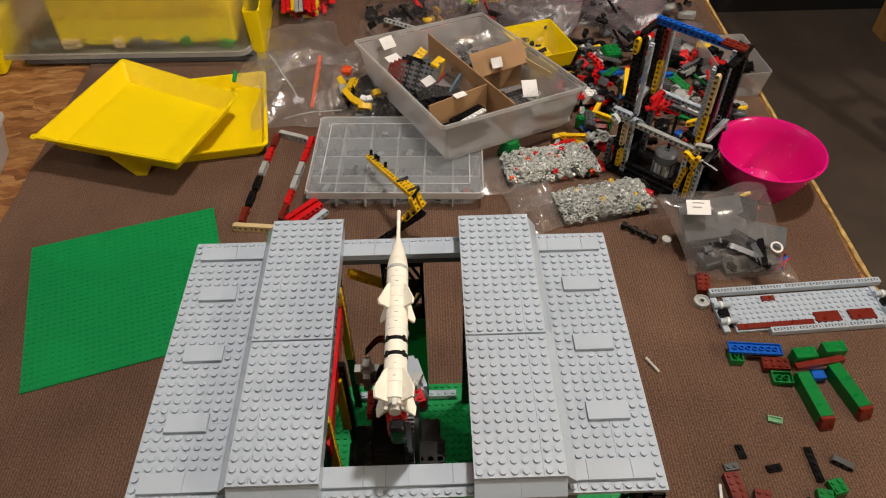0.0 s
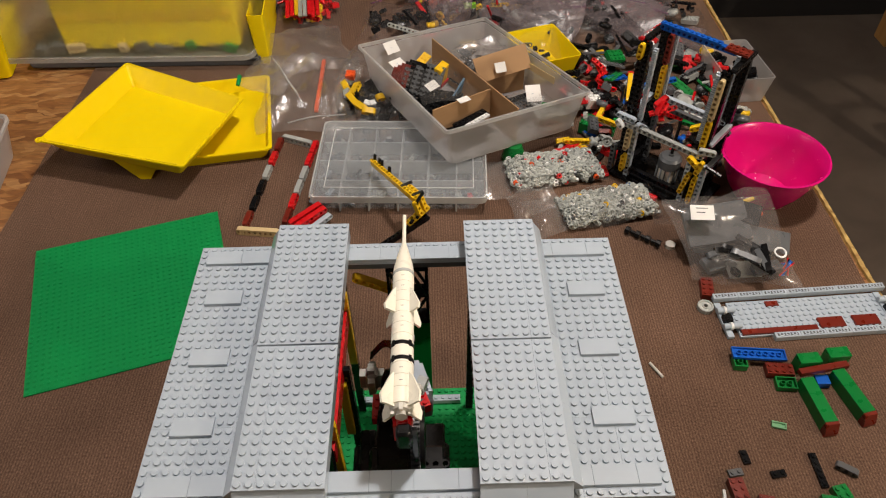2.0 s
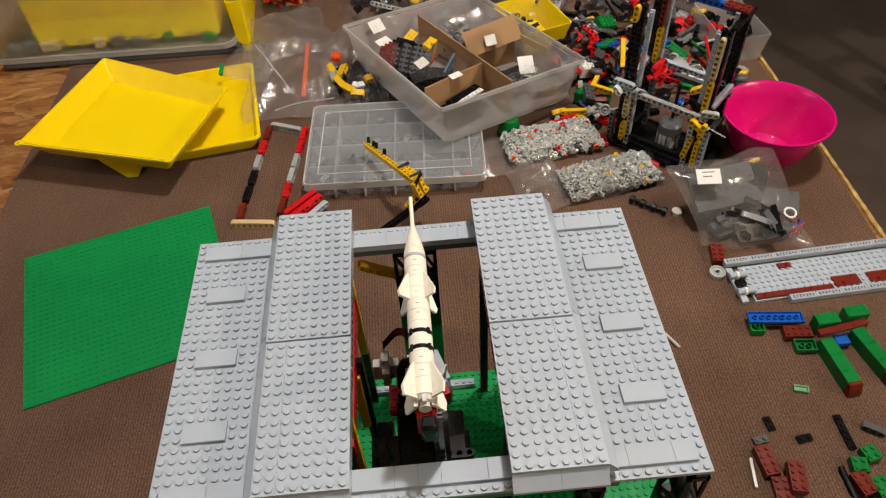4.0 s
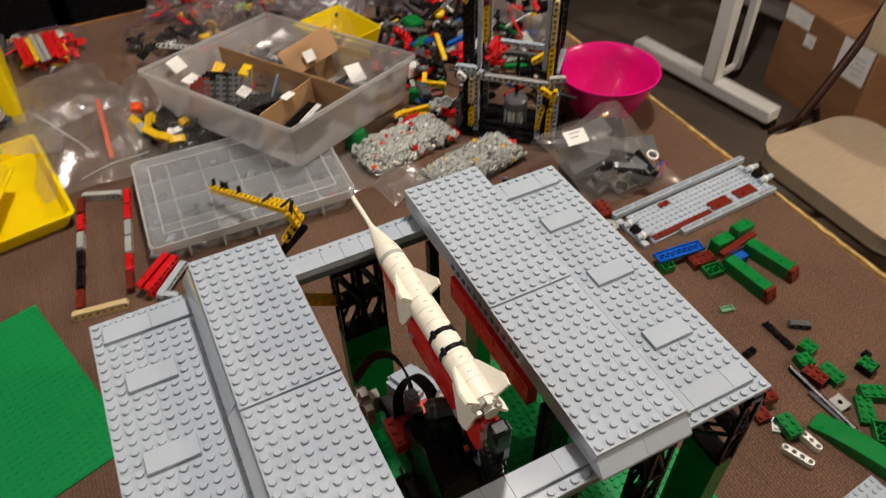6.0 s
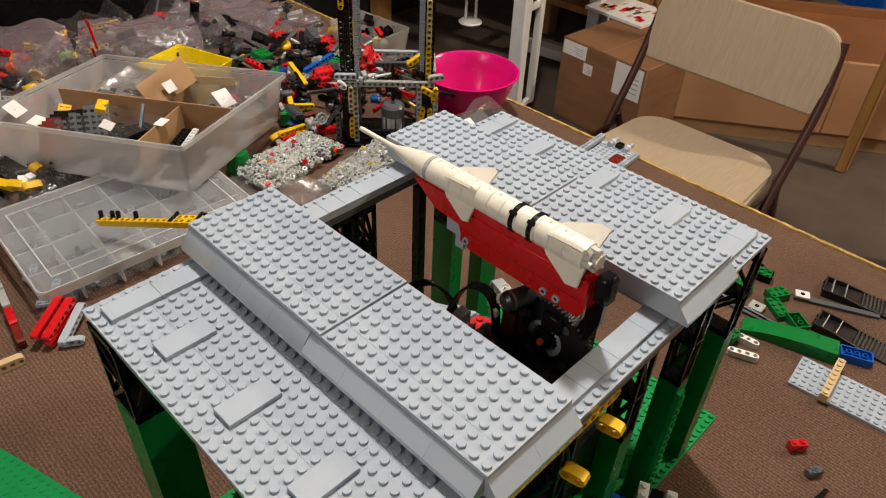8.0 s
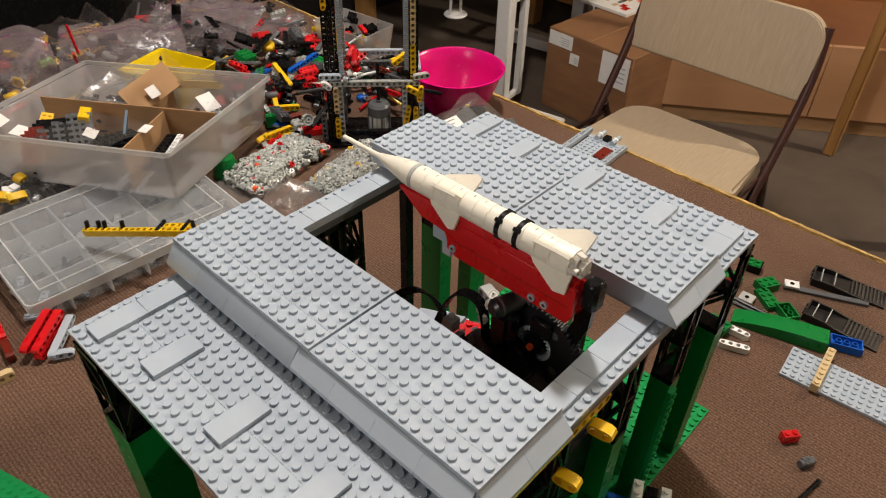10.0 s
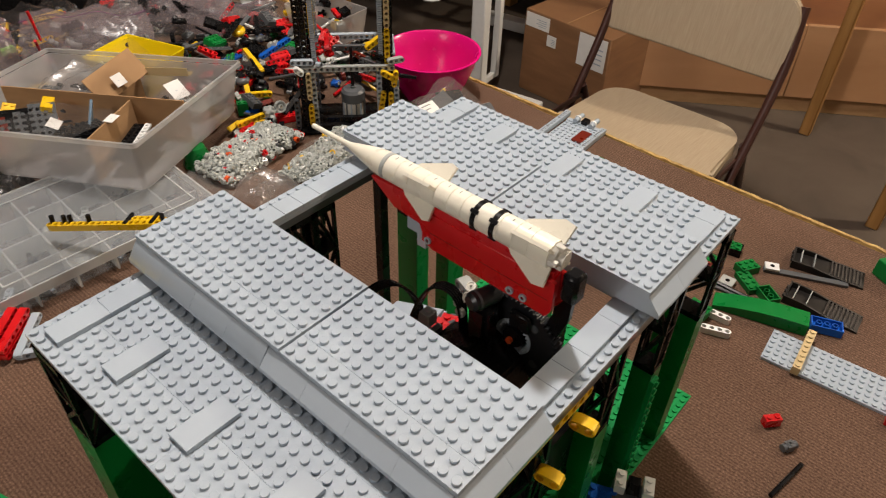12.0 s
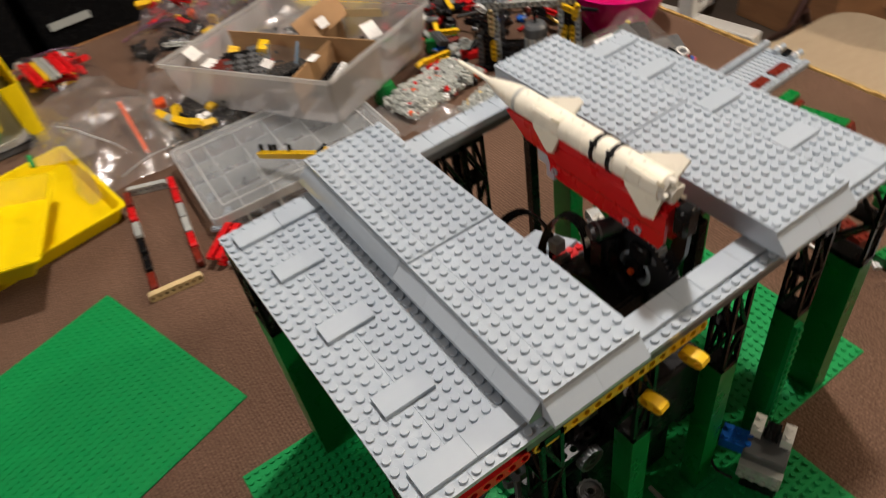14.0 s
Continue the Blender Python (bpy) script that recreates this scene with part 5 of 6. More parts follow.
for k in range(7):
    tube(chain, (0.304 + k * 0.0062, 0.384 - k * 0.0048, 0.0055), (0.309 + k * 0.0062, 0.380 - k * 0.0048, 0.0055), 0.0055 if k % 2 == 0 else 0.003, 8)
loose("toothed_axle", chain, BLACK, 0, 0, 0, "short black toothed axle lying on the carpet", "toy part")
loose("small_pulley", lathe(bmesh.new(), [(0.002, 0.0), (0.007, 0.0), (0.006, 0.003), (0.007, 0.006), (0.002, 0.006)], 20, close=True), CHROME, 0.361, 0.352, 0, "small grey pulley wheel on the carpet", "wheel")

def hollow(nx, ny, h):
    """A brick or plate lying on its studs: open underside with thin walls and round tubes inside."""
    w, d, t = nx * P, ny * P, 0.0014
    bm = box(bmesh.new(), 0, w, 0, d, 0.0002, h * 0.3)
    for x0, x1, y0, y1 in ((0, w, 0, t), (0, w, d - t, d), (0, t, t, d - t), (w - t, w, t, d - t)):
        box(bm, x0, x1, y0, y1, h * 0.3, h)
    for i in range(1, nx):
        for j in range(1, ny):
            lathe(bm, [(0.0032, h * 0.3), (0.0032, h), (0.0023, h), (0.0023, h * 0.3)], 12, (i * P, j * P, 0))
    return bm


blue = thing("blue_brick_model", pose(0.386, 0.147, 0.0005, 0, 0, -6), "blue plate resting on green and brown bricks", "bricks")
part("blue_plate", hollow(8, 2, PL * 1.2), BLUE, blue, "blue plate lying upside down", m=pose(0, 0.004, 0.0097))
part("green_brick", hollow(2, 2, 0.0096), GREEN, blue, m=pose(0.001, -0.006, 0))
part("brown_brick", studded(4, 2, 0.0096), BROWN, blue, m=pose(0.038, -0.014, 0.0))
part("green_brick", hollow(3, 2, 0.0075), GREEN, blue, m=pose(0.046, -0.032, 0))

ugreen = thing("green_bracket", pose(0.456, 0.138, 0.0005, 0, 0, 0), "pair of long green brick legs joined by a brown bar", "bricks")
for x, y, a, tx, ty in ((0.0055, -0.0215, -84.6, 0.003, -0.006), (0.0465, -0.0115, -78, 0.041, 0.001)):
    part("leg", rbox(0, 0.059, -0.008, 0.008, 0, 0.0178, 0.0003), GREEN, ugreen, m=pose(x, y, 0, 0, 0, a))
    part("end_brick", prism(bmesh.new(), [(0.0592, 0), (0.068, 0), (0.068, 0.005), (0.063, 0.0172), (0.0592, 0.0172)], -0.0078, 0.0078, "Y"), BROWN, ugreen, "reddish brown sloped end", m=pose(x, y, 0, 0, 0, a))
    part("top_brick", rbox(0.0, 0.027, 0.0, 0.015, 0.0, 0.0235, 0.0006), GREEN, ugreen, m=pose(tx, ty, 0.0, 0, 0, 4))
part("cross_bar", rbox(0, 0.062, -0.004, 0.004, 0.0096, 0.016, 0.0003), BROWN, ugreen, m=pose(-0.001, -0.0145, 0.0045, 0, 0, 9))
part("blue_brick", rbox(0.020, 0.036, -0.026, -0.013, 0, 0.0096, 0.0003), BLUE, ugreen)

loose("grey_bar", tube(bmesh.new(), (0, 0, 0.0018), (0.024, 0, 0.0018), 0.0018, 8), CHROME, 0.287, 0.154, -62, "thin grey bar on the carpet", "bar")
loose("pale_green_tile", hollow(2, 1, PL), SANDGREEN, 0.406, 0.062, -16, "pale green tile lying upside down on the carpet", "tile")
for x, y, a, n in ((0.368, 0.018, 95, 2), (0.386, 0.000, 8, 2), (0.442, -0.012, 90, 5)):
    loose("black_plate", studded(n, 1, PL), BLACK, x, y, a, "small black plate on the carpet", "plate", group="black plates")
loose("grey_connector", liftarm(3), DARKGREY, 0.462, 0.012, -35, "grey pivot connector on the carpet", "toy part")

# pile of brown, white and green pieces beside the platform
for i, (w, d, h, mat, x, y, a, z) in enumerate((
        (2, 4, 0.0096, BROWN, 0.336, -0.034, 4, 0), (2, 4, 0.0096, BROWN, 0.352, -0.054, -12, 0.006), (2, 4, 0.0064, BROWN, 0.337, -0.066, -6, 0),
        (2, 1, PL, DARKGREY, 0.340, 0.003, 8, 0), (1, 2, PL, PLAINWHITE, 0.343, -0.078, -40, 0),
        (2, 3, 0.0096, GREEN, 0.348, -0.094, -6, 0.003), (2, 2, 0.0096, GREEN, 0.424, -0.038, -10, 0), (2, 2, 0.0096, GREEN, 0.444, -0.030, 12, 0),
        (2, 3, 0.0096, GREEN, 0.438, -0.070, 4, 0), (2, 3, 0.0096, BROWN, 0.423, -0.064, 12, 0),
        (2, 4, 0.0064, GREEN, 0.426, -0.112, -37, 0.0), (3, 2, 0.0096, GREEN, 0.449, -0.094, -30, 0),
        (2, 2, 0.0096, GREEN, 0.480, -0.076, 10, 0), (1, 1, 0.0046, BLACK, 0.498, -0.060, 10, 0))):
    mat_name = {BROWN: "reddish brown", PLAINWHITE: "white", GREEN: "green", DARKGREY: "dark grey", BLACK: "black"}[mat]
    loose("loose_brick", studded(w, d, h), mat, x, y, a, f"{mat_name} loose brick on the brown carpet", "brick", group="loose bricks by the platform", z=z + 0.0005)
for x, y, a, n in ((0.369, -0.096, -85, 3), (0.342, -0.097, -68, 4)):
    loose("holed_link", liftarm(n), PLAINWHITE, x, y, a, "pale holed beam on the carpet", "toy part", 0.0042, "pale beams", 90)
loose("white_bar", rbox(0, 0.032, -0.0016, 0.0016, 0, PL, 0.0004), PLAINWHITE, 0.329, -0.011, -100, "thin white bar on the carpet", "bar")
loose("dark_rod", tube(bmesh.new(), (0, 0, 0.003), (0.085, 0, 0.003), 0.003, 8), BLACK, 0.416, -0.030, -90, "long dark rod on the carpet", "rod")
strip = thing("dark_strip", frame_at((0.476, -0.109, 0.0005), (0.039, -0.084, 0), (0.084, 0.039, 0)), "long dark grey strip with a pale holed block on its end", "plate")
part("strip", rbox(0, 0.093, 0, 0.008, 0, PL, 0.0004), DARKGREY, strip)
part("end_block", rbox(0.001, 0.017, 0.000, 0.013, PL, PL * 2, 0.0005), PLAINWHITE, strip, "pale square block")
# Black disc painted in for the shade inside the block's hole.
part("hole", tube(bmesh.new(), (0.009, 0.0065, PL * 2 - 0.0004), (0.009, 0.0065, PL * 2 + 0.0002), 0.0026, 12), BLACK, strip)
strip = thing("dark_strip", frame_at((0.408, -0.062, 0.0005), (0.003, -0.054, 0), (0.054, 0.003, 0)), "dark grey strip with a grey holed tile on it", "plate")
part("strip", rbox(0, 0.056, 0, 0.008, 0, PL, 0.0004), DARKGREY, strip)
part("tile", rbox(0.017, 0.033, 0.008, 0.024, PL, PL * 2, 0.0004), RINGGREY, strip, "mid grey tile", m=pose(0, 0.0, 0))
# The tile's hole is not cut; its dark inside is a flat black disc.
part("hole", tube(bmesh.new(), (0.025, 0.016, PL * 2 - 0.0004), (0.025, 0.016, PL * 2 + 0.0002), 0.0026, 12), BLACK, strip)
loose("green_brick", hollow(3, 2, 0.0096), GREEN, 0.433, -0.1445, 53, "green brick lying upside down by a studded plate")
loose("black_brick", hollow(2, 2, 0.0096), BLACK, 0.480, -0.078, 12, "black brick lying upside down on the carpet")
lg = thing("green_long_brick", frame_at((0.378, -0.090, 0.0005), (0.027, -0.093, 0), (0.093, 0.027, 0)), "long green brick lying on the carpet", "brick")
part("body", prism(bmesh.new(), [(0, 0), (0.097, 0), (0.097, 0.0148), (0.070, 0.0148), (0.045, 0.0130), (0.020, 0.0090), (0, 0.0035)], 0, 0.023, "Y"), GREEN, lg)
gp = thing("grey_plate", frame_at((0.342, -0.160, 0.0005), (0.011, -0.121, 0), (0.05, 0.005, 0)), "light grey studded plate with tan and red bars", "plate")
part("plate", studded(16, 6, PL), GREY, gp)
part("tan_bar", studded(8, 1, 0.0096), TAN, gp, m=pose(0.038, -0.004, PL, 0, 0, 90))
part("red_bar", rbox(0, 0.088, 0, 0.008, 0, 0.0096, 0.0003), RED, gp, m=pose(0.128, -0.012, 0, 0, 0, 90))
solid("blue_brick", hollow(4, 2, 0.0096), BLUE, frame_at((0.416, -0.184, 0.0005), (0.011, -0.027, 0), (0.027, 0.011, 0)), "blue brick lying upside down by the long green brick", "brick")
loose("red_brick", studded(2, 1, 0.0096), RED, 0.2605, -0.198, -40, "small red brick on the carpet")
socket = box(bmesh.new(), -0.004, 0.004, -0.0038, 0.0038, 0, 0.0078)
tube(socket, (-0.0075, 0, 0.0039), (0.0075, 0, 0.0039), 0.0037, 14)
box(socket, -0.001, 0.001, -0.003, 0.003, 0.0078, 0.0086)
box(socket, -0.003, 0.003, -0.001, 0.001, 0.0078, 0.0086)
loose("grey_socket", socket, DARKGREY, 0.253, -0.223, -30, "dark grey socket block on the carpet", "toy part")
loose("black_rod", tube(bmesh.new(), (0, 0, 0.0022), (0.05, 0, 0.0022), 0.0022, 8), BLACK, 0.194, -0.230, -10, "black rod on the carpet", "rod")


def black_slope(place, u, v):
    """A wide slope with a divided open pocket in its tall end and a ribbed low end."""
    s = thing("black_slope", frame_at(place, u, v), "long dark sloped brick with an open pocket and a ribbed end", "brick", "black slopes")
    for y in (0.0, 0.0288):
        part("side_panel", prism(bmesh.new(), [(0, 0), (0.080, 0), (0.080, 0.0022), (0.042, 0.0058), (0.020, 0.0096), (0, 0.0100)], y, y + 0.0022, "Y"), DARKSLOPE, s)
    part("bed", prism(bmesh.new(), [(0.0022, 0), (0.080, 0), (0.080, 0.0014), (0.042, 0.0040), (0.0022, 0.0030)], 0.00225, 0.02875, "Y"), DARKSLOPE, s)
    part("end_panel", rbox(0, 0.0021, 0.00225, 0.02875, 0, 0.0100, 0.0003), DARKSLOPE, s)
    for x in (0.009, 0.0235):
        part("pocket_bar", rbox(x, x + 0.0011, 0.00225, 0.02875, 0.0032, 0.0094, 0.0002), RINGGREY, s, "pale bar across the pocket")
    for y in (0.008, 0.016, 0.024):
        part("end_stud", tube(bmesh.new(), (-0.0017, y - 0.001, 0.006), (0, y - 0.001, 0.006), 0.0024, 10), DARKSLOPE, s)
    for k in range(9):
        x = 0.0425 + 0.0041 * k
        part("rib", rbox(x, x + 0.0022, 0.00225, 0.02875, 0.0012, 0.0062 - 0.00042 * k, 0.0003), SLOPERIB, s)


DARKSLOPE = plastic("dark_slope_plastic", (0.016, 0.014, 0.0125), 0.35, 0.1, 0.35)
SLOPERIB = plastic("slope_rib_plastic", (0.050, 0.043, 0.038), 0.4, 0.1, 0.35)
black_slope((0.506, -0.129, 0.0005), (0.018, -0.079, 0), (0.079, 0.018, 0))
black_slope((0.440, -0.144, 0.0005), (0.006, -0.080, 0), (0.080, 0.006, 0))
loose("green_slope", rbox(0, 0.05, 0, 0.035, 0, 0.022, 0.001), GREEN, 0.545, -0.235, -30, "green brick on its side near the table edge")
loose("green_slope", rbox(0, 0.045, 0, 0.03, 0, 0.015, 0.001), GREEN, 0.468, -0.285, -30, "green brick on the carpet")


# ---- far part of the table: bags and loose parts ----
PIECES = [
    ("liftarm", liftarm(5)), ("liftarm", liftarm(9)), ("liftarm", liftarm(3)),
    ("brick", studded(2, 4, 0.0096, n=8)), ("brick", studded(2, 2, 0.0096, n=8)), ("plate", studded(2, 6, PL, n=8)),
    ("connector", tube(tube(bmesh.new(), (0, 0, 0.004), (0.016, 0, 0.004), 0.004, 10), (0.008, -0.008, 0.004), (0.008, 0.008, 0.004), 0.0038, 10)),
    ("axle", tube(bmesh.new(), (0, 0, 0.0024), (0.05, 0, 0.0024), 0.0024, 8)),
    ("cog", cog(0.009, 0.006, 12, 0)),
    ("pulley", lathe(bmesh.new(), [(0.003, 0), (0.012, 0.0), (0.013, 0.004), (0.012, 0.009), (0.003, 0.009)], 18, close=True)),
]
PROTO = []
for kind_name, bm in PIECES:
    me = bpy.data.meshes.new("piece_" + kind_name)
    bmesh.ops.recalc_face_normals(bm, faces=bm.faces)
    bm.to_mesh(me)
    bm.free()
    me.materials.append(GREY)
    PROTO.append((kind_name, me))
HUES = [(RINGGREY, "grey", 24), (DARKGREY, "dark grey", 20), (BLACK, "black", 34), (RED, "red", 14), (YELLOW, "yellow", 6), (GREEN, "green", 4), (BLUE, "blue", 3), (PLAINWHITE, "white", 4), (BROWN, "brown", 3)]

DULL = [(BLACK, "black", 50), (DARKGREY, "dark grey", 26), (RINGGREY, "grey", 8), (RED, "red", 12), (YELLOW, "yellow", 3)]


def scatter(count, seed, inside, heap, group, pieces=None, hues=HUES):
    r = random.Random(seed)
    k = 0
    while k < count:
        x, y = r.uniform(-0.62, 0.60), r.uniform(0.5, 1.15)
        if not inside(x, y):
            continue
        k += 1
        kind_name, me = r.choice(pieces or PROTO)
        mat, hue, _ = r.choices(hues, [h[2] for h in hues])[0]
        ob = new("loose_" + kind_name, me)
        ob.material_slots[0].link = "OBJECT"
        ob.material_slots[0].material = mat
        z = heap(x, y) * r.random()
        tilt = 0 if z < 0.004 else 25
        ob.matrix_basis = pose(x, y, 0.0008 + z, r.uniform(-tilt, tilt), r.uniform(-tilt, tilt), r.uniform(0, 360))
        tagged(ob, f"{hue} loose {kind_name} in the heap on the table", kind_name, group)


def clear_of_bin(x, y):
    q = BINPOSE.inverted() @ Vector((x, y, 0.05))
    return not (-0.02 < q.x < BW + 0.02 and -0.02 < q.y < BD + 0.02)


def clear_of_tower(x, y):
    q = TOW.inverted() @ Vector((x, y, 0))
    return not (abs(q.x) < 0.085 and abs(q.y) < 0.055)


scatter(230, 11, lambda x, y: x > 0.26 + 0.1 * (y - 0.6) and x < 0.55 and 0.54 < y < 0.86 and clear_of_bin(x, y) and clear_of_tower(x, y), lambda x, y: 0.03, "loose parts heap")
scatter(150, 12, lambda x, y: 0.0 < x < 0.56 and 0.86 < y < 1.12 and clear_of_bin(x, y), lambda x, y: 0.035, "loose parts heap", None, DULL)
scatter(30, 13, lambda x, y: 0.12 < x < 0.30 and 0.51 < y < 0.62 and clear_of_bin(x, y), lambda x, y: 0.006, "loose parts by the bin")


def heaped(name, bm, mat, x, y, z, rx, ry, rz, label):
    solid(name, bm, mat, pose(x, y, z, rx, ry, rz), label, "toy part" if name.endswith("link") else name.split("_")[-1], "large pieces on the heap")


heaped("yellow_link", liftarm(5), YELLOW, 0.307, 0.641, 0.014, 0, -10, 60, "yellow bent beam on the heap of parts")
heaped("yellow_link", liftarm(5), YELLOW, 0.307, 0.641, 0.014, 0, 0, -38, "yellow beam leaning on the heap of parts")
heaped("yellow_link", liftarm(9), YELLOW, 0.366, 0.684, 0.020, 0, -8, 76, "long yellow beam on the heap of parts")
heaped("yellow_link", liftarm(6), YELLOW, 0.245, 0.582, 0.012, 0, 0, -4, "yellow beam beside a frosted bin")
heaped("yellow_connector", liftarm(3), YELLOW, 0.232, 0.588, 0.010, 40, 0, 14, "yellow connector beside a frosted bin")
heaped("blue_beam", liftarm(9), BLUE, 0.390, 0.712, 0.026, 0, -6, 9, "blue beam lying on the heap of parts")
heaped("green_brick", studded(4, 3, 0.0096), GREEN, 0.352, 0.790, 0.028, 20, 10, 20, "green brick on the heap of parts")
heaped("green_brick", studded(4, 2, 0.0192), GREEN, 0.285, 0.612, 0.004, 0, 0, 60, "green brick standing on the heap of parts")
heaped("green_slope", lathe(bmesh.new(), [(0.0, 0.0), (0.018, 0.0), (0.020, 0.006), (0.012, 0.030), (0.0, 0.032)], 20, close=False), GREEN, 0.157, 0.556, 0.0008, 0, 0, 0, "green rounded slope beside a frosted bin")
heaped("grey_brick", studded(3, 2, 0.0192), PLAINWHITE, 0.292, 0.668, 0.016, 10, 15, 20, "pale grey holed brick on the heap of parts")
for k in range(4):
    heaped("red_connector", liftarm(4), RED, 0.322 + 0.004 * k, 0.745 + 0.006 * k, 0.020 + 0.004 * k, 20 * k, 30 - 20 * k, 50 * k, "red connector on the heap of parts")
for k in range(3):
    heaped("red_plate", studded(3, 2, PL), RED, 0.205 + 0.022 * k, 0.548 + 0.003 * k, 0.004 + 0.003 * k, 10, 5, 12 * k, "red plate beside a frosted bin")


def full_bag(x, y, a, w, d, h, seed, hues, label, count=34, film=FARFILM, pieces=None):
    """A clear zip bag lying flat with parts inside."""
    r = random.Random(seed)
    bag = thing("parts_bag", pose(x, y, 0.0008, 0, 0, a), label, "parts bag", "clear parts bags")
    for k in range(count):
        kind_name, me = r.choice(pieces or PROTO)
        ob = new(kind_name, me)
        ob.parent = bag
        ob.material_slots[0].link = "OBJECT"
        ob.material_slots[0].material = r.choice(hues)
        ob.matrix_basis = pose(r.uniform(0.15, 0.8) * w, r.uniform(0.2, 0.75) * d, h * r.uniform(0.0, 0.6), r.uniform(-30, 30), r.uniform(-30, 30), r.uniform(0, 360))
    part("film", film_sheet(w, d, h, seed, 30, 0.016), film, bag)
    if y > 0.9:
        part("seal_glint_strip", sweep(bmesh.new(), [(w * 0.06, d * 0.9, 0.012), (w * 0.35, d * 0.93, 0.012 + h * 0.4), (w * 0.65, d * 0.92, 0.010 + h * 0.5), (w * 0.94, d * 0.9, 0.012)], 0.0013, 6), ZIP, bag, "violet zip seal")
    return bag


# clear bag of grey parts by the bowl
gbag = thing("parts_bag", pose(0, 0, 0.0008), "clear zip bag of grey parts with a white label", "parts bag", "clear parts bags")
for nx, ny, h, mat, x, y, z, rx, ry, a in (
        (11, 7, 0.0064, DARKGREY, 0.372, 0.318, 0.030, 30, -4, 6), (7, 4, PL, DARKGREY, 0.452, 0.318, 0.030, 26, 6, -12), (5, 4, PL, BLACK, 0.430, 0.352, 0.052, 22, 4, -22),
        (6, 3, 0.0064, RINGGREY, 0.425, 0.284, 0.004, 12, 6, 8), (5, 2, 0.0096, DARKGREY, 0.456, 0.282, 0.008, 10, 0, 12), (6, 1, PL, BLACK, 0.432, 0.322, 0.044, 24, 10, -38),
        (4, 3, 0.0096, DARKGREY, 0.398, 0.292, 0.003, 8, 0, 20), (11, 5, 0.0096, DARKGREY, 0.392, 0.335, 0.002, 0, 0, 4), (9, 4, 0.0192, DARKGREY, 0.398, 0.340, 0.012, 0, 0, 6)):
    part("flat_part", rbox(0, nx * P, 0, ny * P, 0, h, 0.001), mat, gbag, m=pose(x, y, z, rx, ry, a))
for k in range(12):
    r = random.Random(900 + k)
    part("small_part", liftarm(r.choice((2, 3))), r.choice((DARKGREY, BLACK, RINGGREY)), gbag, m=pose(r.uniform(0.415, 0.485), r.uniform(0.278, 0.322), 0.006 + 0.0014 * k, r.uniform(0, 90), 10, r.uniform(0, 180)))
for k in range(8):
    part("dark_beam", liftarm(5 + k % 3), BLACK if k % 3 else DARKGREY, gbag, m=pose(0.392 + 0.011 * k, 0.300 + 0.006 * (k % 3), 0.034 + 0.002 * (k % 4), 26, 4, 20 - 17 * k))
part("yellow_rod", tube(bmesh.new(), (0.455, 0.385, 0.050), (0.478, 0.392, 0.052), 0.003, 8), YELLOW, gbag)
part("orange_rod", tube(bmesh.new(), (0.462, 0.368, 0.040), (0.486, 0.372, 0.042), 0.004, 8), ORANGE, gbag)
part("rubber_ring", lathe(bmesh.new(), [(0.006, 0.0), (0.0085, 0.0), (0.0085, 0.002), (0.006, 0.002), (0.006, 0.0)], 20), PLAINWHITE, gbag, m=pose(0.490, 0.302, 0.034, 14, 0, 0))
for k, mat in enumerate((RED, BLUE, BLUE, BLACK, RED)):
    part("wire", sweep(bmesh.new(), [(0.492 + 0.003 * k, 0.286, 0.006), (0.506, 0.292 + 0.003 * k, 0.020), (0.514 - 0.002 * k, 0.302, 0.014), (0.500, 0.308 - 0.003 * k, 0.008)], 0.0012, 6), mat, gbag)
lb = part("paper_label", rbox(0, 0.032, 0, 0.021, 0, 0.0005, 0.0001), PAPER, gbag, "white paper label with faint bars", m=pose(0.368, 0.330, 0.0735, 26, 2, -2))
for k in range(2):
    part("bar", box(bmesh.new(), 0.008, 0.020 + 0.004 * (k % 2), 0.010 + 0.006 * k, 0.0112 + 0.006 * k, 0.0005, 0.0008), DARKGREY, lb)
part("film", corner_warped(film_sheet(0.150, 0.130, 0.014, 21, 34, 0.009), 0.150, 0.130, [(0.372, 0.282, 0.004), (0.512, 0.262, 0.003), (0.498, 0.392, 0.062), (0.340, 0.366, 0.078)]), MILKY, gbag)
part("film", corner_warped(film_sheet(0.150, 0.070, 0.008, 23, 24, 0.006), 0.150, 0.070, [(0.498, 0.392, 0.062), (0.340, 0.366, 0.078), (0.345, 0.398, 0.002), (0.505, 0.405, 0.002)]), MILKY, gbag)

orange_bag = full_bag(-0.268, 0.632, 4, 0.165, 0.225, 0.034, 22, [RINGGREY, CHROME], "clear bag with an orange beam and pale parts", 0, CREASED)
part("orange_beam", liftarm(17, 0.006), ORANGE, orange_bag, m=pose(0.100, 0.042, 0.014, 0, -8, 84))
for k in range(5):
    part("clear_part", lathe(bmesh.new(), [(0.0, 0.0), (0.014, 0.0), (0.014, 0.012), (0.010, 0.02), (0.0, 0.02)], 14), FILM, orange_bag, m=pose(0.140 + 0.002 * k, 0.055 + 0.023 * k, 0.004, 12 * k, 20, 0))
shell = film_sheet(0.034, 0.110, 0.030, 71, 14, 0.004)
part("clear_canopy", shell, CREASED, orange_bag, "ribbed clear canopy piece", m=pose(0.124, 0.045, 0.004))
OB, MB = (pose(x, y, 0.0008, 0, 0, 4).inverted() for x, y in ((-0.268, 0.632), (-0.118, 0.625)))
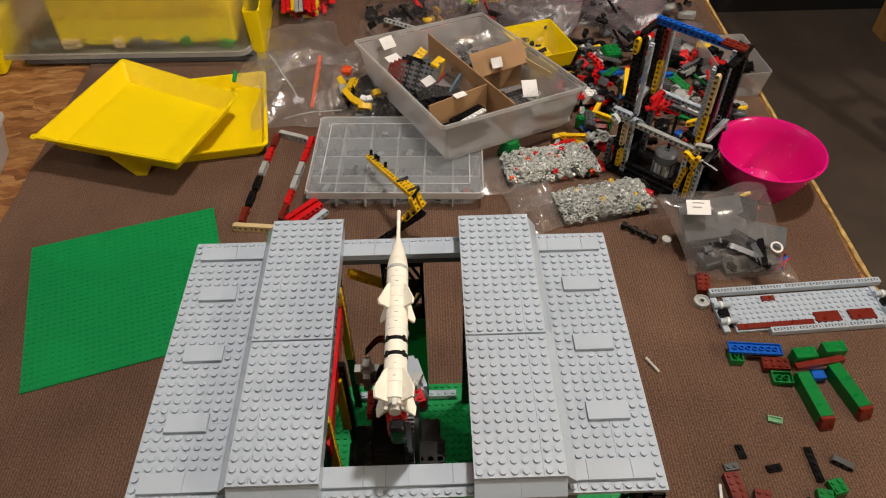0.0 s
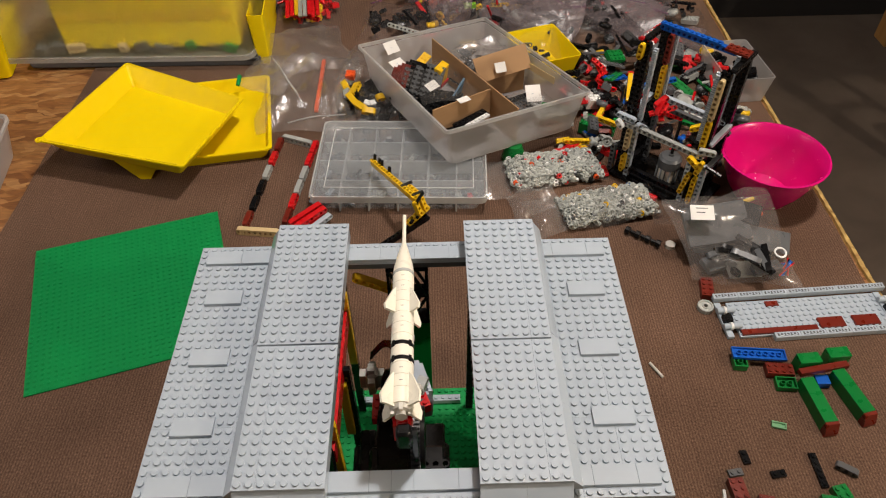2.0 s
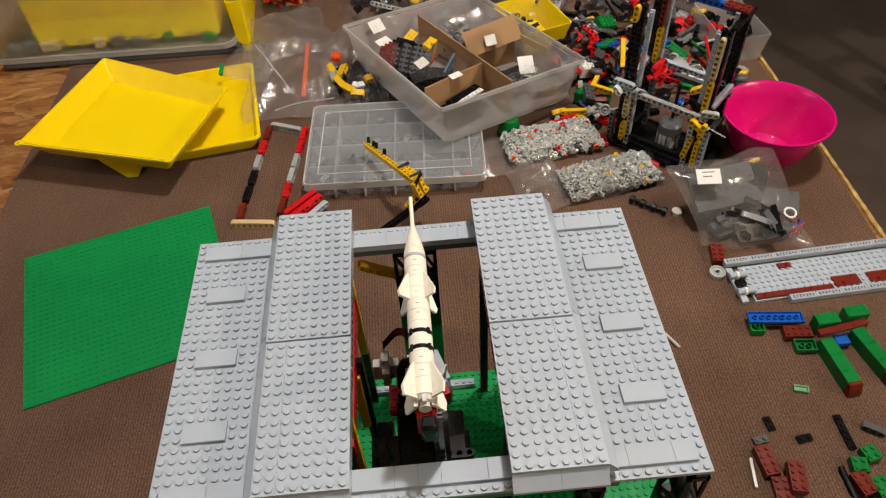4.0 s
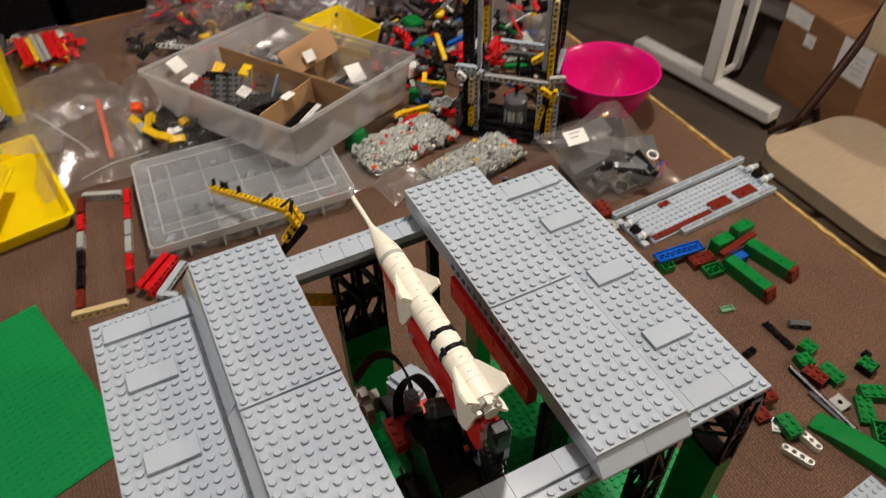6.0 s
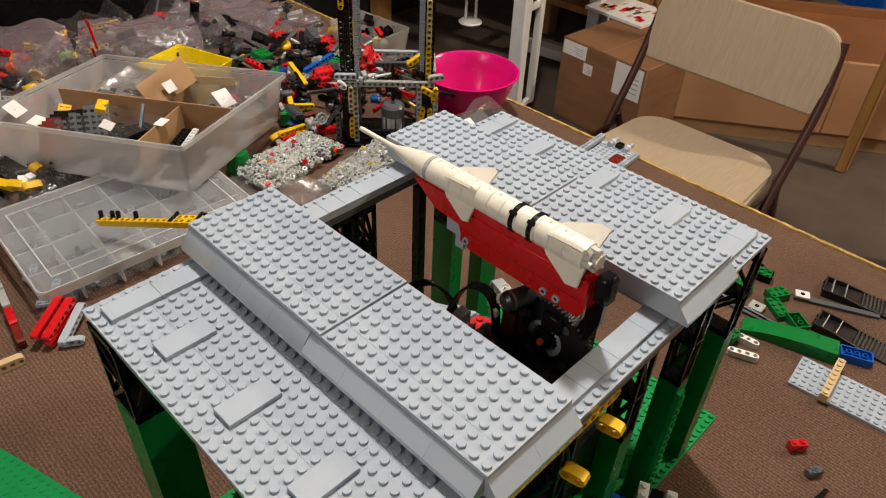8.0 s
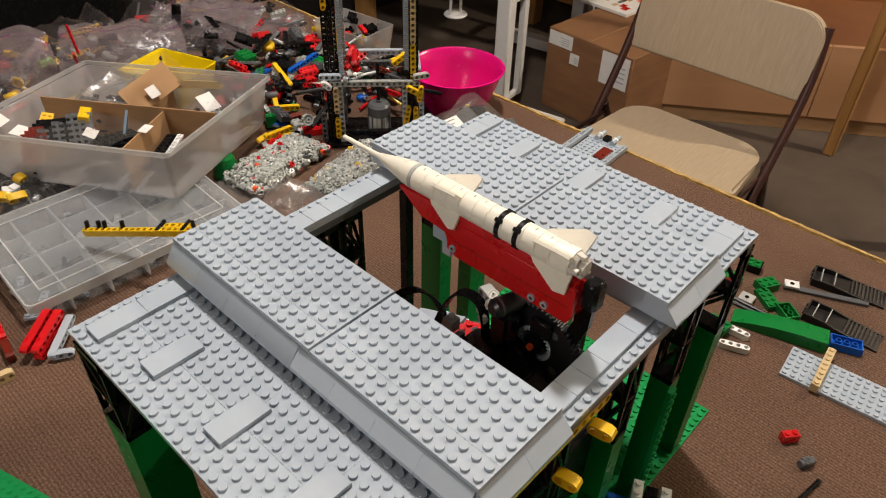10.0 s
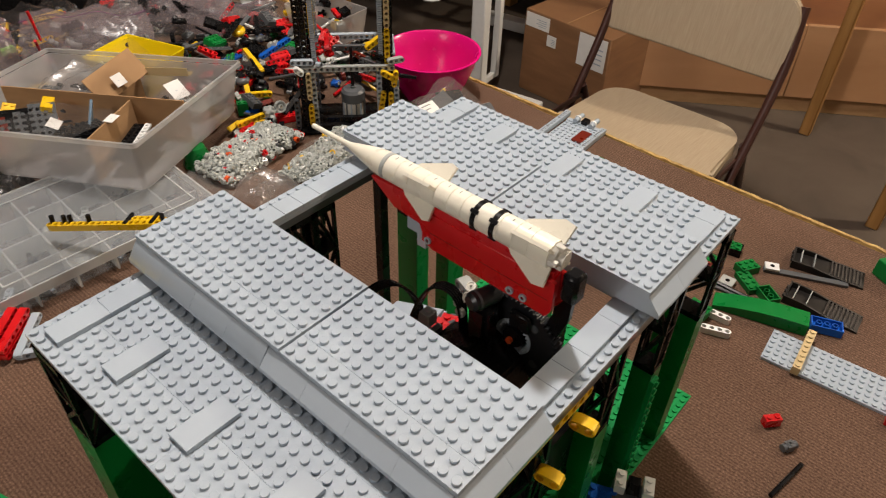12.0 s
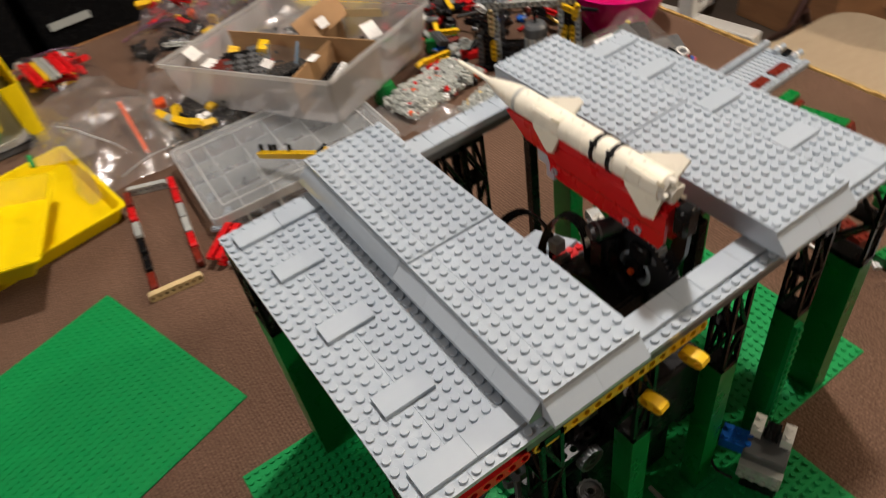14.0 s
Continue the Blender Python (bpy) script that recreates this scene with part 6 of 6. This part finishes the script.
# First curve is the zip seal; the second paints the glint along a film fold.
for pts, r in (([(-0.262, 0.822, 0.036), (-0.242, 0.782, 0.040), (-0.224, 0.744, 0.038), (-0.206, 0.712, 0.034), (-0.195, 0.689, 0.028)], 0.0015), ([(-0.218, 0.655, 0.012), (-0.195, 0.656, 0.018), (-0.169, 0.661, 0.020), (-0.145, 0.668, 0.016), (-0.122, 0.679, 0.010)], 0.0012)):
    part("seal_glint_strip", sweep(bmesh.new(), [OB @ Vector(p) for p in pts], r, 6), FROSTLIP, orange_bag, "pale strip drawn for the zip seal and the fold's glint")
part("film", corner_warped(film_sheet(0.10, 0.12, 0.010, 27, 22, 0.010), 0.10, 0.12, [OB @ Vector(p) for p in ((-0.318, 0.742, 0.030), (-0.236, 0.700, 0.030), (-0.206, 0.842, 0.026), (-0.300, 0.862, 0.012))]), CREASED, orange_bag)
part("green_piece", rbox(-0.003, 0.003, -0.011, 0.011, 0, 0.006, 0.0008), BRIGHTGREEN, orange_bag, m=OB @ pose(-0.311, 0.748, 0.036, 20, 0, -4))
mixed_bag = full_bag(-0.118, 0.625, 4, 0.115, 0.155, 0.030, 23, [BLACK, BLACK, BLACK, BLACK, DARKGREY], "clear bag of yellow and black beams", 46, FILM, PROTO[:1] + PROTO[2:5] + PROTO[6:7])
for x, y, z, n, a, mat in ((-0.126, 0.752, 0.022, 4, -66, YELLOW), (-0.100, 0.738, 0.026, 4, -108, YELLOW), (-0.114, 0.706, 0.027, 5, -56, YELLOW), (-0.098, 0.680, 0.026, 3, -40, YELLOW), (-0.088, 0.664, 0.024, 3, -4, YELLOW), (-0.066, 0.694, 0.028, 2, 30, YELLOW), (-0.118, 0.720, 0.026, 3, -80, RINGGREY), (-0.104, 0.722, 0.020, 4, -70, BLACK)):
    part("beam", liftarm(n, 0.0105, 0.0105), mat, mixed_bag, m=MB @ pose(x, y, z, 25, 8, a))
part("red_cap", studded(2, 2, 0.0096, n=8), ORANGE, mixed_bag, m=MB @ pose(-0.126, 0.764, 0.024, 10, 0, -10))
for x, y, a in ((-0.078, 0.676, 30), (-0.090, 0.682, -20)):
    part("white_piece", rbox(0, 0.012, 0, 0.010, 0, 0.006, 0.001), PLAINWHITE, mixed_bag, m=MB @ pose(x, y, 0.026, 20, 10, a))
full_bag(-0.285, 0.975, 5, 0.14, 0.15, 0.03, 24, [RED, RED, RED, RED, YELLOW, RINGGREY], "clear bag of red parts", 46)
for k, mat in enumerate((RED, RED, YELLOW, RINGGREY, RINGGREY, RED, RED, RED)):
    heaped("bagged_link", liftarm(12 - k % 3), mat, -0.256 + 0.0086 * k, 0.985 + 0.004 * (k % 3), 0.030 + 0.001 * (k % 2), 0, -3, 97, {RED: "red", YELLOW: "yellow", RINGGREY: "grey"}[mat] + " long beam bundled in a clear bag")
# Far bags' parts are coloured mostly black to stand for the dim light there.
full_bag(-0.13, 0.93, -10, 0.15, 0.16, 0.03, 25, [BLACK, BLACK, BLACK], "clear bag of black parts", 16, FARFILM, PROTO[2:5] + PROTO[6:7] + PROTO[8:])
for k, (x, y, a, w, d, hh) in enumerate(((-0.29, 0.80, 12, 0.17, 0.16, 0.008), (-0.16, 0.79, -20, 0.12, 0.13, 0.018), (-0.02, 0.90, 10, 0.19, 0.15, 0.05), (0.12, 0.86, -12, 0.18, 0.14, 0.05), (0.27, 0.88, 18, 0.20, 0.16, 0.05), (0.10, 1.0, 6, 0.2, 0.14, 0.06), (0.40, 0.86, -15, 0.16, 0.16, 0.045), (0.30, 1.0, 12, 0.2, 0.13, 0.06))):
    solid("empty_bag", film_sheet(w, d, hh, 80 + k, 32, 0.020), CREASED if k < 2 else FARFILM, pose(x, y, 0.0015, 0, 0, a), "crumpled clear zip bag lying over parts", "parts bag", "crumpled bags")
full_bag(0.06, 0.96, 15, 0.16, 0.15, 0.04, 26, [YELLOW, RED, BLACK, BLACK, BLACK], "clear bag of yellow and red parts", 30)
full_bag(0.22, 0.95, -5, 0.18, 0.16, 0.04, 27, [BLACK, BLACK, BLACK, BLACK, RED], "clear bag of black and red parts", 44)
full_bag(0.38, 0.95, 10, 0.18, 0.18, 0.045, 28, [RED, BLACK, DARKGREY, BLACK], "clear bag of red, black and grey parts", 40)
fbin = thing("frosted_bin", pose(-0.83, 0.43, 0.0008, 0, 0, 8), "frosted plastic bin with dark parts on the strand board", "storage bin")
part("bin_shell", open_box(0.20, 0.17, 0.060, 0.012, 0.002, 0.02), FROST, fbin)
part("rim", rim_ring(0.206, 0.176, 0.005, 0.004, 0.02), FROSTLIP, fbin, m=pose(-0.003, -0.003, 0.058))
for k in range(14):
    r = random.Random(640 + k)
    part("dark_part", studded(r.choice((2, 4)), 2, 0.0096, n=8), BLACK if k % 2 else DARKGREY, fbin, m=pose(r.uniform(0.03, 0.15), r.uniform(0.03, 0.12), 0.003 + 0.0024 * k, r.uniform(-20, 20), r.uniform(-20, 20), r.uniform(0, 180)))


def standing_bag(x, y, a, w, h, lean, seed, hues, label, count=12):
    """A half-full zip bag propped up on the heap: a crumpled pillow that narrows to its flat sealed mouth."""
    r = random.Random(seed)
    bag = thing("parts_bag", pose(x, y, 0.001, 0, 0, a), label, "parts bag", "clear parts bags")
    tip = Matrix.Rotation(radians(lean), 4, "X")
    o = Vector((seed * 2.1, seed * 0.7, 3.0))
    n, m = 22, 16
    bm = bmesh.new()
    sheets = []
    for side in (-1, 1):
        rows = []
        for j in range(m + 1):
            v = j / m
            row = []
            for i in range(n + 1):
                u = i / n
                fat = math.sin(math.pi * min(1, max(0, u))) ** 0.6 * (1 - v) ** 0.7 * min(1, 6 * v + 0.35)
                p = Vector(((u - 0.5) * w * (1 + 0.06 * math.sin(5 * v + seed)), side * 0.030 * fat, v * h * (0.88 + 0.22 * noise.noise(Vector((u * 3, seed, 0))))))
                crease = (1 - 2 * abs(noise.noise(Vector((u * 5, v * 4, side)) + o))) * 0.0045 + 0.016 * noise.noise(Vector((u * 2.2, v * 2.0, 0)) + o)
                p.y += crease * (0.4 + v)
                p = tip @ p
                p.z = max(0.0006, p.z)
                row.append(bm.verts.new(p))
            rows.append(row)
        sheets.append(rows)
    for rows in sheets:
        for j in range(m):
            for i in range(n):
                bm.faces.new((rows[j][i], rows[j][i + 1], rows[j + 1][i + 1], rows[j + 1][i])).smooth = True
    part("film", bm, VIOLETFILM, bag)
    line = []
    for i in range(9):
        u = i / 8
        line.append(tip @ Vector(((u - 0.5) * w, 0.016 * noise.noise(Vector((u * 2.2, 1.8, 0)) + o), h * 0.86 * (0.88 + 0.22 * noise.noise(Vector((u * 3, seed, 0)))))))
    part("seal_glint_strip", sweep(bmesh.new(), line, 0.0012, 6), ZIP, bag, "violet zip seal")
    for k in range(count):
        kind_name, me = r.choice(PROTO)
        ob = new(kind_name, me)
        ob.parent = bag
        ob.material_slots[0].link = "OBJECT"
        ob.material_slots[0].material = r.choice(hues)
        ob.matrix_basis = tip @ pose(r.uniform(-0.36, 0.3) * w, r.uniform(-0.010, 0.010), r.uniform(0.08, 0.45) * h, r.uniform(-60, 60), r.uniform(-40, 40), r.uniform(0, 360))
    return bag


standing_bag(0.015, 1.060, -38, 0.190, 0.115, -48, 41, [YELLOW, RED, YELLOW, ORANGE], "violet-tinted clear bag of yellow and red parts", 14)
standing_bag(0.062, 0.952, -22, 0.085, 0.095, -12, 42, [RED, YELLOW, GREY], "violet-tinted clear bag standing upright with a few red parts", 4)
standing_bag(0.205, 0.930, -28, 0.200, 0.135, -56, 43, [DARKGREY, RINGGREY, RED], "large violet-tinted clear bag of grey and red parts", 12)
standing_bag(0.360, 0.950, -50, 0.220, 0.120, -52, 44, [BLACK, RINGGREY, BLACK, PLAINWHITE], "large violet-tinted clear bag of black and pale parts", 12)
standing_bag(0.460, 0.985, 16, 0.150, 0.095, -46, 45, [RED, RED, BLACK, DARKGREY], "violet-tinted clear bag of red and black parts")
standing_bag(0.480, 0.870, -20, 0.130, 0.070, -58, 46, [RED, BLACK, BLACK], "violet-tinted clear bag sagging over the heap of parts", 8)

small = thing("yellow_bin", pose(0.205, 0.755, 0.0008, 0, 0, 18), "yellow open parts bin with black pins", "parts bin")
part("bin_shell", open_box(0.10, 0.12, 0.05, 0.010, 0.002, 0.006), TRAYYELLOW, small)
for k in range(26):
    r = random.Random(k)
    part("pin", tube(bmesh.new(), (0, 0, 0.0025), (0.016, 0, 0.0025), 0.0024, 8), BLACK, small, m=pose(r.uniform(0.02, 0.07), r.uniform(0.02, 0.09), r.uniform(0.003, 0.016), 0, r.uniform(-30, 30), r.uniform(0, 360)))
cbin = thing("clear_bin", pose(0.535, 0.69, 0.0008, 0, 0, 5), "small clear bin of mixed parts at the table edge", "storage bin")
part("bin_shell", open_box(0.085, 0.13, 0.05, 0.006, 0.002, 0.006), FROST, cbin)
scatter(40, 15, lambda x, y: 0.548 < x < 0.600 and 0.715 < y < 0.795, lambda x, y: 0.04, "parts in the clear bin", PROTO[2:5:2] + PROTO[6:9:2], DULL)

heaped("yellow_rod", liftarm(8), YELLOW, 0.186, 1.093, 0.034, 0, -4, -10, "yellow beam lying over bags of parts")
heaped("green_piece", studded(3, 1, 0.0096, n=8), plastic("lime_plastic", (0.22, 0.55, 0.02), 0.3), 0.098, 0.994, 0.034, 8, 0, 10, "lime green piece in a clear bag")

# ---- room beyond the table ----
# folding chair
chair = thing("folding_chair", pose(1.205, 0.382, FLOOR, 0, 0, -90), "brown steel folding chair with beige padded seat and back", "chair")


def pad(ring, y0, y1, axis, r):
    bm = prism(bmesh.new(), ring, y0, y1, axis)
    bmesh.ops.bevel(bm, geom=bm.edges[:], offset=r, segments=3, affect="EDGES")
    return bm


def rounded(w0, w1, d, r, n=6):
    """A four-cornered outline, w0 wide at the front, w1 at the back, with round corners."""
    out = []
    for cx, cy, a0 in ((w0 - r, -d + r, -90), (w1 - r, d - r, 0), (-w1 + r, d - r, 90), (-w0 + r, -d + r, 180)):
        out += [(cx + r * math.cos(radians(a0 + 90 * k / n)), cy + r * math.sin(radians(a0 + 90 * k / n))) for k in range(n + 1)]
    return out


part("seat", pad(rounded(0.195, 0.180, 0.145, 0.075, 10), 0.412, 0.448, "Z", 0.008), CLOTH, chair, "beige textured vinyl seat pad", m=pose(0.028, -0.035, 0))
part("seat_pan", pad(rounded(0.190, 0.175, 0.140, 0.07, 10), 0.400, 0.413, "Z", 0.003), BROWNSTEEL, chair, m=pose(0.028, -0.035, 0))
part("backrest", pad([(x, z + 0.0935) for x, z in rounded(0.222, 0.218, 0.0935, 0.012, 3)[:4] + rounded(0.222, 0.220, 0.0935, 0.062, 6)[7:21] + rounded(0.222, 0.218, 0.0935, 0.012, 3)[12:]], -0.015, 0.015, "Y", 0.0035), CLOTH, chair, "beige textured vinyl back pad", m=pose(0, 0.165, 0.560, -10, 0, 0))
for s in (-1, 1):
    x = s * 0.225
    part("leg", sweep(bmesh.new(), [(x, -0.19, 0.0), (x, -0.06, 0.24), (x, 0.06, 0.42), (x, 0.13, 0.53), (x * 0.99, 0.172, 0.62), (x * 0.95, 0.200, 0.72)], 0.0105, 10), BROWNSTEEL, chair)
    part("leg", sweep(bmesh.new(), [(x * 0.95, 0.285, 0.0), (x * 0.95, 0.185, 0.22), (x * 0.97, 0.072, 0.432)], 0.0105, 10), BROWNSTEEL, chair)
    part("brace", rbox(x * 0.97 - 0.003, x * 0.97 + 0.003, -0.06, 0.09, 0.395, 0.41, 0.001), BROWNSTEEL, chair)
part("rung", tube(bmesh.new(), (-0.21, 0.26, 0.06), (0.21, 0.26, 0.06), 0.008, 10), BROWNSTEEL, chair)
part("rung", tube(bmesh.new(), (-0.225, -0.14, 0.09), (0.225, -0.14, 0.09), 0.008, 10), BROWNSTEEL, chair)

# cardboard box with labels
cb = thing("cardboard_box", pose(1.825, 0.815, FLOOR, 0, 0, -4), "closed brown cardboard box with shipping labels", "box")
part("carton", rbox(0, 0.58, 0, 0.37, 0, 0.31, 0.003), BOXCARD, cb)
part("flap_seam", box(bmesh.new(), 0.0, 0.58, 0.183, 0.186, 0.3095, 0.3115), CARD, cb)
for y, z, w, h in ((0.258, 0.252, 0.105, 0.05), (0.222, 0.205, 0.04, 0.04), (0.012, 0.185, 0.115, 0.115)):
    lb = part("shipping_label", box(bmesh.new(), -0.0015, 0.0, y, y + w, z, z + h), PAPER, cb, "white shipping label with dark bars")
    for k in range(4):
        part("bar", box(bmesh.new(), -0.0025, -0.0014, y + w * 0.12, y + w * (0.45 + 0.1 * (k % 2)), z + h * (0.2 + 0.15 * k), z + h * (0.235 + 0.15 * k)), GREY, lb)
mag = thing("magazine", pose(2.12, 1.03, FLOOR + 0.3118, 0, 0, -4), "printed magazine lying on the cardboard box", "magazine")
part("page_block", rbox(0, 0.22, 0, 0.27, 0, 0.012, 0.001), PAPER, mag)
for k in range(22):
    r = random.Random(70 + k)
    part("printed_block", box(bmesh.new(), 0, r.uniform(0.02, 0.05), 0, r.uniform(0.008, 0.03), 0.012, 0.0126), r.choice([RED, ORANGE, YELLOW, DARKGREY, TAN, CARD]), mag, m=pose(r.uniform(0.01, 0.16), r.uniform(0.02, 0.23), 0))

# workbench on a white steel frame
bench = thing("workbench", pose(1.682, 1.03, FLOOR, 0, 0, 9), "wooden-topped workbench on a white steel frame", "workbench")
for x in (0.0, 0.62):
    part("foot", rbox(x - 0.048, x + 0.012, -0.06, 0.52, 0.030, 0.075, 0.004), WHITESTEEL, bench)
    part("post", rbox(x - 0.054, x - 0.010, 0.160, 0.212, 0.075, 0.690, 0.004), WHITESTEEL, bench)
    part("post", rbox(x + 0.110, x + 0.136, 0.186, 0.212, 0.052, 0.630, 0.003), WHITESTEEL, bench)
    part("brace", rbox(x - 0.0098, x + 0.1098, 0.192, 0.206, 0.42, 0.445, 0.003), WHITESTEEL, bench)
    part("foot", rbox(x + 0.0122, x + 0.1098, 0.190, 0.208, 0.052, 0.0748, 0.003), WHITESTEEL, bench)
    part("castor", tube(bmesh.new(), (x - 0.034, -0.050, 0.0165), (x + 0.002, -0.050, 0.0165), 0.0165, 18), BLACK, bench)
part("castor", tube(bmesh.new(), (-0.034, 0.50, 0.0165), (0.002, 0.50, 0.0165), 0.0165, 18), BLACK, bench)
part("rail", rbox(-0.0098, 0.5658, 0.167, 0.202, 0.630, 0.690, 0.004), WHITESTEEL, bench)
part("side_rail", rbox(-0.054, -0.018, 0.2125, 0.80, 0.655, 0.690, 0.004), WHITESTEEL, bench)
part("benchtop", rbox(0.03, 0.74, 0.0, 0.85, 0.701, 0.727, 0.003), PLY, bench, "varnished plywood top")
part("apron", rbox(0.05, 0.72, 0.03, 0.82, 0.690, 0.701, 0.002), LUMBER, bench)
gp2 = thing("green_base_plate", pose(1.73, 1.06, FLOOR + 0.7275, 0, 0, 9), "green base plate with white pieces on the workbench", "base plate")
part("plate", rbox(0, 0.38, 0, 0.25, 0, 0.003, 0.0005), BRIGHTGREEN, gp2)
for k in range(5):
    part("white_block", rbox(0, 0.03, 0, 0.03, 0.003, 0.04, 0.001), PLAINWHITE, gp2, m=pose(0.04 + 0.06 * k, 0.03, 0))
# white wire hangers with round ends beside the bench, on a rail
rail = thing("hanging_rail", pose(1.60, 1.60, FLOOR), "white steel rail carrying wire hangers", "rail")
part("tube", tube(bmesh.new(), (-0.12, 0, 0.98), (0.60, 0, 0.98), 0.012, 10), WHITESTEEL, rail)
for x in (-0.12, 0.60):
    part("post", tube(bmesh.new(), (x, 0.0, 0.98), (x, 0.0, 2.74), 0.008, 10), WHITESTEEL, rail)
for x, z in ((0.20, 0.26), (0.04, 0.46), (0.22, 0.40), (0.32, 0.44)):
    hk = thing("white_hanger", pose(1.60 + x, 1.60 - 0.02 * x, FLOOR), "white wire hanger with a round disc end", "hanger", "white hangers")
    part("rod", tube(bmesh.new(), (-0.03, 0, z), (-0.012, 0, 0.98), 0.006, 8), WHITESTEEL, hk)
    part("rod", tube(bmesh.new(), (0.03, 0, z), (0.012, 0, 0.98), 0.006, 8), WHITESTEEL, hk)
    part("disc", lathe(bmesh.new(), [(0.0, 0.0), (0.042, 0.0), (0.047, 0.006), (0.042, 0.012), (0.0, 0.012)], 24, (0, 0, z - 0.012)), WHITESTEEL, hk)

# lumber shelf with bagged goods
shelf = thing("lumber_shelf", pose(2.48, 1.24, FLOOR, 0, 0, 2), "rough lumber shelf rack with bagged goods", "shelf")
for x in (0, 1.45):
    for y in (0, 0.45):
        part("post", rbox(x, x + 0.07, y, y + 0.05, 0, 1.7, 0.004), LUMBER, shelf)
for z in (0.15, 0.325, 0.530, 0.76, 1.0):
    part("shelf_board", rbox(-0.01, 1.53, -0.02, 0.52, z, z + 0.03, 0.003), LUMBER, shelf)
PACKETS = [(CARD, "brown"), (BOXCARD, "brown"), (DARKGREY, "dark grey"), (BROWN, "reddish brown"), (CLOTH, "beige"), (CLOTH, "beige"), (BROWN, "reddish brown"), (RINGGREY, "grey"), (DARKGREY, "dark grey"), (CARD, "brown")]
for k in range(72):
    r = random.Random(90 + k)
    z = (0.355, 0.560, 0.79)[k % 3]
    mat, hue = r.choice(PACKETS)
    b = film_sheet(0.085, r.uniform(0.09, 0.20), r.uniform(0.05, 0.12), k + 50, 8, 0.012)
    solid("goods_bag", b, mat, pose(2.575 + 0.056 * (k // 3), 1.24 + r.uniform(0, 0.03), FLOOR + z + 0.0005, 0, 0, r.uniform(-12, 12)), hue + " packet of goods lying on the lumber shelf", "packet", "goods on the shelf")
toy = thing("toy_bundle", pose(2.74, 0.96, FLOOR + 0.251, 0, 0, -4), "red and blue soft toy bundle on a crate", "toy")
part("roll", sweep(bmesh.new(), [(0, 0, 0.05), (0.12, 0.03, 0.06), (0.2, 0.0, 0.05)], 0.05, 12), RED, toy)
part("roll", sweep(bmesh.new(), [(0.2, 0.0, 0.06), (0.28, -0.01, 0.07)], 0.055, 12), BLUE, toy)
part("roll", sweep(bmesh.new(), [(0.28, 0.0, 0.06), (0.42, 0.02, 0.09), (0.46, 0.02, 0.05)], 0.05, 12), RED, toy)
solid("wooden_crate", rbox(0, 0.6, 0, 0.22, 0, 0.25, 0.004), PLY, pose(2.66, 0.88, FLOOR, 0, 0, -6), "low plywood crate on the floor", "crate")
solid("blue_crate", open_box(0.3, 0.3, 0.32, 0.01, 0.006, 0.02), BLUE, pose(2.95, 0.45, FLOOR + 0.32, 0, 0, -20), "blue plastic crate on a plywood box", "crate")

# low plywood boxes behind the chair
low = thing("plywood_box", pose(2.02, 0.88, FLOOR, 0, 0, -55.6), "long low plywood box on a pale plinth", "box")
part("plinth", rbox(0, 2.2, 0.012, 0.5, 0, 0.07, 0.002), CARD, low)
part("front_panel", rbox(0, 0.62, 0.0, 0.02, 0.06, 0.33, 0.002), BOARD, low, "pale pinkish board")
part("front_panel", rbox(0.622, 2.2, 0.0, 0.02, 0.06, 0.33, 0.002), BOARD, low)
part("lid", rbox(0, 2.2, 0.022, 0.5, 0.30, 0.328, 0.002), PLY, low)
part("back_panel", rbox(0, 2.2, 0.50, 0.53, 0.0, 0.36, 0.002), PLY, low)
for x, y in ((2.28, 0.235), (1.875, -0.113)):
    solid("lumber_post", rbox(-0.016, 0.016, -0.018, 0.018, 0, 2.74, 0.003), LUMBER, pose(x, y, FLOOR), "upright pale lumber post", "post", "lumber posts")

# black bins and lumber frame in the dark behind the table
for k in range(4):
    bb = thing("black_bin", pose(-1.05 + 0.42 * k, 1.75, FLOOR, 0, 0, 2), "black storage bin in the dark behind the table", "storage bin", "black bins")
    part("bin_shell", open_box(0.40, 0.4, 0.86 - 0.03 * k, 0.02, 0.004, 0.02), BLACK, bb)
    if k == 2:
        part("paper_tag", box(bmesh.new(), 0.035, 0.14, -0.003, -0.0005, 0.565, 0.585), RINGGREY, bb, "dull pale tag")
    part("lid_rim", rim_ring(0.41, 0.41, 0.014, 0.008, 0.02), BLACK, bb, m=pose(-0.005, -0.005, 0.85 - 0.03 * k))
for x in (0.56, 0.91, 1.79):
    solid("lumber_stud", rbox(0, 0.05, 0, 0.09, 0, 2.74, 0.003), LUMBER, pose(x, 2.1, FLOOR), "upright lumber stud of an unfinished wall", "stud", "wall studs")
solid("lumber_brace", rbox(0, 0.04, 0, 0.05, 0, 1.1, 0.003), LUMBER, pose(0.95, 2.12, FLOOR + 0.32, 0, 30, 0), "diagonal lumber brace between wall studs", "brace")
